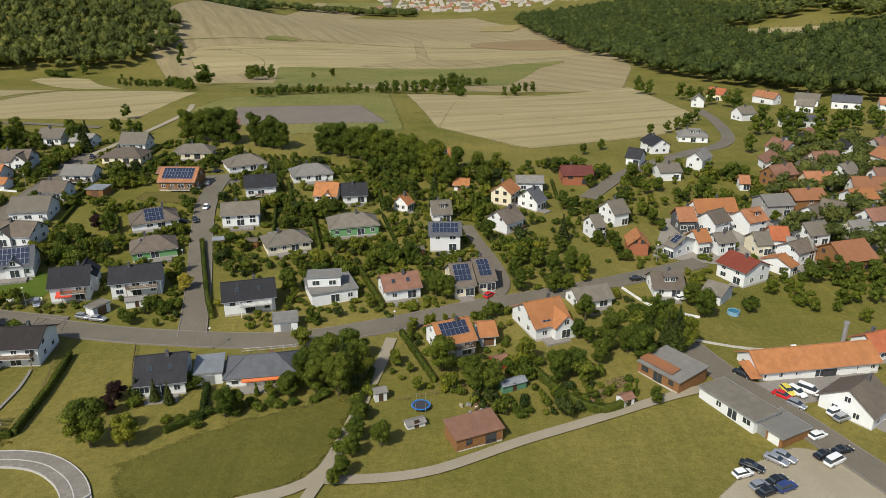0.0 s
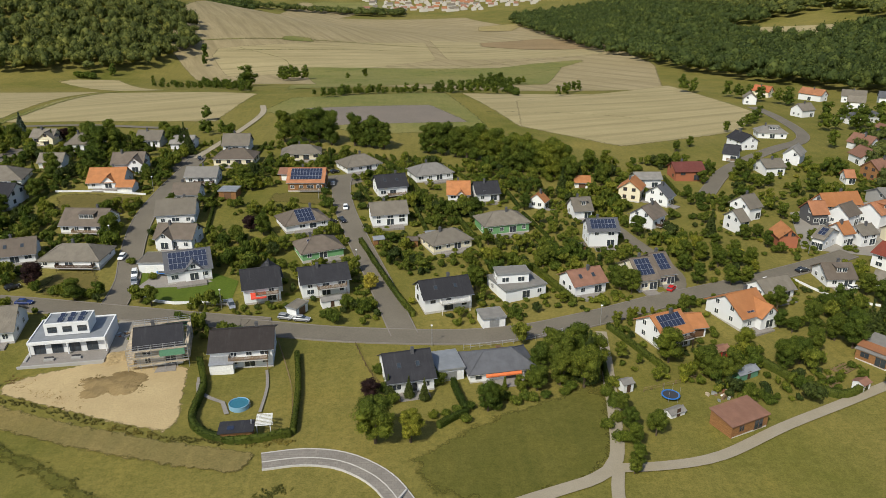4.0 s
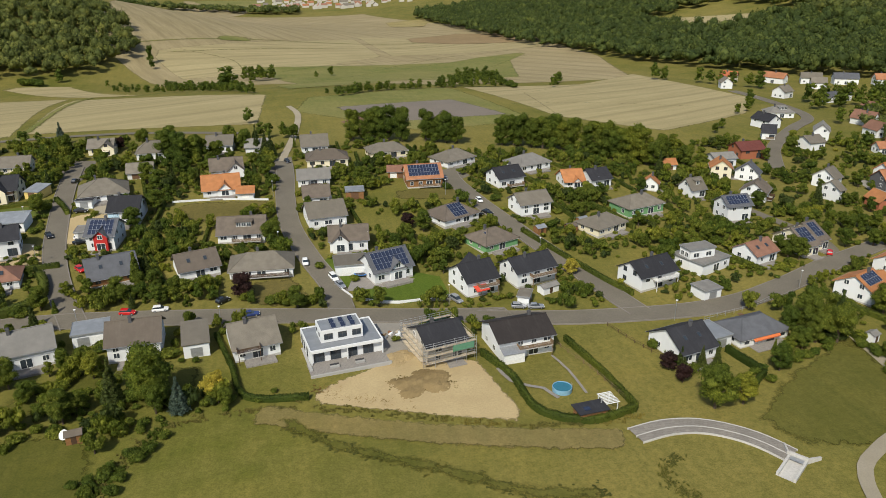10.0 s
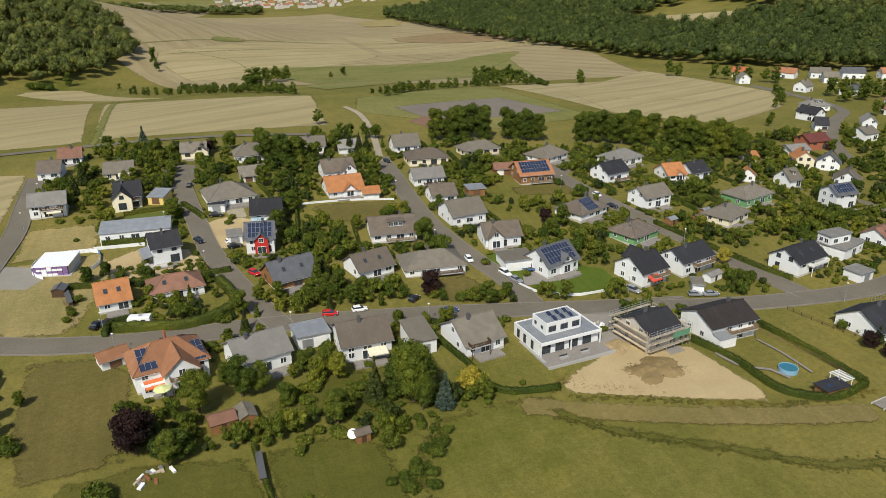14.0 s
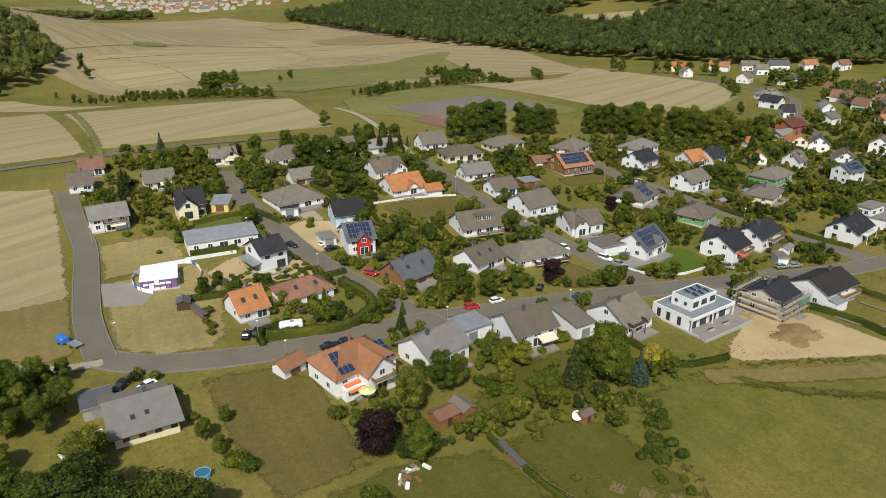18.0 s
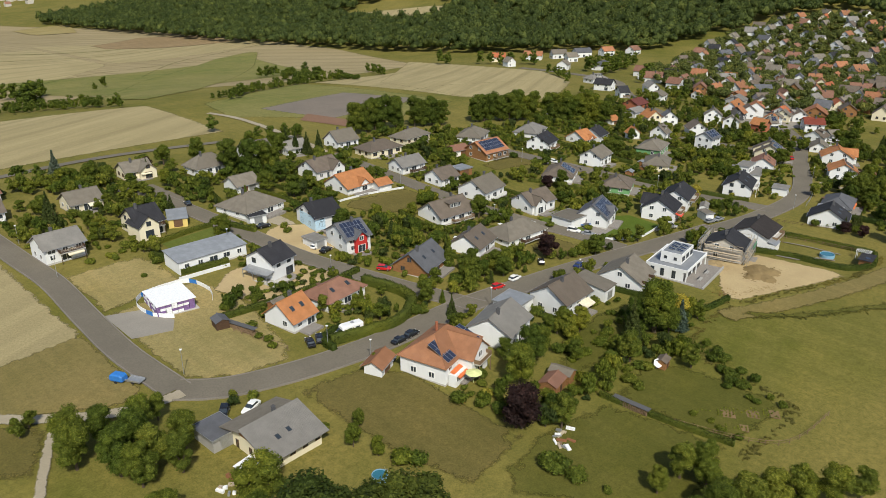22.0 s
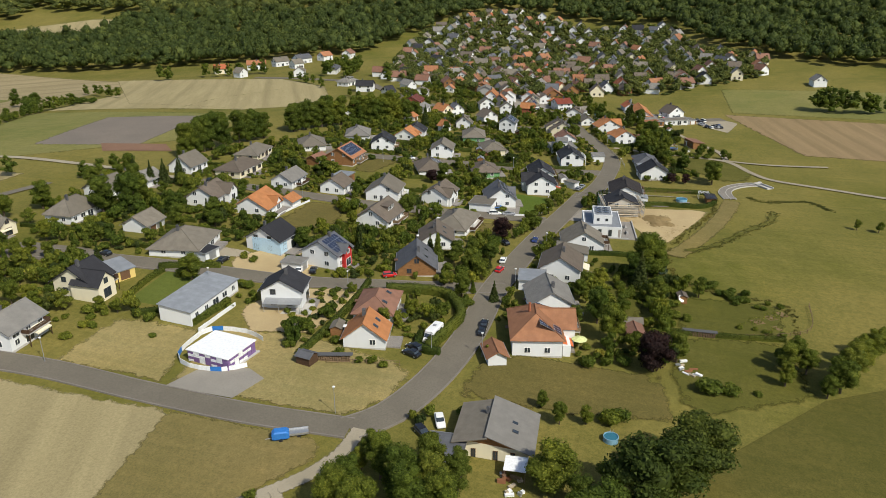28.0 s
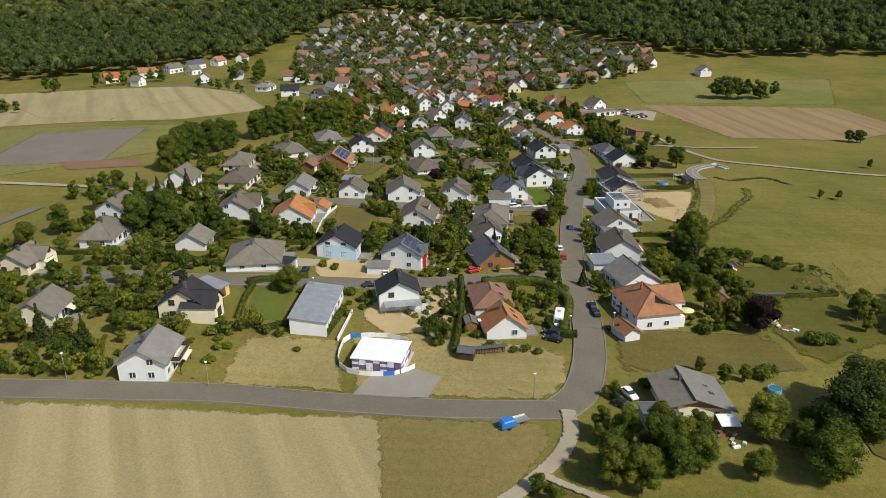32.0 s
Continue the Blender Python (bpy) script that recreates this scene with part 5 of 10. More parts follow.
pad("sand_lot", "sand", (-202.2, 237.2), (-189.9, 231.2), (-190.1, 214.8), (-204.5, 213.0), (-211.8, 230.1))

pad("green_field", "garden_grass", (-59.0, 104.5), (-46.0, 115.5), (-27.0, 125.5), (-17.0, 130.5), (-18.6, 112.0), (-22.0, 103.0), (-26.0, 98.0), (-43.0, 91.0), (-56.0, 95.5))
pad("garden_lawn", "rough_meadow", (-239.5, 123.6), (-222.4, 97.8), (-200.0, 80.0), (-214.0, 62.0), (-262.0, 70.0), (-292.0, 104.0), (-268.0, 127.0))
road("west_road", "asphalt", 5.6, (-263.9, 295.6), (-262.0, 262.2), (-260.5, 240.7), (-261.5, 218.5), (-262.2, 197.6), (-260.8, 179.0))
road("main_road", "asphalt", 6.4, (-260.8, 179.0), (-254.1, 174.3), (-242.5, 171.0), (-227.2, 168.9), (-212.7, 168.3), (-199.5, 168.5), (-188.1, 167.9), (-172.7, 166.4), (-151.7, 164.1), (-123.3, 160.0), (-91.3, 155.1), (-98.7, 155.0), (-78.1, 151.0), (-61.7, 149.4), (-44.5, 148.7), (-30.5, 150.5), (-19.0, 154.2), (-9.8, 157.6), (1.2, 162.3), (9.8, 166.0))
road("main_road", "asphalt", 5.5, (9.8, 166.0), (21.5, 169.8), (33.8, 174.3), (47.0, 180.4), (59.6, 187.2), (73.3, 195.4))
road("north_lane", "asphalt", 4, (10.0, 166.0), (14.8, 176.9), (12.9, 191.1), (9.1, 205.1), (6.0, 218.6))
road("street_a", "asphalt", 5.6, (-192.0, 165.5), (-196.4, 177.0), (-201.2, 190.8), (-206.6, 211.6), (-210.2, 233.6), (-213.6, 259.0), (-216.2, 285.0))
road("street_b", "asphalt", 6, (-131.6, 164.5), (-133.0, 177.9), (-137.6, 195.2), (-141.8, 217.7), (-142.5, 242.1), (-141.7, 266.7), (-142.0, 285.2))
road("street_c", "asphalt", 6.2, (-59.4, 150.0), (-66.6, 178.6), (-73.4, 203.0), (-79.6, 228.0), (-82.6, 249.6), (-82.2, 261.3))
road("church_road", "asphalt", 5.5, (49.8, 248.0), (66.5, 273.9), (82.9, 291.2), (103.4, 309.2), (123.8, 325.7), (135.6, 349.9), (143.6, 393.4), (145.7, 425.6))
road("village_road", "asphalt", 6.5, (54.6, 147.1), (60.3, 132.6), (66.9, 120.5), (72.1, 109.1), (75.1, 102.2), (77.9, 95.2))
road("gravel_path", "path_gravel", 2.6, (-12.9, 149.8), (-14.8, 137.0), (-16.6, 126.5), (-18.4, 116.0), (-21.4, 103.5), (-26.0, 98.6), (-33.0, 95.6), (-42.4, 91.6), (-51.0, 85.0), (-58.7, 66.0), (-70.8, 33.3), (-78.7, -9.0))
road("gravel_path", "path_gravel", 2.4, (-22.6, 101.0), (-13.0, 101.4), (-2.0, 104.0), (14.0, 112.6), (31.0, 120.4), (45.0, 126.6), (53.5, 129.8))
road("field_track", "asphalt", 4, (-318.1, 327.7), (-291.3, 332.6), (-251.5, 337.0), (-207.1, 339.5), (-159.8, 332.3))
road("field_track", "gravel", 3.5, (-142.6, 283.0), (-136.1, 325.5), (-132.7, 367.8), (-136.5, 391.4))
road("dirt_track", "gravel", 3.2, (-303.0, 204.6), (-292.8, 195.6), (-284.0, 187.2), (-275.0, 180.4), (-268.0, 177.6), (-260.5, 177.2))
road("garden_path", "paving", 0.9, (-102.0, 131.6), (-100.8, 126.3), (-97.9, 123.9), (-95.1, 122.4), (-93.4, 118.4))
road("garden_path", "paving", 0.6, (-88.7, 134.6), (-87.4, 128.1), (-87.2, 119.0))
road("verge_strip", "west_grass", 7, (-152.0, 125.0), (-139.0, 119.0), (-120.0, 112.0), (-101.0, 106.6), (-86.0, 103.6))
road("verge_strip", "garden_grass", 4.5, (-147.6, 123.0), (-142.4, 116.6), (-137.2, 111.6), (-129.0, 106.8), (-120.6, 102.0), (-114.6, 97.6), (-107.0, 93.4), (-96.0, 91.0))
road("verge_strip", "field_green", 5, (-250.4, 337.6), (-251.7, 388.9), (-258.6, 518.0))
road("verge_strip", "field_green", 3, (-135.5, 664.3), (-64.5, 716.8), (36.4, 745.2), (116.3, 739.7))
road("verge_strip", "field_green", 3, (-235.2, 724.0), (-90.9, 815.9), (76.6, 881.2))
road("verge_strip", "field_green", 2.5, (-225.5, 741.2), (-178.3, 717.9), (-165.7, 655.4))
road("verge_strip", "field_green", 4, (-267.1, 735.5), (-140.4, 840.3), (104.5, 940.6))
road("verge_strip", "field_green", 3, (-46.6, 668.3), (39.4, 764.2), (164.1, 813.6))
road("verge_strip", "field_green", 2, (-21.2, 381.1), (32.5, 386.9), (89.3, 372.0))
road("gravel_path", "path_gravel", 2.2, (-21.4, 101.6), (-23.0, 96.5), (-24.0, 90.8), (-24.6, 80.0), (-22.0, 60.0))
road("dirt_track", "gravel", 2.0, (-279.6, 183.4), (-281.6, 180.6), (-286.6, 170.6), (-292.0, 158.0))

# ---- houses ----
house("g", -258.7, 295.3, -3.4, 8.2, 10.2, 3.0, 5.9, "brown", "white", "balc")
house("g", -254.9, 314.5, 3.1, 8.7, 10.0, 2.7, 5.4, "redbrown", "white", "")
house("g", -253.4, 255.9, 3.5, 11.1, 9.4, 4.1, 6.7, "grey", "white", "balc,awn")
house("g", -235.6, 287.1, 1.3, 10.4, 9.6, 2.8, 5.5, "greybrown", "cream", "awn")
house("g", -230.4, 257.4, 1.2, 8.6, 11.0, 3.8, 7.2, "black", "cream", "wingL,balc")
house("m", -221.2, 255.6, -22.9, 5.7, 7.0, 2.3, 3.3, "bluegrey", "yellow", "")
house("m", -226.8, 229.5, -0.9, 19.2, 8.5, 2.9, 3.9, "bluegrey", "white", "long")
house("g", -218.7, 212.3, 12.1, 8.3, 9.9, 4.8, 7.4, "black", "white", "terr")
house("f", -203.8, 243.1, -9.8, 5.5, 6.0, 2.4, 2.4, "black", "white", "gar")
house("f", -200.1, 219.3, 0.3, 4.5, 6.0, 2.5, 2.5, "grey", "white", "gar")
house("h", -200.2, 251.1, 10.3, 15.6, 14.3, 2.3, 5.8, "greybrown", "white", "")
house("g", -191.4, 270.4, 2.8, 9.4, 8.5, 2.3, 4.7, "greybrown", "white", "")
house("g", -210.5, 306.8, -1.7, 10.1, 9.1, 3.0, 5.5, "greybrown", "cream", "crossR,awn")
house("h", -189.7, 295.7, 2.3, 13.8, 10.0, 2.9, 6.5, "greybrown", "white", "")
house("g", -189.8, 231.0, -5.8, 9.8, 11.3, 4.0, 7.0, "black", "white", "tarp")
house("g", -193.1, 213.4, -6.5, 8.6, 11.2, 4.4, 7.4, "slate", "white", "redcross,solar")
house("g", -187.9, 190.3, 17.5, 12.6, 10.5, 2.3, 6.0, "slate", "wood", "sky")
house("g", -167.2, 191.0, 17.0, 11.2, 10.0, 2.6, 5.6, "brown", "white", "sky,woodend")
house("h", -150.3, 189.6, -2.2, 17.3, 11.5, 2.3, 5.1, "greybrown", "white", "balc")
house("g", -155.6, 212.6, -4.0, 14.2, 11.6, 2.6, 6.0, "brown", "white", "dorm,balc")
house("g", -131.2, 219.7, 7.5, 12.3, 11.6, 3.5, 6.7, "greybrown", "white", "balc")
house("g", -125.8, 201.8, -4.8, 11.8, 10.0, 3.4, 6.2, "brown", "white", "crossL")
house("f", -127.0, 186.3, -1.0, 9.1, 8.0, 3.0, 3.0, "greybrown", "white", "gar")
house("g", -118.0, 182.6, 18.3, 12.3, 10.5, 3.4, 7.0, "slate", "white", "solar,cross")
house("g", -163.2, 250.0, 3.2, 12.8, 12.4, 2.3, 5.8, "orange", "white", "cross")
house("g", -155.1, 243.6, -3.2, 6.2, 6.0, 2.3, 3.7, "orange", "white", "")
house("g", -132.2, 255.3, -1.7, 11.9, 8.6, 2.9, 5.3, "grey", "white", "balc")
house("g", -132.6, 237.0, -0.1, 9.3, 9.3, 3.0, 5.6, "brown", "white", "")
house("h", -125.6, 278.8, -1.8, 16.3, 11.2, 2.9, 5.6, "brown", "cream", "")
house("h", -101.5, 286.4, 6.2, 16.1, 10.2, 2.7, 5.2, "greybrown", "cream", "")
house("g", -94.2, 250.1, -1.6, 13.5, 12.5, 3.3, 6.8, "orangebrown", "wood", "solar,balc")
house("g", -101.7, 258.7, -9.3, 7.9, 6.0, 2.6, 4.0, "redbrown", "wood", "")
house("g", -162.1, 267.8, 4.4, 12.0, 10.7, 3.3, 6.3, "brown", "white", "crossR")
house("g", -165.8, 303.6, -4.7, 11.0, 10.0, 3.1, 6.0, "greybrown", "white", "")
house("g", -151.4, 299.8, -4.0, 10.0, 9.0, 2.7, 5.0, "grey", "white", "")
house("g", -129.1, 297.8, -0.3, 11.4, 10.0, 3.0, 6.5, "greybrown", "white", "")
house("f", -119.6, 239.8, -4.3, 6.4, 6.0, 2.8, 2.8, "bluegrey", "wood", "gar")
house("g", -229.6, 188.0, 11.1, 8.0, 9.4, 2.6, 6.0, "orange", "white", "sky")
house("h", -215.6, 190.8, 9.0, 13.2, 9.7, 2.4, 4.8, "redbrown", "white", "sky,chim")
house("g", -198.9, 154.1, 16.4, 12.0, 10.6, 3.7, 6.7, "grey", "white", "solarsmall")
house("f", -187.1, 159.9, 7.4, 7.7, 7.0, 3.0, 3.0, "bluegrey", "white", "gar")
house("g", -176.8, 153.9, 2.5, 11.6, 10.9, 4.0, 7.1, "brown", "white", "awn")
house("m", -164.5, 152.3, 5.7, 5.9, 9.0, 3.0, 4.4, "greybrown", "white", "")
house("g", -152.5, 150.8, 11.3, 10.7, 12.1, 3.0, 6.4, "greybrown", "white", "balcf")
house("g", -112.8, 141.8, 12.4, 10.3, 11.0, 4.3, 6.9, "black", "plaster", "scaffold")
house("g", -94.6, 141.2, 6.0, 14.0, 11.2, 4.4, 6.7, "blackbrown", "white", "balc,cons")
house("g", -96.6, 171.6, 15.1, 10.1, 11.0, 4.2, 7.3, "black", "white", "awnred,balc,crossback")
house("g", -80.8, 174.0, 15.5, 13.2, 9.4, 4.2, 6.8, "black", "white", "balc")
house("g", -49.7, 166.0, 15.2, 13.3, 10.0, 4.0, 6.8, "black", "white", "balc,sky")
house("g", -58.9, 131.7, 12.1, 10.5, 11.9, 3.1, 6.4, "black", "white", "sky")
house("h", -39.3, 135.0, 10.0, 15.3, 10.2, 2.3, 4.8, "slate", "white", "awnorange")
house("f", -31.6, 171.8, 6.6, 8.8, 5.0, 6.0, 6.0, "grey", "white", "")
house("f", -30.2, 171.9, 21.1, 12.2, 11.0, 3.2, 3.2, "grey", "white", "")
house("g", -12.5, 172.6, 18.6, 10.2, 8.9, 3.1, 5.6, "redbrown", "white", "sky")
house("g", 3.2, 175.8, 12.8, 6.3, 12.7, 3.3, 6.9, "brown", "cream", "solar")
house("g", 8.8, 178.8, 14.8, 5.5, 12.9, 3.3, 6.9, "brown", "cream", "solar")
house("g", -0.7, 202.3, 1.6, 9.8, 8.4, 5.2, 7.6, "slate", "white", "solar")
house("g", 0.7, 146.5, 22.3, 9.0, 10.5, 3.8, 6.7, "orange", "white", "solar,balc")
house("g", 8.8, 150.3, 9.8, 4.5, 8.0, 2.6, 4.2, "orange", "white", "")
house("g", 22.2, 155.6, 22.0, 10.0, 12.6, 3.4, 6.9, "orange", "white", "solarsmall,crossR")
house("g", 35.7, 167.4, 18.6, 10.3, 7.8, 2.4, 4.6, "greybrown", "white", "")
house("g", 57.2, 175.6, -1.7, 8.6, 9.3, 2.7, 5.3, "brown", "white", "dorm")
house("g", 81.7, 186.1, -58.9, 10.1, 11.0, 4.5, 6.7, "darkred", "white", "wins")
house("g", 70.2, 172.7, -42.8, 5.9, 8.0, 2.9, 4.4, "greybrown", "white", "")
house("m", 47.4, 134.3, -54.8, 11.2, 9.5, 2.5, 3.3, "grey", "wood", "rust")
house("g", 80.6, 123.2, 37.7, 9.9, 11.0, 3.2, 6.6, "brown", "white", "")
house("g", -2.4, 283.8, 7.1, 6.8, 9.0, 3.7, 6.7, "orange", "white", "solar")
house("g", 5.2, 255.2, -6.8, 6.2, 6.3, 2.2, 3.8, "orange", "white", "")
house("g", 20.0, 242.1, 62.3, 8.4, 8.1, 4.6, 7.4, "orange", "cream", "")
house("g", 29.9, 257.2, -1.9, 10.3, 8.1, 3.5, 5.0, "grey", "white", "")
house("g", 28.7, 237.3, 44.5, 5.8, 9.0, 3.6, 6.9, "slate", "white", "gambrel")
house("g", 18.3, 217.3, 43.0, 8.8, 9.0, 3.7, 6.7, "brown", "white", "balc")
house("g", -2.2, 224.5, 8.4, 6.9, 8.1, 3.1, 6.2, "greybrown", "white", "dorm")
house("g", -14.7, 231.5, 57.6, 4.2, 6.3, 3.1, 5.4, "orange", "white", "")
house("g", -41.2, 241.5, -2.6, 8.4, 10.9, 2.3, 5.4, "orange", "white", "cross")
house("g", -32.0, 240.5, 9.0, 9.0, 9.8, 3.0, 5.8, "black", "white", "solarsmall")
house("h", -50.6, 262.1, 19.2, 15.4, 11.5, 2.7, 5.5, "grey", "white", "")
house("h", -29.3, 213.1, 14.3, 15.6, 10.9, 3.2, 5.9, "greybrown", "green", "")
house("h", -47.5, 200.6, 24.5, 13.6, 10.4, 2.6, 5.1, "greybrown", "cream", "")
house("g", -65.1, 244.5, 14.6, 11.2, 10.2, 3.5, 6.4, "black", "white", "skyb,balc")
house("g", -65.0, 218.0, 10.6, 12.1, 9.4, 3.9, 6.5, "greybrown", "white", "")
house("h", -77.7, 272.3, 28.3, 15.2, 11.7, 2.5, 5.4, "greybrown", "white", "")
house("h", -91.8, 215.5, 25.6, 14.6, 11.7, 2.3, 5.2, "brown", "white", "solar")
house("h", -84.6, 195.6, 22.9, 13.0, 11.1, 2.6, 5.3, "brown", "green", "solarsmall")
house("g", 77.4, 293.5, -31.9, 6.7, 8.1, 3.3, 6.2, "black", "white", "balc", False)
house("g", 90.8, 314.3, -79.3, 11.9, 9.0, 4.0, 6.7, "black", "white", "", False)
house("h", 114.1, 336.5, -10.6, 14.0, 9.9, 3.0, 5.7, "grey", "white", "dorm", False)
house("g", 101.8, 288.7, 51.3, 10.9, 7.2, 4.3, 7.0, "grey", "white", "", False)
house("g", 85.0, 274.8, 5.9, 9.1, 9.9, 3.4, 5.6, "greybrown", "white", "", False)
house("g", 48.5, 267.5, 1.5, 12.1, 9.9, 3.8, 6.2, "maroon", "brick", "", False)
house("g", 131.5, 287.9, -89.7, 9.8, 9.0, 3.7, 6.7, "redbrown", "white", "", False)
house("g", 154.7, 276.4, 24.7, 7.6, 9.0, 3.7, 6.7, "greybrown", "white", "", False)
house("g", 110.1, 262.6, -7.9, 3.6, 6.3, 2.9, 5.0, "orangebrown", "white", "", False)
house("g", 54.2, 225.9, 25.5, 6.6, 9.0, 4.4, 7.5, "greybrown", "white", "", False)
house("g", 45.2, 212.3, 20.6, 3.8, 8.1, 4.5, 7.1, "greybrown", "white", "", False)
house("h", 182.4, 376.7, 15.1, 21.9, 8.1, 4.0, 5.9, "slate", "white", "", False)
house("g", 87.5, 229.7, 8.1, 14.6, 8.1, 4.5, 7.6, "orange", "white", "", False)
house("g", 75.8, 222.2, 5.2, 6.2, 8.1, 4.0, 7.1, "orangebrown", "slate", "", False)
house("g", 85.0, 220.7, 31.0, 7.9, 8.1, 4.3, 7.1, "brown", "white", "", False)
house("g", 96.4, 221.4, 24.5, 8.4, 9.0, 4.8, 7.6, "orangebrown", "white", "dorm", False)
house("g", 111.4, 238.9, 8.6, 10.4, 10.8, 4.0, 6.3, "grey", "grey", "", False)
house("g", 124.2, 244.0, 8.0, 12.7, 9.9, 4.3, 6.7, "orangebrown", "wood", "", False)
house("g", 119.3, 227.1, 29.3, 5.7, 8.1, 4.3, 7.1, "brown", "white", "", False)
house("g", 143.9, 245.1, 10.4, 10.0, 9.0, 4.3, 6.7, "orange", "white", "", False)
house("g", 128.2, 231.4, -40.8, 7.8, 9.0, 4.5, 7.1, "brown", "white", "", False)
house("g", 68.6, 201.3, -53.4, 4.0, 10.8, 3.7, 5.9, "greybrown", "white", "solar", False)
house("g", 56.1, 202.1, 85.6, 8.2, 6.3, 3.5, 5.9, "orange", "brick", "", False)
house("g", 74.9, 204.4, 16.6, 4.9, 7.2, 4.2, 6.7, "orange", "white", "", False)
house("g", 81.8, 204.7, 16.4, 6.9, 7.2, 4.0, 5.9, "greybrown", "white", "", False)
house("g", 93.3, 205.1, 8.6, 5.4, 8.1, 3.8, 6.3, "greybrown", "cream", "", False)
house("g", 100.2, 208.7, -5.8, 5.8, 9.0, 4.0, 6.7, "redorange", "white", "", False)
house("g", 114.8, 196.3, 17.1, 12.0, 12.6, 4.0, 7.6, "orangebrown", "wood", "", False)
house("g", 94.1, 191.4, 38.9, 4.6, 9.0, 3.2, 5.0, "orange", "white", "", False)
house("g", 104.4, 202.9, -21.4, 7.4, 8.1, 3.7, 5.5, "grey", "white", "", False)
house("g", 127.3, 214.8, 16.1, 7.5, 8.1, 4.3, 6.7, "grey", "cream", "", False)
house("g", 138.9, 226.0, 15.9, 8.5, 8.1, 4.0, 6.7, "redbrown", "white", "", False)
house("g", 113.0, 213.2, 17.8, 8.6, 8.1, 4.0, 6.7, "greybrown", "white", "", False)
house("g", 102.7, 200.4, 30.3, 9.0, 8.1, 3.8, 5.9, "brown", "white", "", False)

# ---- hedges ----
hedge("garden_hedge", 1.6, 1.2, (-103.7, 138.3), (-100.2, 127.8), (-98.9, 115.0), (-90.4, 109.7), (-80.1, 111.8))
hedge("garden_hedge", 1.6, 1.0, (-83.1, 140.9), (-80.9, 126.6), (-79.8, 112.1))
hedge("tall_hedge", 2.2, 2.2, (-228.6, 174.8), (-213.3, 172.0), (-205.4, 175.5), (-202.3, 179.2), (-202.9, 185.6), (-205.4, 192.5))
hedge("tall_hedge", 1.8, 1.4, (-223.7, 177.9), (-229.4, 176.6), (-230.1, 171.9))
hedge("garden_hedge", 1.8, 1.4, (18.1, 137.1), (23.9, 126.8), (29.8, 121.8), (35.8, 124.0))
hedge("garden_hedge", 1.6, 1.0, (-15.9, 135.6), (-17.2, 125.0))
hedge("street_hedge", 1.6, 1.2, (-72.8, 202.1), (-62.4, 171.8), (-57.3, 158.8))
hedge("garden_hedge", 1.8, 1.1, (-49.2, 129.0), (-48.2, 123.4), (-47.2, 119.2))
hedge("garden_hedge", 1.4, 1.2, (-52.8, 113.8), (-49.6, 116.6), (-46.9, 118.5))
hedge("garden_hedge", 1.4, 1.0, (-160.6, 156.1), (-156.9, 142.6), (-153.7, 130.5), (-141.7, 127.9))
hedge("garden_hedge", 1.2, 0.8, (-202.0, 126.2), (-200.3, 113.0), (-197.9, 101.3))
hedge("garden_hedge", 1.5, 1.0, (-236.9, 240.0), (-233.6, 236.6), (-232.2, 230.8))
hedge("garden_hedge", 1.5, 1.0, (-202.2, 270.1), (-205.2, 257.7))
hedge("garden_hedge", 1.6, 1.2, (-240.7, 198.4), (-227.8, 197.6), (-211.8, 197.4), (-202.1, 198.1))
hedge("garden_hedge", 1.3, 1.0, (-231.6, 246.2), (-222.0, 247.4), (-215.0, 247.4))
hedge("garden_hedge", 1.6, 1.2, (-235.8, 226.0), (-223.7, 224.1))
hedge("garden_hedge", 1.6, 1.4, (-214.4, 249.2), (-211.1, 242.7), (-208.1, 235.8))

# ---- woods on the hills ----
def band(x0, x1, y0, y1, f):
    return (x0, x1, y0, y1, f)


EDGE_Y = (-400, -300, -86, 20, 45, 95, 120, 190, 230, 300, 350, 375, 395, 451, 537, 613, 776, 900, 1150, 1400, 1700)
EDGE_X = (200, 225, 245, 252, 278, 345, 436, 446, 476, 510, 480, 390, 290, 238, 196, 172, 160, 138, 126, 126, 180)


def east_wood(near, far):
    """East of the wood's edge, from near to far metres behind it, but for the clearing."""
    def keep(x, y):
        d = x - np.interp(y, EDGE_Y, EDGE_X)
        return (d > near) & (d < far) & ~((np.abs((x - 368) / 62) < 1) & (np.abs((y - 805) / 85) < 1))
    return keep


wood("forest", "dense mixed forest on the rounded hill", 900, 31, band(-700, -225, 520, 980, lambda x, y: ((x + 452) / 194) ** 2 + ((y - 700) / np.where(y < 700, 115, 190)) ** 2 < 1), 12, 20, step=9)
wood("forest", "dense mixed forest on the hillside", 3000, 32, band(130, 800, -390, 1500, east_wood(0, 240)), 11, 20, step=10.2)
wood("forest", "dense mixed forest on the upper hillside", 3000, 33, band(380, 1300, -390, 1700, east_wood(240, 700)), 13, 21, step=15.5)
wood("forest", "wooded belt across the valley floor", 500, 34, band(-420, -60, 1650, 1800, lambda x, y: np.abs(y - 1730 + 0.15 * x) < 40), 12, 18, step=15)
wood("forest", "distant wooded hills beyond the valley", 900, 35, band(-1300, 1100, 2280, 3000, lambda x, y: y > 2300 + 60 * np.sin(x / 130)), 16, 26, step=38)
wood("forest", "wooded slope west of the valley", 500, 36, band(-900, -380, 1000, 1900, lambda x, y: x < -420 - 60 * np.sin(y / 140)), 14, 22, step=20)

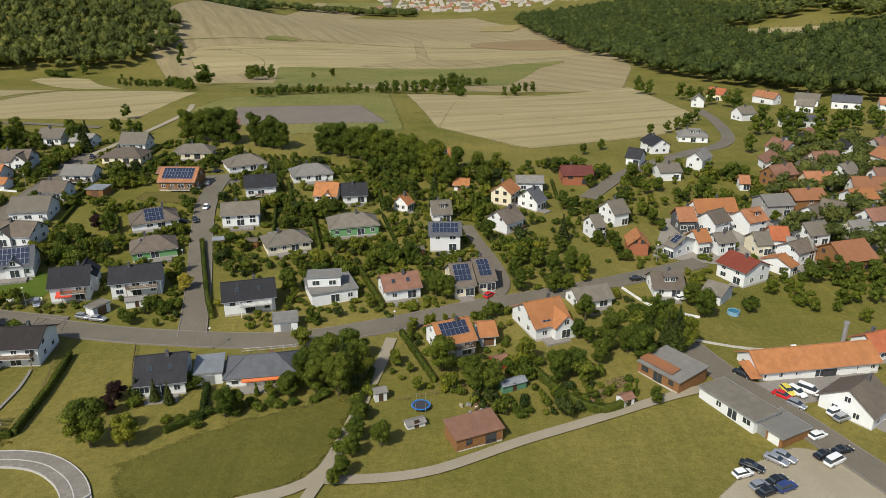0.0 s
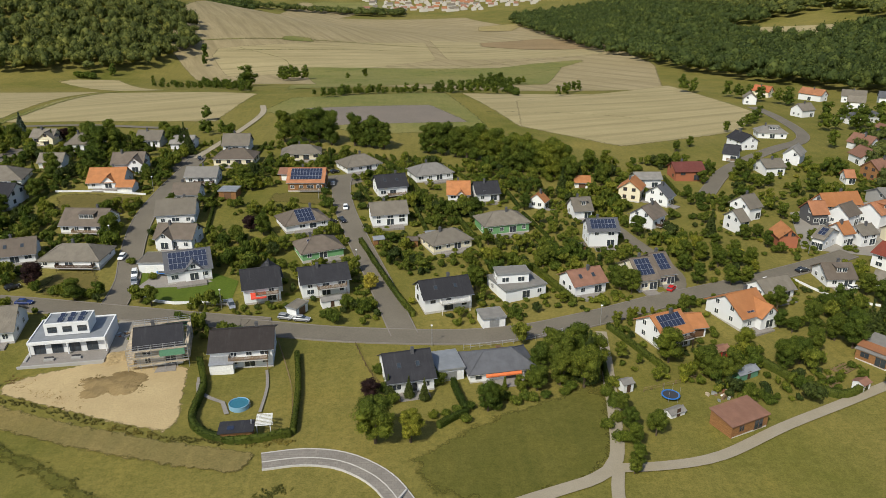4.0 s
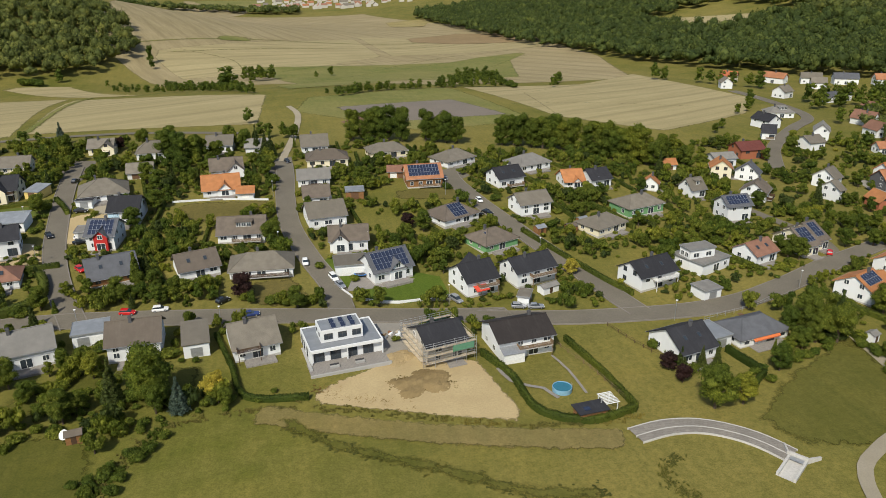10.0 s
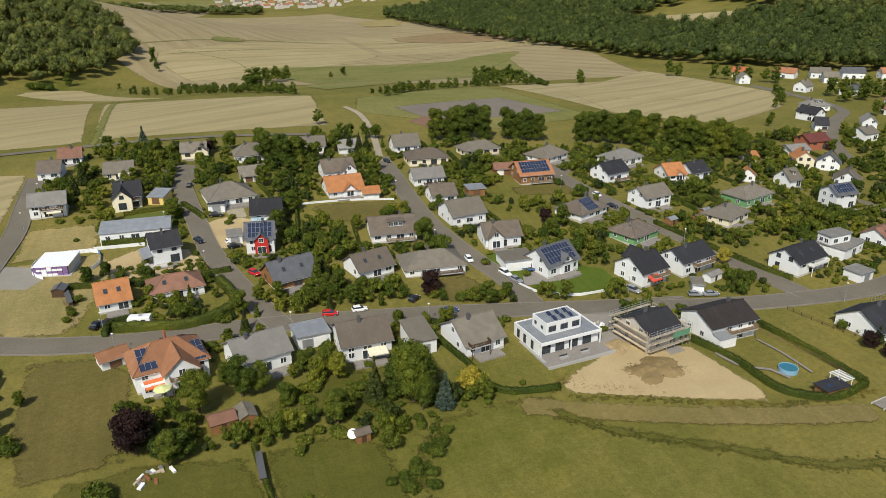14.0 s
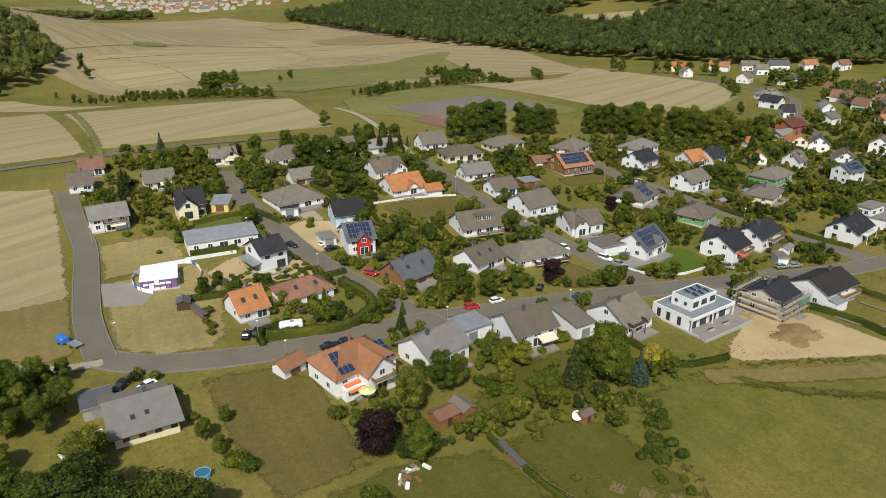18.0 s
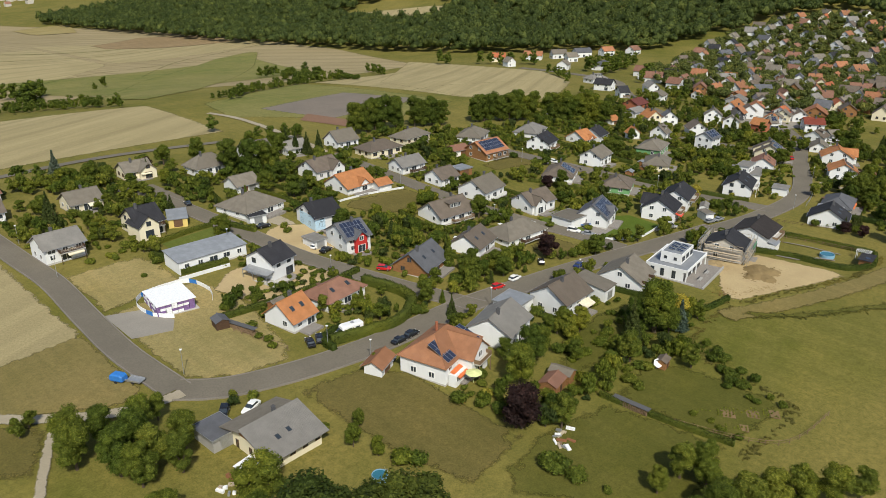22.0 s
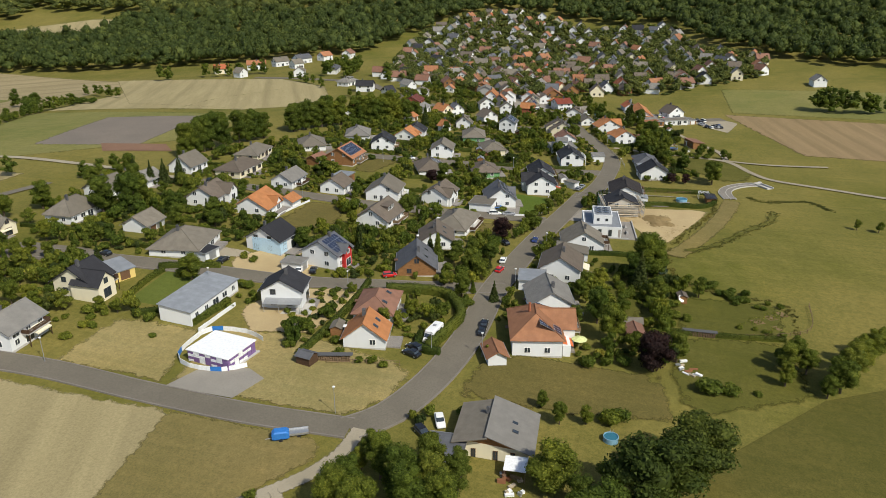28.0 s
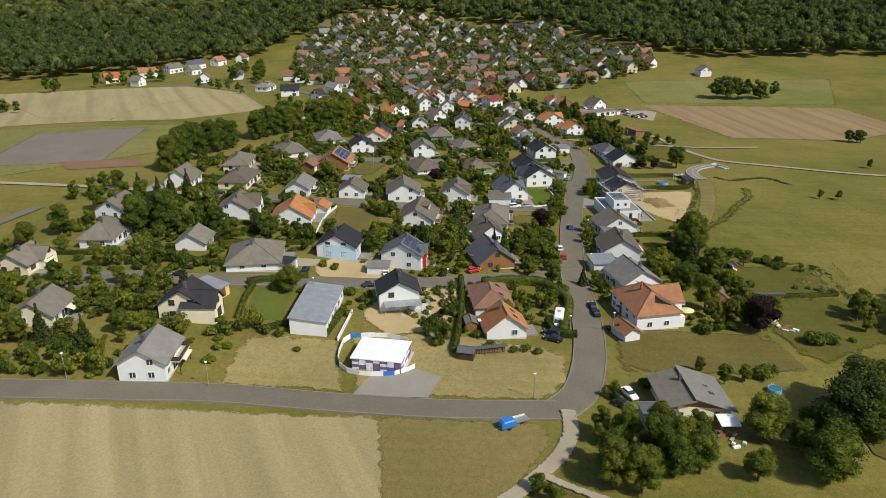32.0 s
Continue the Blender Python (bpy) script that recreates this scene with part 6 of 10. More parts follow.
# ---- cars ----
def loft(sections, steps=8):
    """A closed body through cross-sections (x, half width, bottom, top, rounding)."""
    g = Geo()
    rings = []
    for x, w, z0, z1, r in sections:
        ring = [(x, -w * 0.94, z0), (x, -w, z0 + r), (x, -w, z1 - r), (x, -w + r, z1), (x, w - r, z1), (x, w, z1 - r), (x, w, z0 + r), (x, w * 0.94, z0)]
        i = len(g.v)
        g.v += ring
        rings.append(range(i, i + 8))
    for a, b in zip(rings, rings[1:]):
        for k in range(8):
            g.f.append((a[k], a[(k + 1) % 8], b[(k + 1) % 8], b[k]))
    g.f.append(tuple(rings[0][::-1]))
    g.f.append(tuple(rings[-1]))
    return g


def car_meshes(kind):
    """Body, cabin glass, roof and wheel, with the nose towards +x."""
    L, h, hood, tail = {"hatch": (4.0, 1.48, 1.05, 0.15), "sedan": (4.6, 1.45, 1.35, 0.75), "suv": (4.5, 1.66, 1.2, 0.1), "van": (4.9, 1.95, 0.75, 0.05)}[kind]
    a, b = -L / 2, L / 2
    belt = 0.92 if kind != "van" else 1.05
    body = loft([(a, 0.72, 0.42, belt - 0.12, 0.1), (a + 0.12, 0.83, 0.28, belt, 0.1), (a + L * 0.3, 0.88, 0.22, belt + 0.02, 0.1), (b - hood - 0.1, 0.88, 0.22, belt, 0.1), (b - 0.45, 0.86, 0.26, belt - 0.14, 0.12), (b - 0.08, 0.78, 0.32, belt - 0.28, 0.1), (b, 0.7, 0.4, belt - 0.36, 0.08)]).mesh("body")
    f, r = b - hood, a + tail
    glass = loft([(r, 0.70, belt - 0.06, belt + 0.02, 0.02), (r + 0.32, 0.70, belt - 0.06, h - 0.08, 0.06), (f - 0.85, 0.71, belt - 0.06, h - 0.07, 0.06), (f, 0.74, belt - 0.06, belt + 0.02, 0.02)]).mesh("glass")
    roof = loft([(r + 0.22, 0.66, h - 0.12, h - 0.05, 0.03), (r + 0.5, 0.68, h - 0.11, h, 0.04), (f - 1.0, 0.68, h - 0.11, h, 0.04), (f - 0.72, 0.66, h - 0.14, h - 0.06, 0.03)]).mesh("roof")
    wheel = Geo().tube((0, -0.1, 0), (0, 0.1, 0), 0.32, None, 12).tube((0, -0.115, 0), (0, 0.115, 0), 0.2, None, 10).mesh("wheel")
    lamp = Geo().box(-0.06, 0.06, -0.16, 0.16, -0.07, 0.07).mesh("headlight")
    glass.materials.append(M["glass"])
    wheel.materials.append(M["tyre"])
    wheel.materials.append(M["frame_metal"])
    for p in wheel.polygons:
        p.material_index = int(p.index >= 14)
    lamp.materials.append(M["trim"])
    for m in (body, glass, roof):
        for p in m.polygons:
            p.use_smooth = False
    return body, glass, roof, wheel, lamp, L, belt, h


CARS = {}
CAR_WORDS = {"hatch": "compact hatchback", "sedan": "estate car", "suv": "tall family car", "van": "delivery van"}


def car(kind, paint, x, y, turn):
    if (kind, paint) not in CARS:
        ms = car_meshes(kind)
        for m in (ms[0], ms[2]):
            m.materials.append(M["car_" + paint])
        CARS[kind, paint] = ms
    body, glass, roof, wheel, lamp, L, belt, h = CARS[kind, paint]
    root = thing("car", x, y, turn, "parked %s %s" % (paint, CAR_WORDS[kind]), "car", "parked cars")
    n = Vector((gz(x + 1, y - 0) - gz(x - 1, y), gz(x, y + 1) - gz(x, y - 1), 0)) / 2
    root.location.z += 0.16
    root.scale = (0.93, 0.93, 0.93)
    BLOCKED.append((x, y, 2.6))
    part("body", body, "trim", root)
    part("cabin_glass", glass, "glass", root)
    part("roof", roof, "trim", root)
    for u in (-L * 0.31, L * 0.31):
        for s in (-0.78, 0.78):
            w = part("wheel", wheel, "tyre", root)
            w.location = (u, s, 0.32)
    for s in (-0.55, 0.55):
        q = part("headlight", lamp, "trim", root)
        q.location = (L / 2 - 0.12, s, 0.66)
    return root


# ---- the larger single buildings ----
def box_part(name, mat, root, *b, **k):
    return part(name, Geo().box(*b), mat, root, **k)


def modern_villa():
    root = thing("modern_villa", -133.9, 147.0, 8, "white cubic villa with grey flat roofs and terrace", "house", "houses of the village")
    BLOCKED.append((-133.8, 147, 12))
    box_part("lower_wall", "white_wall", root, -7.6, 8.3, -5.0, 5.2, -2.5, 3.2)
    box_part("basement_wall", "grey_wall", root, -8.2, -7.61, -8.2, 2.0, -3, 0.4)
    box_part("canopy", "white_wall", root, -7.6, 8.3, -6.1, -5.0, 2.9, 3.3)
    deck = box_part("lower_deck", "roof_bluegrey", root, -7.35, 8.05, -5.85, 4.95, 3.2, 3.42)
    for b in ((-7.62, -7.36, -6.12, 5.22), (8.06, 8.32, -6.12, 5.22), (-7.36, 8.06, -6.12, -5.86), (-7.36, 8.06, 4.96, 5.22)):
        box_part("parapet", "white_wall", deck, *b, 3.19, 3.62)
    box_part("upper_wall", "white_wall", root, -4.6, 4.6, -3.2, 2.4, 3.5, 6.1)
    top = box_part("upper_deck", "roof_bluegrey", root, -4.38, 4.38, -2.98, 2.18, 6.0, 6.24)
    for b in ((-4.62, -4.39, -3.22, 2.42), (4.39, 4.62, -3.22, 2.42), (-4.39, 4.39, -3.22, -2.99), (-4.39, 4.39, 2.19, 2.42)):
        box_part("parapet", "white_wall", top, *b, 6.09, 6.42)
    for x in (-3.0, 0.1, 3.2):
        window(root, "wide", "dark_trim", x, -3.23, 4.2)
    for x in (-5.6, -2.0, 1.6, 5.2):
        window(root, "patio", "dark_trim", x, -5.03, 0.2)
    for y in (-2.6, 0.5, 3.2):
        window(root, "tall", "dark_trim", -7.63, y, 0.7, -90)
    for y in (-1.6, 1.0):
        window(root, "small", "dark_trim", -4.63, y, 4.5, -90)
    for x in (-1.5, 0.6, 2.7):
        for y in (-1.6, 0.6):
            ob = part("solar_panel", PANEL_MESH, "panel", root)
            ob.matrix_basis = pose(x, y, 6.42, 12, 0, 0)
    t = box_part("terrace", "paving", root, -8.4, 8.6, -10.5, -5.02, -3, 0.1)
    box_part("terrace_wall", "grey_wall", t, -8.6, 8.8, -10.9, -10.5, -3, 0.5)
    for x in (-7.4, 0.4, 8.2):
        box_part("post", "white_wall", root, x - 0.12, x + 0.12, -6.0, -5.76, 0.1, 3.2)
    for x in (-3, 2.5):
        s = box_part("garden_sofa", "grey_wall", t, x - 1.0, x + 1.0, -8.6, -7.8, 0.1, 0.5)
        box_part("cushion", "dark_trim", s, x - 0.95, x + 0.95, -7.95, -7.8, 0.5, 0.85)


def solar_villa():
    root = house("h", -216.6, 154.6, 14, 15.0, 11.4, 4.2, 7.8, "terracotta", "white", "nochim", label="large white house with orange hipped roof and many solar panels")
    W, He, H = 11.4, 4.05, 7.8
    cross_gable(root, 1.2, 10.6, 4.4, H - 0.3, 6.6, 3.0, "white_wall", "roof_terracotta", "trim")
    solar(root, 3 * 1.08 + 0.5, W, He, H - 0.6, 1.0, -1, -4.2)
    solar(root, 2 * 1.08 + 0.5, W, He, H - 1.6, 1.0, -1, 5.6)
    tilt = math.atan(0.9)
    for s in (-1, 1):
        for r in range(2):
            for c in range(3):
                d = 0.95 + r * 1.78
                ob = part("solar_panel", PANEL_MESH, "panel", root)
                ob.matrix_basis = Matrix.Translation((1.2 + s * d * math.cos(tilt), -3.9 - c * 1.1, 6.95 - d * math.sin(tilt) + 0.14)) @ Matrix.Rotation(s * tilt, 4, "Y") @ Matrix.Rotation(math.pi / 2, 4, "Z")
    balcony(root, 1.2, -8.3, 3.0, 5.0, 1.3, "wood")
    awning(root, -3.4, -5.45, 2.6, 4.6, 2.2, "orange_cloth")
    part("bay", Geo().box(-6.2, -1.0, -7.0, -5.4, -1.5, 2.3), "white_wall", root)
    for u in (-5.2, -3.6, -2.0):
        window(root, "std", "trim", u, -7.03, 0.8)
    part("parasol", Geo().tube((-3.0, -9.2, 0), (-3.0, -9.2, 2.4), 0.05).tube((-3.0, -9.2, 2.2), (-3.0, -9.2, 2.75), 1.7, 0.08, 8), "yellow_paint", root, "pale yellow garden parasol")
    part("flue", Geo().tube((0.4, 1.2, 6.5), (0.4, 1.2, 9.0), 0.28, None, 8), "brick_wall", root)
    house("g", -227.6, 161.0, 24.0, 6.5, 4.5, 2.3, 3.4, "terracotta", "white", label="low white garage with an orange tile roof")


def old_farmhouse():
    root = thing("farmhouse", -255.8, 155.4, 4, "old farmhouse with a mossy grey corrugated roof", "house", "houses of the village")
    BLOCKED.append((-256, 155, 9.5))
    root.scale = (0.86, 0.80, 0.86)
    w = Geo()
    w.hexa([(-6, -8, -2), (6, -8, -2), (6, 6, -2), (-6, 6, -2), (-6, -8, 2.9), (6, -8, 2.9), (6, 6, 4.2), (-6, 6, 4.2)])
    part("wall", w, "cream_wall", root)
    part("roof_slope", Geo().slab((-7, -9.4, 2.7), (7, -9.4, 2.7), (7, 0.6, 6.0), (-7, 0.6, 6.0), 0.18), "roof_grey", root)
    part("roof_slope", Geo().slab((6.4, 7.4, 3.9), (-7.2, 7.4, 3.9), (-7.2, 0.2, 5.6), (6.4, 0.2, 5.6), 0.18), "roof_greybrown", root)
    part("gable_board", Geo().face((-6.01, -8, 2.8), (-6.01, 0.5, 5.6), (-6.01, 6, 4.0)), "wood_wall", root, "brown timber gable")
    for x in (-4, -1, 2, 5):
        window(root, "std", "brown_trim", x, -8.03, 0.9)
    for y in (-5, -1.5, 3):
        window(root, "tall", "brown_trim", -6.03, y, 0.2, -90)
    for x, y in ((-2, -5), (0.8, -4.6)):
        ob = part("skylight", SKYLIGHT, "trim", root)
        ob.matrix_basis = pose(x, y, 4.2, 18.3, 0, 0)
        part("skylight_pane", SKYPANE, "glass", ob)
    part("chimney", CHIMNEY, "brick_wall", root).location = (1.5, 1.2, 5.6)
    sh = part("lean_to", Geo().slab((-11.4, -8.2, 2.5), (-7.6, -8.2, 2.9), (-7.6, -3.8, 2.9), (-11.4, -3.8, 2.5), 0.1), "white_cloth", root, "white sheet canopy")
    for x, y in ((-11.2, -8.0), (-11.2, -4.0), (-7.8, -8.0), (-7.8, -4.0)):
        box_part("post", "wood", sh, x - 0.06, x + 0.06, y - 0.06, y + 0.06, -1, 2.3)
    house("f", -262.5, 161.6, 4, 5.6, 6.4, 2.5, 2.5, "slate", "grey", label="low flat-roofed grey garage beside the farmhouse")


def shell_house():
    """A single storey of new masonry under white sheeting, inside a site fence."""
    root = thing("building_shell", -245.3, 212.8, -8, "new masonry storey covered with white sheeting", "building site")
    BLOCKED.append((-243, 214, 11))
    box_part("base_slab", "concrete", root, -4.6, 4.8, -5.6, 5.6, -1.5, 0.15)
    rnd = random.Random(4)
    for k in range(7):
        for z in range(4):
            box_part("block_pallet", "purple_wrap" if rnd.random() < 0.45 + 0.25 * (z % 2) else "white_cloth", root, -4.2, -3.6, -5.0 + k * 1.42, -3.72 + k * 1.42, 0.15 + z * 0.6, 0.7 + z * 0.6)
    for k in range(6):
        for z in range(4):
            box_part("block_pallet", "purple_wrap" if rnd.random() < 0.45 + 0.25 * (z % 2) else "white_cloth", root, -3.5 + k * 1.28, -2.35 + k * 1.28, -5.1, -4.5, 0.15 + z * 0.6, 0.7 + z * 0.6)
    box_part("inner_wall", "plaster_wall", root, -3.55, 4.3, -4.45, 5.1, 0.15, 2.55)
    box_part("sheeting", "white_cloth", root, -4.3, 4.5, -5.2, 5.2, 2.56, 2.72)
    ring = smooth_line(((-247.6, 205.9), (-250.7, 209.6), (-251.2, 216.4), (-248.2, 220.8), (-241.0, 221.8), (-236.4, 220.6), (-235.2, 213.0), (-237.2, 208.2)), 2.2)
    f = thing("site_fence", -243, 214, 0, "ring of white and blue site fence panels", "fence", z=0.0)
    for i, (p, q) in enumerate(zip(ring, ring[1:])):
        z = gz(p.x, p.y)
        a, b = p - Vector((-243, 214, 0)), q - Vector((-243, 214, 0))
        part("fence_panel", Geo().slab((a.x, a.y, z), (b.x, b.y, z), (b.x, b.y, z + 1.15), (a.x, a.y, z + 1.15), 0.06), "blue" if i % 5 == 2 else "white_cloth", f)


def workshop_row():
    root = house("g", 78.7, 140.0, 9.7, 29.0, 9.6, 2.6, 5.2, "orange", "white", "nochim", label="long white workshop with an orange tile roof")
    for k, x in enumerate((-11, -7.2, -2.6, 2.4, 6.2, 10.5)):
        g = Geo().box(-1.5, 1.5, -0.06, 0.02, 0, 2.3)
        ob = part("workshop_door", g, "dark_trim" if k == 3 else "trim", root)
        ob.location = (x, -4.5, 0)
    part("porch_roof", Geo().slab((-16.6, -5.6, 1.9), (-14.0, -5.6, 1.9), (-14.0, 0.0, 3.0), (-16.6, 0.0, 3.0), 0.15), "roof_orange", root)
    house("g", 98.0, 147.5, 20.0, 9.0, 8.0, 2.8, 5.2, "redorange", "white", label="white annex with a red-orange roof")
    s = thing("exhaust_pipe", 89.5, 146.5, 0, "upright steel chimney pipe behind the workshop", "chimney")
    part("pipe", Geo().tube((0, 0, -1), (0, 0, 7.5), 0.5, None, 12), "galvanised", s)
    part("cap", Geo().tube((0, 0, 7.5), (0, 0, 8.0), 0.62, None, 12), "galvanised", s)
    house("f", 57.0, 122.4, -62.0, 14.0, 7.2, 2.8, 2.8, "greybrown", "white", label="long low barn with a mossy flat roof")
    house("f", 62.5, 115.2, -62.0, 7.0, 8.0, 2.3, 2.3, "grey", "wood", label="small lean-to shed with a grey sheet roof")
    house("m", 4.9, 113.5, 24.0, 10.0, 6.0, 2.6, 3.4, "redbrown", "wood", label="long brown timber barn in a garden")


modern_villa()
solar_villa()
old_farmhouse()
shell_house()
workshop_row()
house("f", -38.5, 155.2, 12.0, 6.0, 5.6, 2.8, 2.8, "grey", "white", label="white double garage with a flat roof")
house("f", -85.9, 161.2, 62.0, 5.2, 3.4, 2.6, 2.6, "greybrown", "white", label="small white garage beside the street")
house("f", -50.2, 134.2, 12.0, 6.0, 8.0, 2.9, 2.9, "bluegrey", "white", label="flat-roofed link building between two houses")


# ---- the village up the valley ----
def inside(poly, x, y):
    c = False
    for (x0, y0), (x1, y1) in zip(poly, poly[1:] + poly[:1]):
        if (y0 > y) != (y1 > y) and x < (x1 - x0) * (y - y0) / (y1 - y0) + x0:
            c = not c
    return c


VILLAGE = [(104, 214), (128, 204), (140, 178), (146, 130), (165, 108), (205, 62), (268, 50), (325, 105), (418, 122), (440, 205), (496, 285), (478, 345), (400, 368), (312, 362), (230, 345), (165, 335), (135, 300), (120, 262)]
rnd = random.Random(77)
OLD = ("terracotta", "orangebrown", "redorange", "redbrown", "brown", "brown", "redbrown", "greybrown", "slate", "terracotta", "grey", "brown")
NEWER = ("greybrown", "brown", "slate", "greybrown", "black", "grey", "redbrown", "orangebrown")
made = []
for k in range(9000):
    x, y = rnd.uniform(70, 500), rnd.uniform(50, 370)
    if not inside(VILLAGE, x, y):
        continue
    old = (x - 165) ** 2 / 95 ** 2 + (y - 205) ** 2 / 75 ** 2 < 1
    need = 12.5 if old else 16.5
    if any((x - u) ** 2 + (y - v) ** 2 < need ** 2 for u, v in made) or any((x - u) ** 2 + (y - v) ** 2 < (r + 5.5) ** 2 for u, v, r in BLOCKED if u > 60):
        continue
    made.append((x, y))
    if len(made) >= 215:
        break
for x, y in made:
    old = (x - 165) ** 2 / 95 ** 2 + (y - 205) ** 2 / 75 ** 2 < 1
    turn = rnd.gauss(12 if x < 260 else -8, 12) + (90 if rnd.random() < (0.45 if old else 0.22) else 0)
    L, W = rnd.uniform(8.5, 13) if old else rnd.uniform(9, 12), rnd.uniform(7.6, 9.8)
    He = rnd.uniform(3.2, 4.9)
    roof = rnd.choice(OLD if old or rnd.random() < 0.12 else NEWER)
    wall = rnd.choice(("white", "white", "white", "cream", "grey", "wood" if old else "white", "cream" if old else "white"))
    house("g", round(x, 1), round(y, 1), turn, L, W, He, He + W * rnd.uniform(0.33, 0.45), roof, wall, "", False)
for x, y, turn, L, W, roof, wall in ((193, 116, 8, 18, 11, "redbrown", "white"), (305.5, 255, 20, 8, 8, "redbrown", "yellow"), (247, 86, 30, 16, 9, "slate", "white"), (182, 30, 10, 10, 9, "grey", "white"),
                                     (196, 452, -60, 16, 8, "orangebrown", "white"), (215, 440, -30, 14, 8, "greybrown", "white"), (232, 428, -25, 16, 9, "slate", "white"), (250, 415, -20, 12, 9, "orangebrown", "white"),
                                     (172, 470, -50, 12, 8, "redorange", "cream"), (205, 420, -30, 10, 9, "greybrown", "white"), (268, 400, 0, 12, 9, "redbrown", "white"), (150, 440, 70, 9, 8, "greybrown", "white"), (160, 395, 20, 10, 9, "greybrown", "white")):
    house("g", x, y, turn, L, W, 4.2, 7.2, roof, wall, "", False)


def clear(x, y, room=0.0):
    return all((x - u) ** 2 + (y - v) ** 2 > (r + room) ** 2 for u, v, r in BLOCKED)


VB = np.array([b for b in BLOCKED if b[0] > 55])


def village_green(x, y):
    ok = np.array([inside(VILLAGE, a + dx, b + dy) for a, b in zip(x, y) for dx, dy in ((0, 0),)])
    d = ((x[:, None] - VB[None, :, 0]) ** 2 + (y[:, None] - VB[None, :, 1]) ** 2 > (VB[None, :, 2] * 0.58) ** 2).all(1)
    return ok & d


wood("garden_trees", "leafy garden trees between the village houses", 900, 41, band(70, 500, 50, 370, village_green), 4.5, 9.5, step=6.6, leaf=0.085, count_leaf=30, spread=1.0)
wood("garden_shrubs", "shrubs between the village houses", 900, 42, band(70, 500, 50, 370, village_green), 1.2, 3, step=6.4, leaf=0.11, count_leaf=16, spread=0.8)


def hill_houses():
    """The next village, far down the valley."""
    r = random.Random(9)
    walls, roofs = Geo(), {k: Geo() for k in ("orangebrown", "greybrown", "redbrown")}
    for k in range(230):
        x, y = r.uniform(-190, 330), r.uniform(1780, 2250)
        w, l, h, z, s = 11, r.uniform(11, 17), r.uniform(4, 6.5), gz(x, y), r.random() < 0.5
        lx, ly = (l / 2, w / 2) if s else (w / 2, l / 2)
        walls.box(x - lx, x + lx, y - ly, y + ly, z - 2, z + h)
        g = roofs[r.choice(list(roofs))]
        t = z + h + 4.5
        if s:
            g.face((x - lx, y - ly - 0.5, z + h), (x + lx, y - ly - 0.5, z + h), (x + lx, y, t), (x - lx, y, t)).face((x + lx, y + ly, z + h), (x - lx, y + ly, z + h), (x - lx, y, t), (x + lx, y, t))
            walls.face((x - lx, y - ly, z + h), (x - lx, y, t - 0.1), (x - lx, y + ly, z + h))
        else:
            g.face((x - lx, y + ly, z + h), (x - lx, y - ly, z + h), (x, y - ly, t), (x, y + ly, t)).face((x + lx, y - ly, z + h), (x + lx, y + ly, z + h), (x, y + ly, t), (x, y - ly, t))
            walls.face((x - lx, y - ly, z + h), (x + lx, y - ly, z + h), (x, y - ly, t - 0.1))
    # white walls given the duller masonry colour to stand in for distance haze
    top = tagged(part("distant_houses", walls, "plaster_wall"), "white houses of a distant village", "village", kind="stuff")
    for k, g in roofs.items():
        part("roofs", g, "roof_" + k, top, kind="stuff")


hill_houses()

# ---- trees ----
plant("oak", -210.8, 138.8, 9.5, 0.95)
plant("oak", -202.8, 142.3, 9, 0.95)
plant("oak", -205.6, 147, 5, 1)
plant("purple", -221.4, 129.7, 8.5, 1.0)
plant("ash", -216, 125, 7, 1.1)
plant("small", -217.8, 127.2, 4, 1)
plant("palebush", -205, 130, 1.8, 1)
plant("bush", -202, 129, 1.6, 1)
plant("palebush", -200.4, 133, 1.8, 1)
plant("bush", -224, 142.5, 2.5, 1)
plant("palebush", -222, 139, 2, 1)
plant("bush", -220.7, 135.2, 2.2, 1)
plant("small", -227.4, 162.3, 3, 0.9)
plant("palebush", -214, 146, 1.8, 1)
plant("palebush", -216.5, 143.5, 1.5, 1)
plant("drybush", -218.5, 140.5, 1.6, 1)
plant("palebush", -212, 133, 1.6, 1)
plant("bush", -226.2, 118.9, 2.8, 1.3)
plant("bush", -225.8, 115, 2.2, 1.2)
plant("palebush", -224.5, 110, 1.2, 1)
plant("ash", -219, 104.5, 5.5, 1)
plant("ash", -213, 103.8, 7, 1.15)
plant("ash", -209.3, 101.5, 7, 1.15)
plant("ash", -212.4, 99.6, 6, 1.2)
plant("oak", -218, 94.4, 8, 1.15)
plant("ash", -214.3, 92.4, 8.5, 1.2)
plant("ash", -210, 90.2, 8, 1.2)
plant("ash", -205.5, 88, 7.5, 1.2)
plant("oak", -200.6, 84.6, 7, 1.2)
plant("ash", -196.5, 81.4, 6, 1.2)
plant("oak", -221, 97.2, 5, 1)
plant("deep", -266.2, 129.6, 12.5, 1.45)
plant("deep", -254.0, 122.6, 12.0, 1.5)
plant("deep", -259.0, 125.2, 11.0, 1.4)
plant("oak", -262.6, 135.4, 5.5, 1.4)
plant("bush", -53.7, 117.2, 1.5)
plant("bush", -51.2, 117.8, 1.5)
plant("bush", -48.8, 119.1, 1.6)
plant("spruce", -62.4, 125.7, 4.5, 1.3)
plant("purple", -66.0, 124.5, 4.0, 1.1)
plant("oak", -272.0, 136.0, 8.0, 1.5)
plant("oak", -276.8, 138.4, 9.0, 1.3)
plant("oak", -277.4, 149.6, 5.5, 1.3)
plant("oak", -265.0, 144.2, 8.0, 1.45)
plant("oak", -268.4, 139.6, 6.0, 1.1)
plant("oak", -170.2, 129.0, 7.5, 0.95)
plant("ash", -183.8, 143.4, 6.5, 1.1)
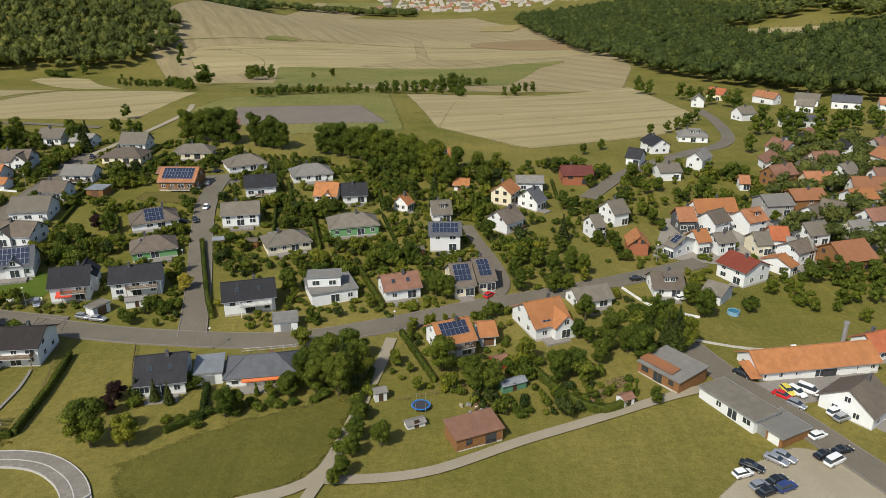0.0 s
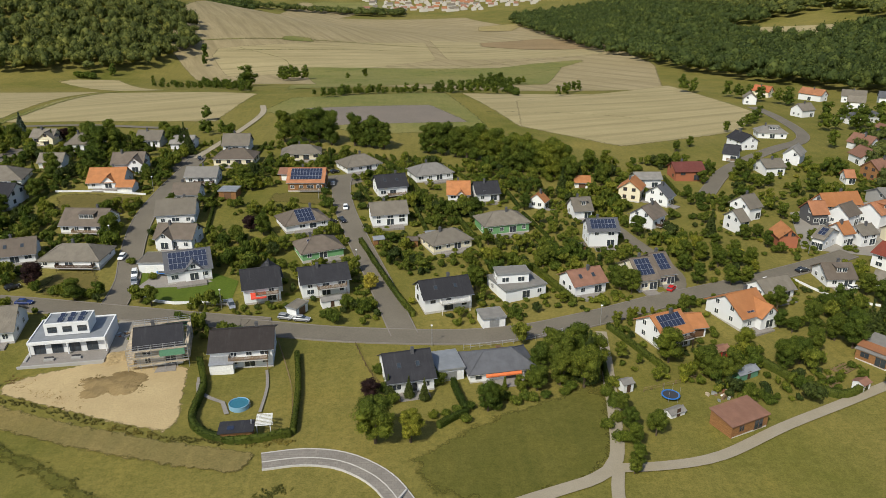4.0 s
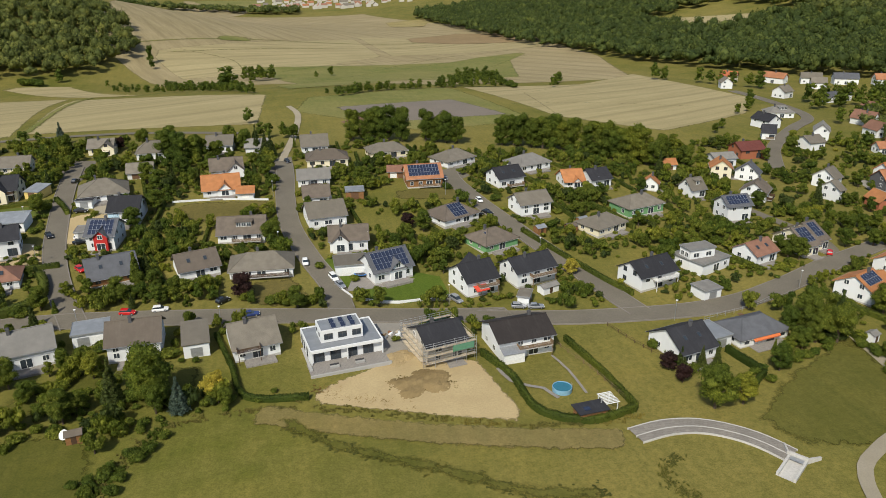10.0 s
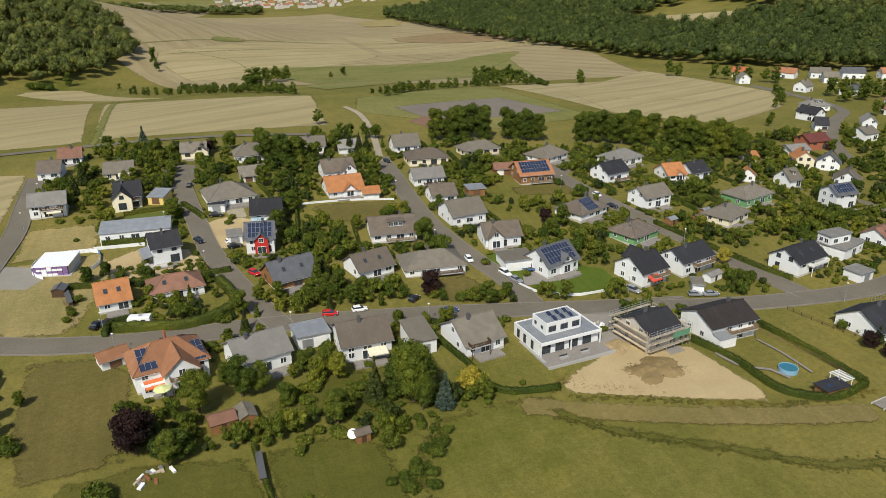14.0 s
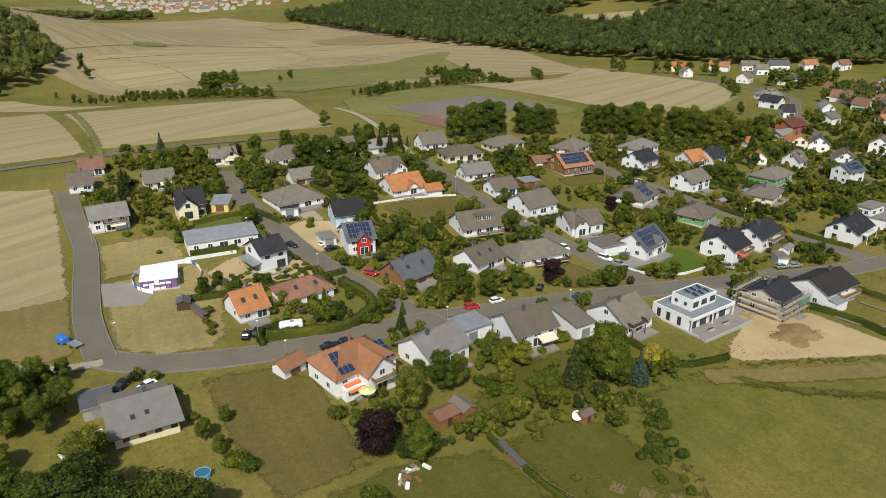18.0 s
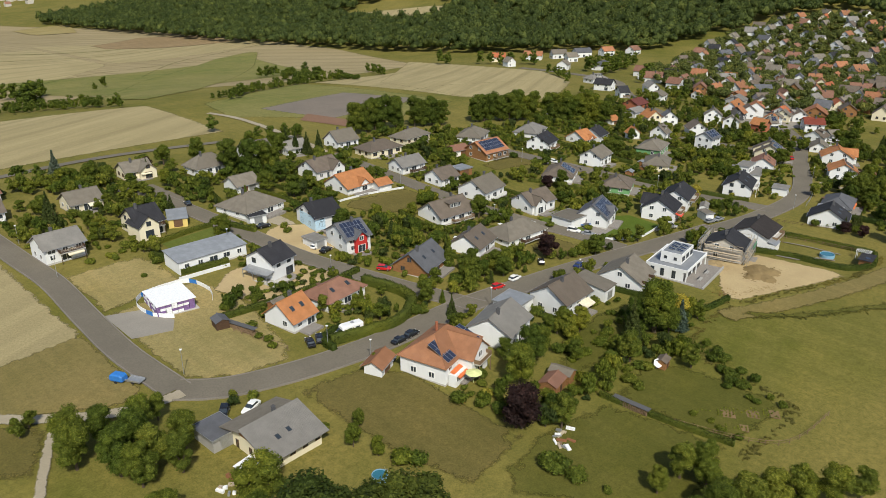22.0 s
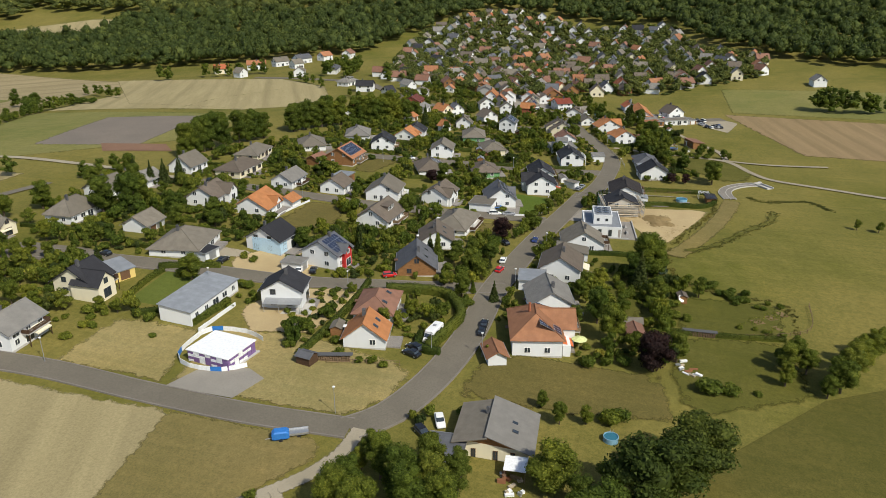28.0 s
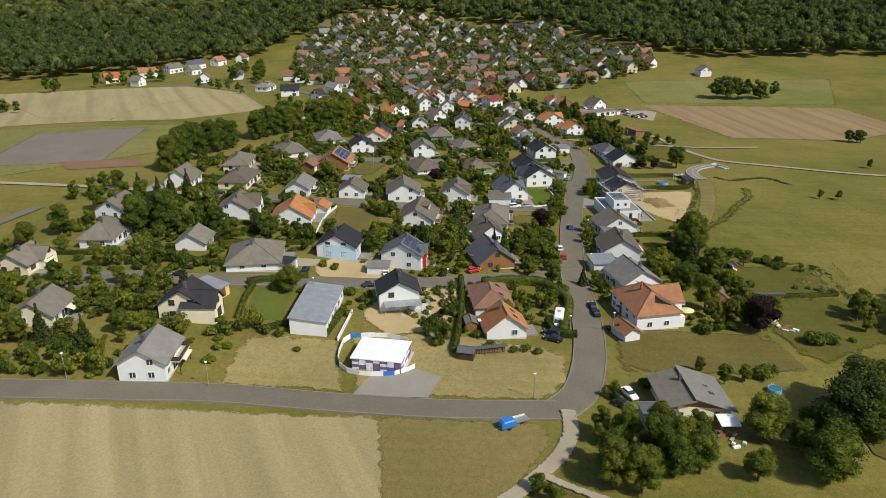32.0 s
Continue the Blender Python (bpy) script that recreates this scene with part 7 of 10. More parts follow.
plant("oak", -199.2, 142.6, 7.0, 0.9)
plant("oak", -214.4, 126.6, 5.5, 1.5)
plant("deep", -219.4, 131.0, 5.5, 1.3)
plant("oak", -246.8, 145.3, 4.5, 0.95)
plant("oak", -245.2, 140.8, 3.8, 1)
plant("bush", -243.3, 137, 2.6, 1.2)
plant("bush", -241.6, 135, 2.2, 1.2)
plant("oak", -242.6, 149, 3.6, 0.9)
plant("bush", -251, 158, 2.4, 1.1)
plant("bush", -250.2, 161.2, 2, 1.2)
plant("palebush", -247.6, 152.4, 1.4, 1)
plant("oak", -282.3, 168.7, 8.5, 1.05)
plant("oak", -278, 162.8, 8.5, 1.05)
plant("oak", -274.6, 165, 9, 1)
plant("ash", -271.6, 169.4, 8.5, 0.95)
plant("ash", -270.6, 157.6, 8, 1)
plant("oak", -267.6, 162.6, 7.5, 0.9)
plant("oak", -276.6, 158.4, 8, 1)
plant("ash", -273.4, 160.8, 8.5, 1)
plant("ash", -270.4, 173, 4.5, 1.1)
plant("small", -284, 184.4, 3.6, 1.1)
plant("ash", -186.4, 129, 7.5, 1)
plant("oak", -171.2, 131.8, 13, 0.95)
plant("oak", -64.4, 109.4, 10, 1.12)
plant("ash", -58, 109.6, 7, 1.2)
plant("oak", -184.6, 289.6, 12.0)
plant("oak", -179.5, 284.1, 12.0)
plant("oak", -173.3, 286.0, 11.0)
plant("oak", -185.6, 310.7, 9.0)
plant("oak", -155.8, 352.6, 8.0)
plant("spruce", -246.9, 281.0, 9.0)
plant("spruce", -248.4, 271.4, 8.0)
plant("oak", -241.3, 267.8, 6.0)
plant("oak", -242.1, 319.9, 8.0)
plant("oak", -236.3, 319.7, 7.0)
plant("blue", -229.7, 324.8, 9.0)
plant("oak", -224.4, 308.1, 8.0)
plant("ash", -225.9, 279.9, 6.0)
plant("purple", -204.8, 310.2, 5.0)
plant("spruce", -207.2, 304.5, 6.0)
plant("oak", -203.4, 272.0, 5.0)
plant("oak", -208.4, 288.4, 6.0)
plant("ash", -253.1, 253.0, 3.5)
plant("oak", -247.9, 257.9, 5.0)
plant("oak", -242.4, 259.9, 5.0)
plant("lime", -112.0, 310.0, 14.0, 0.97)
plant("lime", -106.0, 309.4, 13.6, 0.91)
plant("lime", -101.2, 309.2, 14.6, 0.96)
plant("lime", -97.2, 308.3, 15.5, 1.11)
plant("lime", -91.5, 306.3, 14.7, 0.92)
plant("lime", -81.5, 304.6, 14.1, 0.92)
plant("lime", -76.7, 303.3, 11.8, 1.12)
plant("lime", -73.5, 301.3, 13.5, 0.90)
plant("lime", -68.9, 299.8, 11.8, 0.98)
plant("lime", -50.6, 294.5, 12.6, 1.07)
plant("lime", -45.7, 293.9, 13.0, 0.98)
plant("lime", -43.4, 291.6, 14.0, 0.96)
plant("lime", -39.2, 289.6, 12.4, 1.11)
plant("lime", -35.0, 287.3, 13.6, 1.13)
plant("lime", -31.0, 286.4, 14.9, 1.07)
plant("lime", -27.7, 284.7, 12.9, 1.06)
plant("lime", -23.8, 282.1, 14.5, 0.99)
plant("lime", -18.4, 275.9, 13.6, 1.10)
plant("lime", -16.1, 273.3, 14.4, 1.14)
plant("lime", -14.3, 270.8, 15.2, 0.94)
plant("lime", -11.6, 268.7, 13.6, 1.04)
plant("lime", -9.2, 267.5, 13.3, 1.00)
plant("lime", -5.9, 264.6, 14.5, 1.13)
plant("lime", -3.6, 261.8, 15.9, 0.95)
plant("oak", 0.4, 255.9, 11.0)
plant("oak", 3.9, 279.7, 9.0)
plant("bush", -148.4, 169.8, 2.4)
plant("bush", -145.0, 169.0, 2.4)
plant("bush", -141.8, 168.8, 2.5)
plant("bush", -139.0, 168.8, 2.4)
plant("bush", -135.2, 188.0, 2.0)
plant("purple", -155.0, 174.1, 6.5)
plant("oak", -171.3, 132.2, 12.0)
plant("oak", -173.6, 135.5, 8.0)
plant("spruce", -178.4, 133.5, 10.0)
plant("blue", -165.9, 128.6, 7.5)
plant("yellow", -159.7, 132.4, 5.5)
plant("oak", -157.3, 128.4, 4.5)
plant("oak", -158.9, 130.1, 4.0)
plant("spruce", -200.6, 166.9, 5.5)
plant("oak", -190.2, 147.6, 5.0)
plant("oak", -185.8, 146.3, 6.0)
plant("fruit", -186.6, 130.7, 6.0)
plant("ash", -184.3, 131.0, 5.5)
plant("fruit", -190.9, 131.1, 3.5)
plant("bush", -193.1, 140.1, 2.0)
plant("fruit", -179.1, 119.0, 5.0)
plant("ash", -177.5, 126.2, 3.0)
plant("bush", -176.1, 111.9, 1.5, 0.92)
plant("bush", -178.1, 109.6, 1.4, 1.03)
plant("bush", -178.7, 111.1, 1.6, 0.93)
plant("bush", -178.3, 107.9, 1.6, 0.91)
plant("oak", -196.5, 180.4, 4.2, 1.13)
plant("oak", -191.9, 180.9, 4.4, 1.07)
plant("oak", -185.1, 177.4, 4.8, 1.00)
plant("oak", -184.1, 176.3, 4.4, 1.07)
plant("oak", -178.8, 176.2, 3.9, 0.94)
plant("oak", -172.5, 175.4, 3.9, 0.95)
plant("oak", -180.1, 182.3, 4.7, 0.99)
plant("oak", -176.6, 182.3, 5.3, 1.14)
plant("oak", -171.5, 179.1, 4.7, 1.11)
plant("ash", -194.9, 178.7, 3.0, 1.08)
plant("ash", -190.6, 175.6, 3.0, 0.91)
plant("ash", -186.8, 174.9, 2.9, 1.11)
plant("ash", -182.7, 175.3, 2.9, 1.05)
plant("ash", -180.7, 173.0, 3.0, 1.02)
plant("thuja", -181.5, 186.4, 8.0)
plant("spruce", -179.3, 189.2, 7.0)
plant("spruce", -231.2, 184.8, 3.0)
plant("bush", -241.7, 196.1, 1.6, 1.07)
plant("bush", -237.9, 191.0, 1.7, 1.14)
plant("bush", -238.9, 186.2, 1.5, 0.91)
plant("bush", -238.1, 183.7, 1.7, 0.94)
plant("bush", -238.8, 181.0, 1.4, 1.07)
plant("oak", -215.4, 183.0, 4.0)
plant("fruit", -221.4, 187.3, 4.0)
plant("thuja", -212.3, 184.8, 4.0)
plant("bush", -224.6, 185.2, 2.0)
plant("fruit", -221.1, 184.3, 2.9, 0.97)
plant("fruit", -218.8, 184.8, 2.7, 1.08)
plant("fruit", -214.5, 183.3, 2.8, 0.92)
plant("fruit", -211.8, 183.0, 2.7, 0.90)
plant("fruit", -206.3, 184.6, 2.9, 1.05)
plant("oak", -164.8, 218.0, 5.0)
plant("oak", -180.2, 209.1, 5.0)
plant("spruce", -181.5, 208.5, 7.0)
plant("oak", -169.2, 214.4, 3.5)
plant("oak", -151.4, 253.1, 5.0)
plant("oak", -159.1, 246.5, 4.0)
plant("fruit", -168.7, 273.4, 4.0)
plant("bush", -159.1, 246.5, 2.0)
plant("oak", -167.6, 290.6, 6.0)
plant("oak", -102.5, 207.4, 7.0)
plant("oak", -109.0, 201.7, 6.0)
plant("purple", -106.9, 210.3, 5.0)
plant("ash", -85.3, 200.5, 5.0)
plant("yellow", -68.4, 173.4, 4.5)
plant("oak", -41.0, 185.4, 4.6, 1.05)
plant("oak", -33.8, 186.1, 5.4, 1.00)
plant("oak", -29.5, 184.7, 5.1, 1.03)
plant("oak", -20.7, 185.6, 5.4, 1.02)
plant("oak", -18.8, 187.3, 4.8, 1.12)
plant("oak", -12.2, 183.1, 4.7, 0.91)
plant("oak", -49.4, 221.7, 4.3, 1.04)
plant("oak", -44.1, 225.0, 4.5, 1.13)
plant("oak", -40.9, 227.4, 4.8, 1.10)
plant("oak", -36.9, 225.7, 5.5, 1.07)
plant("spruce", 4.6, 256.7, 8.0)
plant("ash", -267.4, 172.5, 5.5)
plant("small", -107.8, 67.6, 3.5)
plant("small", -108.6, 61.4, 4.0)
plant("small", -59.9, 26.5, 4.0)
plant("small", -286.1, 182.3, 4.0)
plant("oak", -276.6, 172.6, 7.0)
plant("ash", -26.8, 128.1, 8.0)
plant("oak", -22.0, 127.0, 10.0)
plant("spruce", -20.9, 129.0, 12.0)
plant("oak", -18.7, 132.9, 9.0)
plant("oak", -25.8, 132.8, 10.0)
plant("oak", -30.1, 133.6, 7.0)
plant("oak", -21.0, 137.7, 9.0)
plant("purple", -65.7, 119.2, 4.0)
plant("spruce", -58.3, 124.3, 5.0)
plant("spruce", -55.2, 123.4, 5.0)
plant("oak", -42.8, 119.2, 6.5)
plant("oak", -41.0, 120.8, 5.0)
plant("thuja", -38.6, 126.7, 3.0)
plant("small", -32.1, 128.9, 4.5)
plant("oak", -35.5, 126.0, 3.7, 1.12)
plant("oak", -33.5, 127.2, 4.0, 0.95)
plant("oak", -30.3, 129.3, 4.2, 0.95)
plant("oak", -27.2, 128.3, 3.8, 1.07)
plant("oak", -18.0, 101.9, 4.5)
plant("oak", -19.2, 99.7, 3.5)
plant("oak", -17.0, 107.3, 5.0)
plant("oak", -16.6, 112.2, 5.0)
plant("oak", -16.4, 118.4, 4.5)
plant("oak", 5.7, 129.1, 6.0)
plant("small", -6.0, 128.9, 3.5)
plant("small", -8.0, 135.7, 2.5)
plant("oak", 17.1, 139.3, 6.5)
plant("oak", 23.0, 132.7, 8.0)
plant("oak", 26.5, 136.0, 6.0)
plant("oak", 42.5, 140.0, 9.0)
plant("oak", 40.2, 143.5, 7.0)
plant("spruce", 51.4, 144.9, 11.0)
plant("spruce", 49.5, 146.1, 9.0)
plant("oak", 53.7, 145.6, 8.0)
plant("oak", 33.1, 139.1, 6.0)
plant("ash", 33.3, 158.0, 7.0)
plant("oak", 37.7, 149.6, 7.0)
plant("small", 12.2, 160.3, 4.0)
plant("oak", 41.6, 124.4, 4.0)
plant("small", 36.4, 126.5, 3.5)
plant("oak", 63.2, 161.5, 7.5)
plant("small", 75.8, 165.2, 4.0)
plant("bush", 91.1, 172.5, 2.0)
plant("spruce", 34.8, 206.4, 9.0)
plant("spruce", -4.3, 244.4, 10.0)
plant("oak", 13.0, 255.2, 9.0)
plant("oak", 19.5, 276.4, 8.0)
plant("oak", 11.6, 272.0, 9.0)
plant("oak", -0.2, 169.1, 7.0)
plant("oak", -3.9, 173.7, 6.0)
plant("oak", 18.9, 173.5, 5.9, 1.04)
plant("oak", 27.4, 172.2, 5.9, 1.14)
plant("oak", 31.1, 171.7, 5.9, 1.02)
plant("oak", 20.7, 190.0, 5.7, 1.10)
plant("oak", 29.7, 188.6, 5.2, 0.92)
plant("oak", 34.2, 188.0, 6.5, 0.96)
plant("ash", 22.3, 180.1, 3.4, 1.13)
plant("ash", 29.5, 180.1, 4.0, 1.04)
plant("ash", 36.5, 178.7, 4.5, 1.05)
plant("oak", 109.9, 269.9, 8.0)
plant("oak", 101.6, 277.7, 6.0)
plant("oak", 97.5, 347.6, 6.0)
plant("oak", 128.3, 494.9, 13.0)
plant("oak", 134.1, 492.2, 10.0)
plant("oak", 148.1, 469.6, 11.3, 1.02)
plant("oak", 151.8, 461.3, 10.3, 1.03)
plant("oak", 154.6, 452.7, 9.9, 0.96)
plant("oak", 159.5, 446.9, 10.1, 1.07)
plant("oak", 166.4, 438.2, 10.3, 1.05)
plant("oak", 170.1, 431.3, 11.4, 1.03)
plant("oak", 131.1, 312.1, 8.7, 0.95)
plant("oak", 145.0, 318.6, 8.6, 0.97)
plant("oak", 153.4, 321.3, 10.6, 1.14)
plant("oak", 161.2, 323.7, 8.7, 0.99)
plant("oak", 167.9, 327.1, 10.5, 1.09)
plant("oak", 175.9, 330.1, 9.1, 1.13)
plant("oak", 149.5, 351.9, 10.0, 1.07)
plant("oak", 156.9, 354.6, 9.4, 0.95)
plant("oak", 167.2, 355.5, 11.7, 1.04)
plant("oak", 174.2, 360.1, 11.3, 1.05)
plant("oak", 184.1, 361.1, 9.7, 0.99)
plant("oak", 192.5, 361.1, 9.9, 1.08)
plant("oak", 199.2, 364.3, 12.1, 0.92)
plant("oak", 207.2, 368.4, 10.6, 0.95)
plant("oak", 219.1, 369.7, 10.0, 0.94)
plant("oak", 161.2, 373.9, 12.1, 1.11)
plant("oak", 173.0, 375.7, 11.7, 1.00)
plant("oak", 183.5, 378.4, 9.5, 1.07)
plant("oak", 193.9, 378.9, 11.0, 1.04)
plant("oak", 202.2, 378.7, 9.4, 0.95)
plant("oak", 214.4, 380.9, 10.2, 1.08)
plant("oak", 223.1, 383.4, 10.0, 1.03)
plant("oak", 100.6, 183.7, 7.5, 1.09)
plant("oak", 108.1, 186.2, 7.3, 1.02)
plant("oak", 111.8, 185.8, 6.0, 0.95)
plant("oak", 117.5, 184.0, 7.1, 0.92)
plant("oak", 102.3, 171.5, 6.5, 0.94)
plant("oak", 105.8, 172.0, 6.0, 1.09)
plant("oak", 111.4, 172.1, 6.6, 1.00)
plant("oak", 71.8, 254.6, 5.5, 1.00)
plant("oak", 77.1, 257.7, 5.5, 1.08)
plant("oak", 50.9, 286.5, 4.6, 1.13)
plant("oak", 57.9, 305.9, 5.2, 0.91)
plant("oak", 67.5, 315.4, 4.9, 1.01)
plant("oak", -151.6, 594.9, 13.0, 1.40)
plant("oak", -158.0, 597.0, 9.0, 1.30)
plant("small", -95.9, 620.5, 8.0)
plant("oak", -244.4, 687.8, 16.0, 0.70)
plant("oak", -241.4, 671.8, 10.0, 0.80)
plant("oak", -300.1, 613.3, 10.0)
plant("oak", -254.9, 572.7, 5.3, 0.92)
plant("oak", -251.5, 566.2, 5.2, 0.93)
plant("oak", -245.2, 562.4, 5.8, 1.01)
plant("oak", -242.5, 557.0, 4.7, 1.02)
plant("oak", -236.5, 550.2, 4.7, 0.90)
plant("oak", -229.1, 547.0, 5.2, 0.93)
plant("oak", -227.0, 539.0, 5.9, 1.09)
plant("oak", -220.8, 531.6, 5.4, 1.10)
plant("oak", -215.5, 527.9, 5.7, 0.92)
plant("oak", -210.7, 523.8, 5.6, 0.96)
plant("oak", -206.5, 515.5, 5.2, 1.02)
plant("oak", -202.2, 511.5, 5.6, 0.96)
plant("oak", -199.6, 505.0, 6.1, 1.11)
plant("oak", -192.8, 495.8, 5.9, 0.91)
plant("oak", -186.9, 493.7, 5.9, 0.96)
plant("oak", -182.5, 488.0, 4.9, 0.90)
plant("oak", -175.4, 480.9, 4.9, 1.11)
plant("oak", -173.8, 474.1, 5.7, 0.95)
plant("oak", -168.5, 471.8, 5.4, 0.93)
plant("oak", -162.9, 466.5, 5.8, 1.01)
plant("oak", -221.1, 588.8, 6.2, 0.90)
plant("oak", -218.8, 582.2, 5.6, 1.02)
plant("oak", -217.5, 580.9, 5.7, 1.03)
plant("oak", -215.2, 572.5, 6.1, 0.94)
plant("oak", -212.2, 567.0, 5.9, 1.15)
plant("oak", -211.4, 563.8, 6.4, 1.10)
plant("oak", -204.1, 559.0, 5.8, 1.12)
plant("oak", -207.1, 553.2, 5.6, 0.98)
plant("oak", -201.9, 548.2, 6.1, 1.04)
plant("oak", -197.9, 541.6, 7.1, 1.05)
plant("oak", -198.7, 539.1, 7.3, 0.98)
plant("oak", -192.5, 533.9, 5.8, 1.00)
plant("oak", -188.2, 526.3, 5.7, 0.94)
plant("oak", -187.0, 521.7, 6.4, 1.03)
plant("oak", -186.0, 515.3, 6.6, 0.98)
plant("oak", -185.6, 510.4, 6.1, 1.01)
plant("oak", -181.7, 505.3, 5.6, 0.91)
plant("oak", -180.8, 500.3, 6.8, 1.05)
plant("oak", -177.6, 494.0, 6.1, 1.05)
plant("oak", -172.3, 489.5, 5.6, 0.91)
plant("oak", -171.8, 484.2, 5.8, 1.10)
plant("oak", -168.4, 481.0, 6.8, 1.02)
plant("oak", -165.2, 472.1, 7.2, 0.97)
plant("oak", -163.9, 468.3, 6.5, 1.03)
plant("oak", -163.0, 461.4, 5.7, 1.14)
plant("oak", -161.1, 458.8, 6.5, 0.96)
plant("oak", -156.7, 452.3, 5.5, 0.91)
plant("oak", -155.5, 449.3, 7.2, 1.01)
plant("oak", -113.8, 428.0, 3.7, 1.02)
plant("oak", -113.3, 428.3, 3.5, 0.90)
plant("oak", -108.3, 430.4, 4.1, 1.01)
plant("oak", -104.6, 432.6, 3.8, 0.93)
plant("oak", -102.5, 432.6, 4.0, 0.99)
plant("oak", -99.5, 432.0, 4.3, 1.14)
plant("oak", -97.4, 435.1, 4.4, 1.00)
plant("oak", -96.0, 435.4, 3.9, 0.91)
plant("oak", -93.4, 435.7, 3.8, 1.09)
plant("oak", -88.0, 439.3, 3.4, 1.08)
plant("oak", -86.3, 437.9, 3.8, 1.06)
plant("oak", -83.6, 437.4, 4.5, 1.10)
plant("oak", -82.0, 440.4, 4.4, 1.14)
plant("oak", -77.5, 440.8, 3.5, 1.13)
plant("oak", -74.2, 440.8, 4.0, 0.96)
plant("oak", -72.2, 443.5, 4.1, 1.03)
plant("oak", -68.5, 442.5, 4.2, 0.90)
plant("oak", -65.5, 444.9, 3.5, 1.10)
plant("oak", -63.6, 443.9, 4.1, 0.98)
plant("oak", -63.1, 445.6, 4.0, 1.02)
plant("oak", -58.0, 447.3, 3.5, 1.15)
plant("oak", -56.3, 447.7, 4.5, 1.02)
plant("oak", -54.9, 450.7, 4.0, 1.10)
plant("oak", -49.4, 451.1, 4.5, 0.90)
plant("oak", -48.7, 451.1, 4.4, 1.00)
plant("oak", -43.7, 455.4, 3.9, 1.08)
plant("oak", -40.6, 454.1, 4.4, 1.05)
plant("oak", -38.2, 453.6, 3.5, 1.06)
plant("oak", -35.0, 455.8, 4.1, 0.90)
plant("oak", -32.6, 455.2, 3.6, 1.07)
plant("oak", -22.7, 496.5, 6.0, 1.03)
plant("oak", -17.6, 502.3, 6.6, 0.93)
plant("oak", -16.6, 504.5, 5.7, 0.91)
plant("oak", -13.8, 507.1, 5.4, 1.07)
plant("oak", -13.5, 511.1, 6.2, 0.96)
plant("oak", -9.1, 514.1, 5.9, 0.94)
plant("oak", -8.6, 518.4, 6.4, 0.93)
plant("oak", -4.2, 521.9, 6.6, 1.06)
plant("oak", -2.3, 524.1, 5.3, 1.05)
plant("oak", 0.9, 526.5, 5.8, 0.99)
plant("oak", 4.7, 530.0, 5.9, 1.11)
plant("oak", 5.1, 531.7, 6.7, 1.13)
plant("oak", 9.9, 541.4, 6.1, 0.90)
plant("oak", 12.5, 540.7, 5.8, 1.10)
plant("oak", 16.0, 544.0, 5.8, 1.08)
plant("oak", 16.1, 547.7, 6.5, 1.13)
plant("oak", 21.4, 550.8, 5.6, 1.13)
plant("oak", 23.5, 552.2, 5.3, 1.14)
plant("oak", 24.0, 558.7, 6.0, 1.11)
plant("oak", 28.2, 559.9, 6.4, 1.04)
plant("oak", 3.2, 508.7, 11.0)
plant("oak", 111.4, 40.6, 13.0)
plant("oak", 108.4, 42.5, 13.9, 1.10)
plant("oak", 106.7, 36.2, 14.6, 1.11)
plant("oak", 107.7, 30.2, 14.2, 0.97)
plant("oak", 104.4, 25.1, 13.7, 1.08)
plant("oak", 105.4, 17.0, 12.2, 1.09)
plant("oak", 106.0, 13.3, 11.3, 1.15)
plant("oak", 108.5, 5.6, 11.4, 0.92)
plant("bush", 5.9, 475.6, 4.5, 1.11)
plant("bush", 9.0, 470.1, 4.0, 0.96)
plant("bush", 7.4, 463.2, 4.0, 1.15)
plant("bush", 8.1, 456.1, 3.6, 1.04)
plant("oak", 58.2, 503.8, 7.0, 1.02)
plant("oak", 51.7, 490.2, 7.6, 0.91)
plant("oak", 46.4, 481.9, 7.8, 0.90)
plant("oak", 42.5, 472.1, 7.8, 1.10)
plant("oak", 35.7, 460.0, 7.2, 0.91)
plant("bush", -322.2, 600.4, 4.7, 0.96)
plant("bush", -319.8, 598.7, 5.4, 1.10)
plant("bush", -315.3, 599.7, 5.2, 1.04)
plant("bush", -310.1, 598.1, 5.3, 0.91)
plant("oak", 205.8, 597.6, 11.4, 1.12)
plant("oak", 211.5, 583.9, 9.4, 0.94)
plant("oak", 214.6, 570.0, 10.1, 0.92)
plant("oak", -1.1, 136.4, 8.3, 1.14)
plant("oak", 4.7, 131.1, 7.5, 1.10)
plant("oak", 9.3, 129.1, 7.3, 0.93)
plant("oak", -31.9, 126.2, 5.5, 1.09)
plant("oak", -12.0, 110.5, 5.4, 1.07)
plant("oak", 132.3, 388.5, 7.1, 1.04)
plant("oak", 126.1, 378.2, 7.2, 0.93)
plant("oak", 121.1, 370.8, 7.0, 1.11)
plant("oak", 114.5, 362.5, 6.9, 0.96)
plant("oak", 107.2, 353.5, 6.9, 0.94)
plant("oak", -8.5, 11.7, 6.4, 1.10)
plant("oak", -10.4, 8.6, 6.6, 0.92)
plant("oak", -10.1, 6.7, 6.1, 1.09)
plant("palebush", -191.8, 140.3, 2.2, 0.97)
plant("palebush", -191.0, 137.1, 1.9, 1.11)
plant("palebush", -185.4, 135.0, 1.9, 1.14)
plant("palebush", -185.2, 133.7, 1.8, 1.00)
plant("palebush", -183.8, 158.3, 2.3, 0.95)
plant("palebush", -184.4, 154.8, 2.3, 0.93)
plant("palebush", -180.3, 154.0, 2.5, 0.96)
plant("palebush", -176.0, 152.3, 2.3, 1.01)
plant("palebush", -175.3, 149.9, 2.2, 1.09)
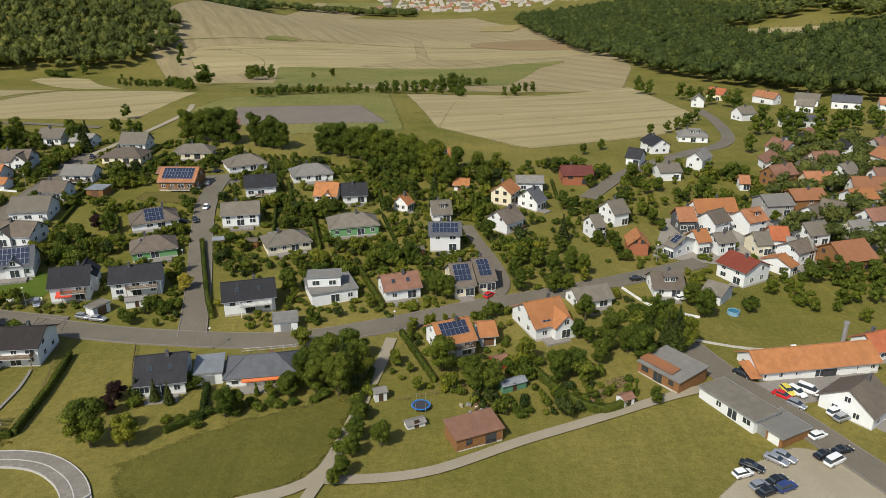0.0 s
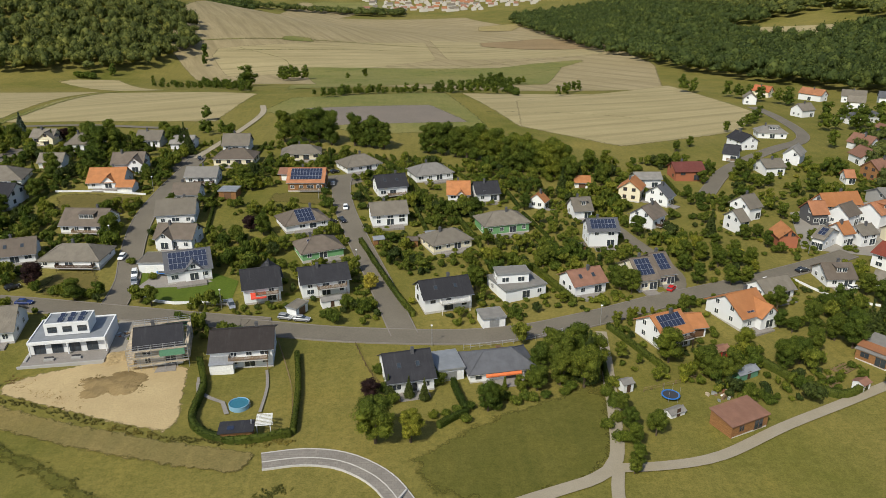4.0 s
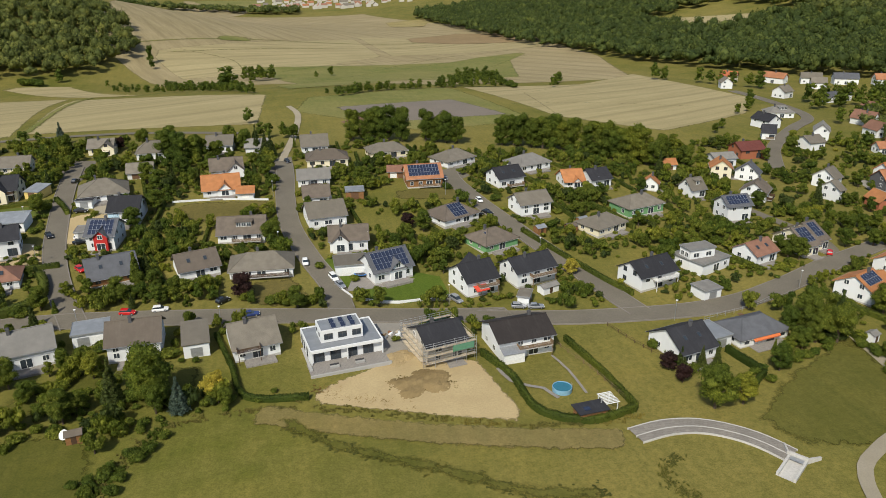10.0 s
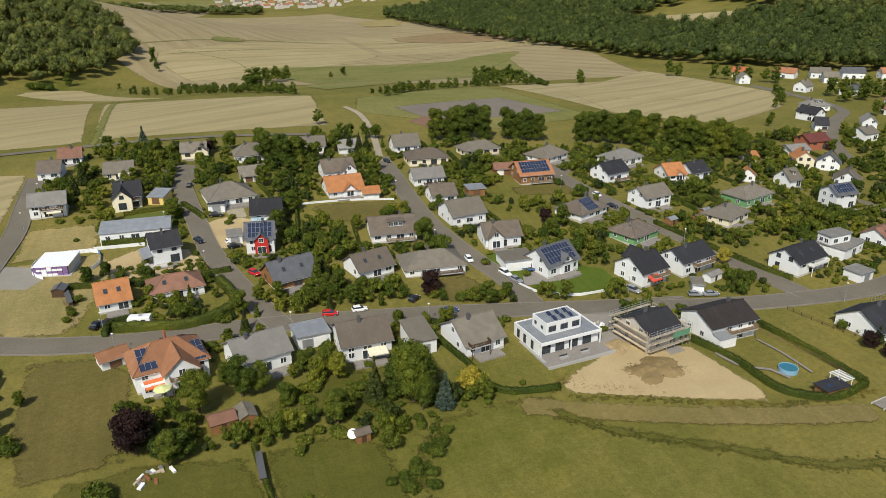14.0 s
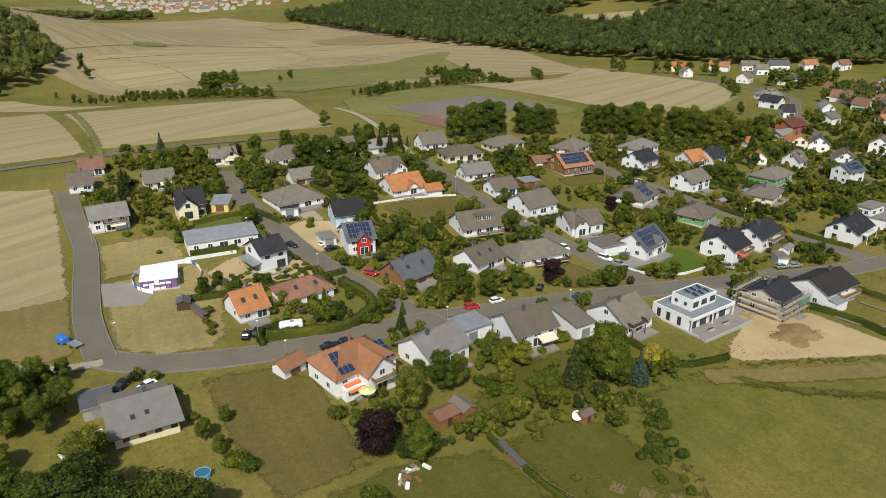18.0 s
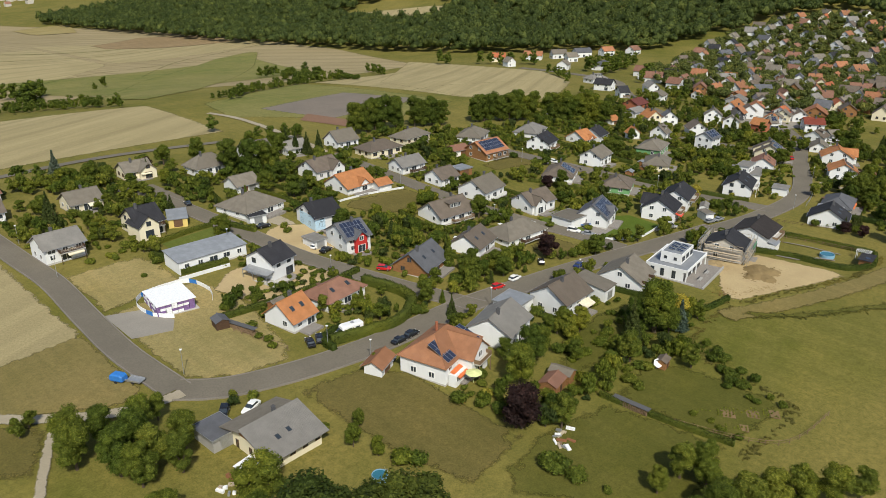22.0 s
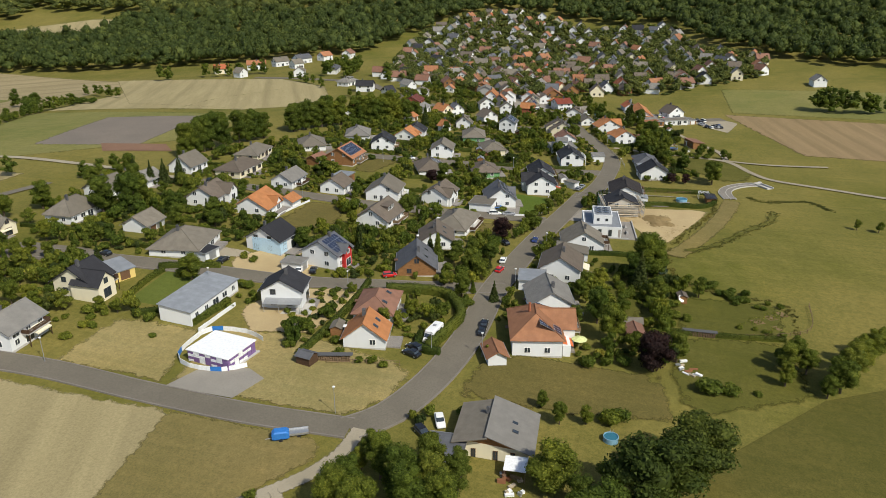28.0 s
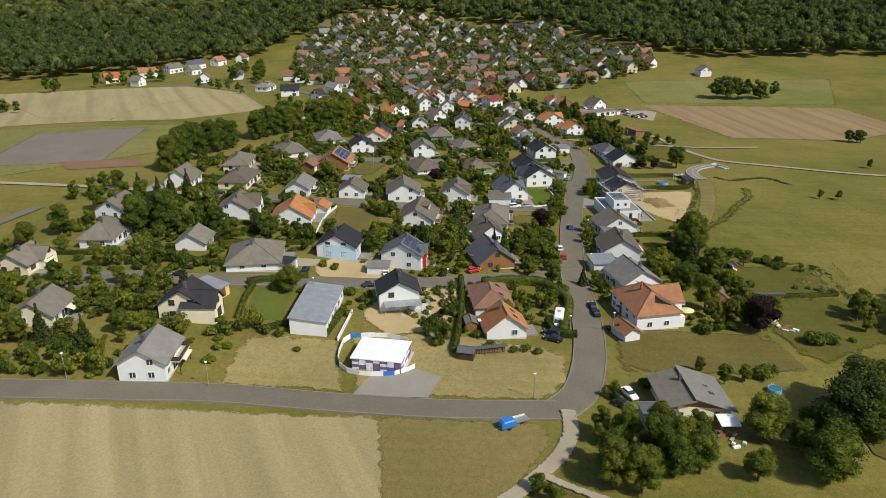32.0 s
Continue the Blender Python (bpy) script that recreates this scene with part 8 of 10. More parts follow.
plant("palebush", -169.9, 149.5, 2.4, 1.14)
plant("bush", -167.9, 121.0, 1.6, 1.02)
plant("bush", -169.9, 117.7, 1.9, 0.98)
plant("bush", -171.5, 115.5, 2.0, 1.08)
plant("bush", -171.9, 115.4, 1.8, 0.99)
plant("bush", -173.6, 110.9, 1.6, 1.14)
plant("bush", -174.5, 107.5, 1.8, 0.90)
plant("bush", -173.9, 107.5, 1.6, 0.90)
plant("bush", -151.3, 128.9, 1.0, 1.14)
plant("bush", -148.4, 131.6, 1.0, 1.03)
plant("bush", -147.3, 128.8, 1.1, 0.95)
plant("palebush", -249.0, 246.7, 1.2, 1.09)
plant("palebush", -249.6, 246.3, 1.5, 1.12)
plant("palebush", -244.7, 246.4, 1.6, 0.90)
plant("palebush", -243.9, 246.2, 1.4, 1.13)
plant("palebush", -243.9, 244.4, 1.5, 0.97)
plant("palebush", -240.9, 247.4, 1.3, 1.06)
plant("palebush", -238.3, 245.8, 1.6, 0.95)
plant("bush", -235.6, 266.3, 1.7, 1.00)
plant("bush", -233.5, 264.3, 2.2, 0.99)
plant("bush", -232.7, 262.4, 2.0, 1.11)
plant("bush", -233.1, 261.0, 2.2, 1.00)
plant("bush", -231.6, 259.3, 2.1, 1.10)
plant("small", -233.3, 280.2, 4.2, 1.05)
plant("small", -230.7, 280.1, 4.9, 0.98)
plant("small", -232.4, 274.1, 4.0, 1.11)
plant("small", -230.9, 268.6, 4.4, 1.00)
plant("small", -231.1, 267.2, 4.2, 0.94)
plant("small", -229.9, 264.4, 4.5, 0.94)
plant("oak", -216.9, 294.9, 5.1, 1.13)
plant("oak", -218.1, 288.9, 4.3, 0.99)
plant("oak", -217.6, 284.8, 4.6, 1.12)
plant("oak", -218.2, 278.6, 4.8, 1.06)
plant("oak", -218.4, 270.9, 4.6, 1.11)
plant("spruce", -152.1, 302.9, 9.7, 1.12)
plant("spruce", -151.7, 297.1, 8.6, 1.04)
plant("spruce", -148.5, 294.2, 8.7, 1.11)
plant("spruce", -146.4, 289.4, 9.9, 1.01)
plant("oak", -162.7, 311.1, 8.2, 0.97)
plant("oak", -161.2, 306.6, 7.2, 0.94)
plant("oak", -156.4, 306.2, 7.7, 0.99)
plant("oak", -156.3, 300.2, 8.5, 0.98)
plant("oak", -150.6, 326.0, 6.1, 1.12)
plant("oak", -147.0, 321.6, 6.9, 1.03)
plant("oak", -140.4, 320.5, 7.5, 0.99)
plant("oak", -136.5, 317.7, 6.6, 1.09)
plant("oak", -194.7, 136.9, 4.8, 1.08)
plant("ash", -192.6, 145.8, 3.5, 1.03)
plant("ash", -188.4, 146.2, 4.2, 1.09)
plant("palebush", -193.2, 125.2, 2.0, 1.03)
plant("palebush", -190.5, 127.2, 1.7, 1.06)
plant("palebush", -187.0, 126.0, 2.0, 1.02)
plant("palebush", -186.7, 124.9, 1.9, 1.13)
plant("palebush", -181.7, 124.1, 2.0, 0.99)
plant("palebush", -178.5, 125.4, 2.0, 1.08)
plant("palebush", -175.7, 123.8, 2.2, 0.94)
plant("bush", -194.8, 141.1, 2.2, 0.99)
plant("bush", -192.0, 140.4, 1.8, 1.00)
plant("bush", -189.2, 140.7, 2.1, 1.15)
plant("bush", -185.5, 136.8, 2.0, 1.10)
plant("bush", -184.1, 137.7, 1.7, 0.97)
plant("bush", -180.1, 138.5, 2.1, 1.00)
plant("bush", -176.3, 135.3, 1.8, 0.98)
plant("bush", -173.2, 135.3, 2.1, 1.09)
plant("bush", -173.0, 116.9, 1.5, 1.14)
plant("bush", -175.8, 113.8, 1.5, 1.08)
plant("bush", -176.4, 111.9, 1.8, 1.14)
plant("bush", -178.8, 108.9, 1.5, 0.99)
plant("palebush", -194.2, 122.2, 1.8, 0.95)
plant("oak", -281.4, 172.9, 8.4, 0.98)
plant("fruit", 108.3, 193.2, 4.0, 0.90)
plant("fruit", 113.0, 191.8, 5.0, 0.90)
plant("fruit", 115.1, 188.5, 4.5, 1.00)
plant("fruit", 120.3, 190.2, 4.5, 0.96)
plant("oak", 106.6, 183.0, 6.2, 1.13)
plant("oak", 109.1, 180.3, 6.4, 0.92)
plant("oak", 113.3, 176.2, 5.6, 1.02)
plant("fruit", 91.3, 169.9, 4.1, 1.10)
plant("fruit", 93.3, 167.6, 3.7, 1.09)
plant("fruit", 99.0, 167.4, 3.5, 0.91)
plant("fruit", 103.5, 162.2, 3.7, 1.06)
plant("oak", 92.4, 184.1, 4.4, 0.98)
plant("oak", 101.2, 189.1, 5.1, 0.99)
plant("bush", 77.0, 168.3, 3.0)
plant("oak", 63.8, 163.7, 6.0)
plant("bush", 91.9, 172.6, 1.4)
plant("oak", 45.2, 205.2, 5.0, 1.07)
plant("oak", 49.5, 206.5, 4.6, 1.02)
plant("oak", 24.8, 187.8, 6.0, 1.01)
plant("oak", 34.0, 184.7, 5.5, 1.12)
plant("oak", 36.8, 182.7, 6.5, 0.99)
plant("oak", 18.0, 181.1, 5.3, 1.00)
plant("oak", 44.8, 156.6, 5.8, 0.93)
plant("oak", 46.6, 154.8, 5.6, 1.09)
plant("oak", 30.2, 149.8, 5.0, 1.05)
plant("oak", 32.1, 147.5, 4.5, 0.99)
plant("oak", 36.2, 144.4, 5.0, 0.99)
plant("oak", 39.6, 143.8, 3.9, 0.94)
plant("oak", 44.3, 142.7, 5.0, 1.03)
plant("bush", -41.0, 119.7, 2.0, 0.94)
plant("bush", -40.7, 122.0, 1.8, 1.15)
plant("bush", -38.7, 123.4, 1.7, 0.97)
plant("bush", -34.9, 123.0, 1.9, 1.02)
plant("bush", -33.3, 122.5, 1.8, 0.93)
plant("bush", -30.7, 123.5, 1.7, 0.97)
plant("bush", -26.5, 124.7, 1.6, 1.13)
plant("bush", -25.0, 126.7, 2.0, 1.13)
plant("bush", -24.0, 130.3, 1.7, 1.07)
plant("bush", -19.7, 128.5, 1.8, 0.90)
plant("bush", -15.3, 127.2, 2.3, 1.11)
plant("bush", -17.9, 123.9, 2.1, 1.07)
plant("bush", -16.8, 121.2, 2.1, 1.02)
plant("bush", -17.6, 119.8, 2.3, 0.98)
plant("bush", -18.2, 115.2, 2.0, 0.96)
plant("bush", -20.8, 113.0, 2.1, 0.98)
plant("bush", -19.0, 109.0, 2.2, 1.09)
plant("bush", -180.9, 110.5, 1.4, 1.12)
plant("bush", -179.1, 108.1, 1.2, 0.97)
plant("bush", -181.5, 105.6, 1.2, 0.96)
plant("bush", -181.9, 104.0, 1.1, 1.14)
plant("bush", -178.6, 102.7, 1.2, 0.96)
plant("bush", -179.7, 100.0, 1.3, 0.98)
plant("bush", -194.6, 110.7, 1.1, 1.04)
plant("bush", -194.3, 107.4, 0.9, 1.14)
plant("bush", -195.1, 105.6, 0.9, 0.99)
plant("bush", -195.6, 104.6, 1.1, 1.07)
plant("bush", -195.3, 101.6, 1.1, 1.14)
plant("bush", -52.8, 129.5, 3.2)
plant("bush", -64.8, 133.6, 2.2, 0.95)
plant("bush", -62.5, 130.7, 1.7, 1.05)
plant("bush", -63.3, 126.6, 2.1, 0.98)
plant("bush", -61.7, 122.5, 2.1, 0.98)
plant("bush", -47.4, 115.7, 1.8, 0.98)
plant("bush", -46.3, 120.2, 1.6, 1.13)
plant("bush", -41.6, 121.7, 1.5, 1.03)
plant("bush", -36.9, 121.4, 1.8, 1.00)
plant("oak", -107.5, 419.5, 6.2, 1.04)
plant("oak", -102.1, 421.0, 6.2, 1.01)
plant("oak", -97.3, 427.7, 6.7, 1.11)
plant("oak", -94.5, 430.4, 6.3, 0.97)
plant("oak", -88.7, 435.1, 5.2, 0.95)
plant("oak", -88.2, 440.2, 5.8, 1.08)
plant("oak", -80.4, 442.3, 5.2, 0.91)
plant("oak", -77.6, 444.3, 5.4, 1.07)
plant("oak", -37.8, 460.6, 7.6, 0.98)
plant("oak", -32.4, 464.0, 8.1, 1.15)
plant("oak", -26.7, 469.1, 7.9, 1.03)
plant("oak", -20.5, 474.3, 7.4, 1.07)
plant("oak", -14.3, 482.1, 8.3, 1.07)
plant("oak", -9.3, 484.6, 7.0, 0.97)
plant("oak", -2.7, 488.9, 8.6, 0.98)
plant("oak", 4.0, 494.0, 8.6, 1.13)
plant("oak", 9.8, 498.8, 8.2, 1.11)
plant("ash", -187.1, 129.4, 7.0)
plant("oak", -210.5, 555.4, 5.7, 1.08)
plant("oak", -206.6, 550.2, 5.5, 1.03)
plant("oak", -204.3, 545.3, 5.3, 1.07)
plant("oak", -201.4, 538.2, 5.0, 1.07)
plant("oak", -197.0, 530.0, 5.2, 0.95)
plant("oak", -193.8, 520.3, 5.2, 0.92)
plant("oak", -194.0, 517.5, 4.8, 0.98)
plant("oak", -189.1, 508.1, 5.9, 1.01)
plant("oak", -187.6, 502.6, 5.9, 0.91)
plant("oak", -183.2, 498.3, 4.8, 1.04)
plant("oak", -179.6, 489.4, 5.9, 0.99)
plant("oak", -176.6, 482.1, 5.9, 1.14)
plant("oak", -174.5, 474.9, 4.7, 1.01)
plant("oak", -171.2, 470.0, 5.0, 1.02)
plant("oak", -167.4, 462.0, 5.4, 1.15)
plant("oak", -162.8, 457.2, 4.8, 1.05)
plant("oak", -159.7, 449.7, 5.1, 0.97)
plant("oak", -158.1, 440.3, 5.8, 0.91)
plant("oak", -173.3, 527.2, 15.0, 1.40)
plant("oak", -175.9, 540.6, 11.0, 1.20)
plant("oak", -108.9, 603.2, 6.0)
plant("oak", -104.9, 425.3, 4.7, 0.93)
plant("oak", -98.9, 430.0, 5.4, 1.01)
plant("oak", -90.4, 434.0, 5.1, 1.08)
plant("oak", -82.4, 438.9, 5.7, 0.96)
plant("oak", -76.2, 442.5, 6.1, 0.91)
plant("oak", -66.3, 446.4, 4.9, 0.92)
plant("oak", -60.6, 449.0, 6.1, 1.07)
plant("oak", -54.0, 456.6, 5.8, 0.97)
plant("oak", -42.3, 455.0, 6.1, 1.10)
plant("oak", -40.7, 456.1, 6.8, 1.07)
plant("oak", -32.4, 457.8, 7.6, 1.09)
plant("oak", -26.2, 458.3, 7.0, 1.11)
plant("oak", -20.5, 459.5, 7.6, 1.15)
plant("oak", -15.5, 460.2, 7.6, 0.96)
plant("oak", -9.7, 460.7, 7.2, 1.09)
plant("oak", -4.4, 460.4, 7.7, 1.01)
plant("oak", 2.0, 464.4, 6.9, 0.91)
plant("oak", -4.5, 555.1, 8.5, 1.07)
plant("oak", 1.9, 556.7, 8.8, 1.06)
plant("oak", 6.4, 555.9, 7.9, 1.14)
plant("oak", 11.6, 557.4, 8.6, 0.92)
plant("oak", -164.6, 613.2, 10.9, 0.93)
plant("oak", -159.8, 608.8, 11.5, 1.09)
plant("oak", -151.0, 611.1, 10.7, 1.14)
plant("oak", -143.8, 605.3, 11.5, 1.02)
plant("oak", -265.1, 602.7, 5.4, 1.09)
plant("oak", -254.4, 595.1, 5.3, 1.04)
plant("oak", -244.3, 584.1, 4.4, 0.92)
plant("oak", -238.3, 572.4, 5.3, 1.04)
plant("oak", -232.3, 562.6, 5.0, 1.11)
plant("oak", -222.1, 554.1, 5.3, 0.94)
plant("oak", -214.3, 542.1, 4.5, 1.07)
plant("oak", -208.3, 533.3, 5.4, 1.02)
plant("oak", -198.9, 521.9, 5.4, 0.98)
plant("oak", -188.2, 512.6, 4.7, 0.97)
plant("oak", -183.4, 504.5, 5.3, 1.14)
plant("oak", -174.2, 493.6, 5.0, 1.07)

# ---- parked cars ----
car("hatch", "red", -181.2, 169.5, -9)
car("hatch", "white", -174.0, 170.0, 2)
car("sedan", "blue", -153.2, 164.5, 1)
car("hatch", "black", -159.8, 172.4, 43)
car("suv", "white", -132.1, 181.1, -74)
car("sedan", "silver", -130.8, 176.8, -70)
car("hatch", "white", -138.9, 191.1, -89)
car("suv", "silver", -102.8, 164.6, -67)
car("sedan", "black", -232.3, 177.3, 68)
car("suv", "black", -229.8, 177.5, 60)
car("sedan", "black", -209.9, 220.1, -63)
car("hatch", "white", -201.0, 217.5, 13)
car("sedan", "black", -200.3, 214.1, 17)
car("sedan", "black", -204.6, 237.3, -2)
car("hatch", "black", -212.3, 266.6, 81)
car("hatch", "black", -140.5, 281.0, -70)
car("hatch", "white", -79.3, 227.6, -85)
car("sedan", "black", -79.5, 217.1, -60)
car("hatch", "silver", -88.4, 158.3, -16)
car("sedan", "silver", -84.3, 157.3, -10)
car("sedan", "white", -253.9, 165.1, -156)
car("hatch", "black", -213.6, 166.3, 5)
car("sedan", "black", -217.4, 166.0, 5)
car("sedan", "black", -224.4, 162.6, -65)
car("hatch", "red", -196.5, 194.8, -56)
car("hatch", "black", -258.2, 166.9, -131)
car("sedan", "black", 53.2, 104.9, -35)
car("hatch", "white", 50.9, 103.0, 19)
car("sedan", "silver", 58.2, 106.7, -45)
car("sedan", "silver", 60.0, 107.6, -47)
car("hatch", "silver", 52.6, 100.0, 23)
car("sedan", "black", 56.0, 101.3, 27)
car("suv", "blue", 56.9, 99.6, 25)
car("sedan", "black", 53.3, 98.5, 26)
car("van", "white", 68.4, 106.5, 30)
car("sedan", "black", 67.4, 108.3, 24)
car("sedan", "black", 71.3, 109.6, 19)
car("hatch", "white", 68.9, 113.9, 24)
car("hatch", "silver", 65.0, 117.9, -25)
car("suv", "white", 76.1, 121.7, 26)
car("suv", "silver", 76.5, 119.8, 26)
car("sedan", "red", 68.0, 127.0, -48)
car("hatch", "silver", 69.4, 123.9, -48)
car("suv", "white", 71.5, 128.5, -62)
car("van", "white", 74.1, 129.3, -45)
car("hatch", "yellow", 69.7, 128.9, -79)
car("sedan", "black", 62.8, 134.9, -50)
car("sedan", "black", 51.3, 180.8, 19)
car("hatch", "white", 60.4, 170.6, 24)
car("hatch", "red", 10.8, 170.2, 50)
car("sedan", "white", -88.7, 245.3, 57)
car("hatch", "silver", -85.7, 251.3, 94)
car("hatch", "black", -86.4, 265.8, 36)
car("hatch", "black", -82.8, 215.9, 32)

OPEN = [(-250, 242, 12), (-258, 239, 9), (-249, 193, 14), (-254, 207, 12), (-242, 183, 9), (-162, 235, 12), (-170, 236, 9), (-153, 236, 7), (-101, 238, 9), (-94, 238, 7), (-141, 178, 9), (-114, 174, 11), (-231, 215, 9), (-201, 244, 6), (-227, 247, 8), (-79, 139, 14), (-71, 126, 14), (-106, 237, 9), (-94, 235, 9), (-55, 153, 7), (-87, 136, 10), (-99, 124, 10), (85, 162, 14), (68, 154, 9), (-152, 181, 8), (-206, 182, 6), (-199, 159, 4)]
SHRUBS = 440

# ---- small things outdoors ----
LAMP_POST = Geo().tube((0, 0, -0.5), (0, 0, 5.2), 0.075, 0.05, 8).mesh("post")
LAMP_POST.materials.append(M["galvanised"])
LAMP_HEAD = Geo().tube((0, 0, 5.2), (0, 0, 5.45), 0.16, 0.28, 10).tube((0, 0, 5.45), (0, 0, 5.55), 0.3, 0.1, 10).mesh("lamp_head")
LAMP_HEAD.materials.append(M["trim"])


def street_lamp(x, y):
    root = thing("street_lamp", x, y, 0, "slim steel street lamp with a pale head", "street lamp", "street lamps")
    part("post", LAMP_POST, "galvanised", root)
    part("lamp_head", LAMP_HEAD, "trim", root)


def round_pool(x, y, r, label, mat="pool_blue"):
    root = thing("garden_pool", x, y, 0, label, "pool", "garden pools")
    n, rings = 24, ((r, -0.5), (r, 1.0), (r - 0.12, 1.0), (r - 0.12, -0.5))
    ring = [(q * math.cos(2 * math.pi * k / n), q * math.sin(2 * math.pi * k / n), z) for q, z in rings for k in range(n)]
    wall = bpy.data.meshes.new("pool_wall")
    wall.from_pydata(ring, [], [(i * n + k, i * n + (k + 1) % n, (i + 1) % 4 * n + (k + 1) % n, (i + 1) % 4 * n + k) for i in range(4) for k in range(n)])
    wall.materials.append(M[mat])
    part("pool_wall", wall, mat, root)
    part("water", Geo().disc(0, 0, 0.86, r - 0.1), "water", root)
    lad = part("ladder", Geo().tube((r + 0.3, -0.25, -0.3), (r, -0.25, 1.5), 0.03).tube((r + 0.3, 0.25, -0.3), (r, 0.25, 1.5), 0.03), "frame_metal", root)
    for z in (0.3, 0.7, 1.1):
        part("rung", Geo().tube((r + 0.22 - z * 0.15, -0.25, z), (r + 0.22 - z * 0.15, 0.25, z), 0.025), "frame_metal", lad)


def trampoline(x, y, r):
    root = thing("trampoline", x, y, 0, "round garden trampoline with blue padding and net", "trampoline")
    part("mat", Geo().disc(0, 0, 0.82, r - 0.3), "dark_trim", root)
    g = Geo()
    for k in range(18):
        a, b = 2 * math.pi * k / 18, 2 * math.pi * (k + 1) / 18
        p = [(q * math.cos(w), q * math.sin(w)) for q, w in ((r - 0.32, a), (r - 0.32, b), (r, b), (r, a))]
        g.hexa([(*q, 0.78) for q in p] + [(*q, 0.86) for q in p])
    part("padding", g, "blue", root)
    for k in range(6):
        a = 2 * math.pi * k / 6
        part("pole", Geo().tube((r * math.cos(a), r * math.sin(a), -0.3), (r * math.cos(a), r * math.sin(a), 2.4), 0.035), "galvanised", root)


def shed(x, y, turn, L, W, h, roof, wall, label):
    root = thing("garden_shed", x, y, turn, label, "shed", "garden sheds")
    BLOCKED.append((x, y, max(L, W) * 0.6 + 0.5))
    part("wall", gable_walls(L, W, h, h + W * 0.22, -0.8), wall, root)
    gable_roof(root, L, W, h, h + W * 0.22, roof, 0.25, "shed_roof", thick=0.08)
    part("door", Geo().box(-0.45, 0.45, -W / 2 - 0.05, -W / 2 + 0.01, 0.05, 1.85), "dark_wood", root)


def wall_line(name, mat, h, w, *pts, label="low white garden wall", cat="wall"):
    line = smooth_line(pts, 3.0)
    root = thing(name, *pts[0], 0, label, cat, z=0.0)
    o = Vector((*pts[0], 0))
    for p, q in zip(line, line[1:]):
        a, b = p - o, q - o
        d = (b - a).normalized()
        s = Vector((-d.y, d.x, 0)) * w / 2
        za, zb = gz(p.x, p.y), gz(q.x, q.y)
        quad = [(a - s, za), (b - s, zb), (b + s, zb), (a + s, za)]
        part("wall_block", Geo().hexa([(v.x, v.y, z - 0.5) for v, z in quad] + [(v.x, v.y, z + h) for v, z in quad]), mat, root)


def fence_line(mat, h, *pts, label="weathered wooden garden fence with two rails"):
    line = smooth_line(pts, 2.2)
    root = thing("fence", *pts[0], 0, label, "fence", "garden fences", z=0.0)
    o = Vector((*pts[0], 0))
    for p in line:
        a, z = p - o, gz(p.x, p.y)
        part("post", Geo().box(a.x - 0.05, a.x + 0.05, a.y - 0.05, a.y + 0.05, z - 0.4, z + h), mat, root)
    for k in (0.45, 0.9):
        for p, q in zip(line, line[1:]):
            a, b = p - o, q - o
            part("rail", Geo().tube((a.x, a.y, gz(p.x, p.y) + h * k), (b.x, b.y, gz(q.x, q.y) + h * k), 0.04, None, 4), mat, root)


def wood_pile(x, y, turn, L, h):
    root = thing("wood_pile", x, y, turn, "long stacked pile of split firewood", "firewood")
    r = random.Random(3)
    g = Geo()
    for k in range(int(L / 0.35)):
        for j in range(int(h / 0.3)):
            u = -L / 2 + k * 0.35 + r.uniform(-0.04, 0.04)
            g.tube((u, -0.5 + r.uniform(-0.1, 0.1), j * 0.28 + 0.15), (u, 0.5, j * 0.28 + 0.15), r.uniform(0.11, 0.16), None, 6)
    part("logs", g, "wood", root, kind="stuff")
    part("cover", Geo().slab((-L / 2, -0.6, h + 0.12), (L / 2, -0.6, h + 0.12), (L / 2, 0.6, h + 0.2), (-L / 2, 0.6, h + 0.2), 0.05), "slate_wall", root)


def heap(x, y, r, h, mat, label, seed):
    """A tipped heap: several overlapping cones with clods, run out at the foot."""
    rng = np.random.default_rng(seed)
    n = 34
    u = np.linspace(-1.3, 1.3, n)
    X, Y = np.meshgrid(u, u)
    Z = np.zeros_like(X)
    for k in range(16):
        a, b = rng.uniform(-0.8, 0.8, 2)
        Z = np.maximum(Z, (0.35 + 0.65 * rng.random()) * (1 - (np.hypot(X - a, Y - b) / (0.35 + 0.3 * rng.random())) ** 1.5))
    for k in range(3):
        Z = (Z + np.roll(Z, 1, 0) + np.roll(Z, -1, 0) + np.roll(Z, 1, 1) + np.roll(Z, -1, 1)) / 5
    Z = Z * h + (rng.random(Z.shape) - 0.5) * 0.3 * np.minimum(1, Z * 4)
    Z = np.where(Z <= 0.02, -0.25, Z)
    v = np.column_stack((X.ravel() * r, Y.ravel() * r * 0.75, Z.ravel()))
    f = []
    for i in range(n - 1):
        for k in range(n - 1):
            p = i * n + k
            f += [(p, p + 1, p + n + 1), (p, p + n + 1, p + n)]
    ob = part("soil_heap", array_mesh("soil_heap", v, np.array(f), mat), mat)
    ob.matrix_basis = pose(x, y, gz(x, y), 0, 0, 20)
    tagged(ob, label, "soil heap", kind="stuff")


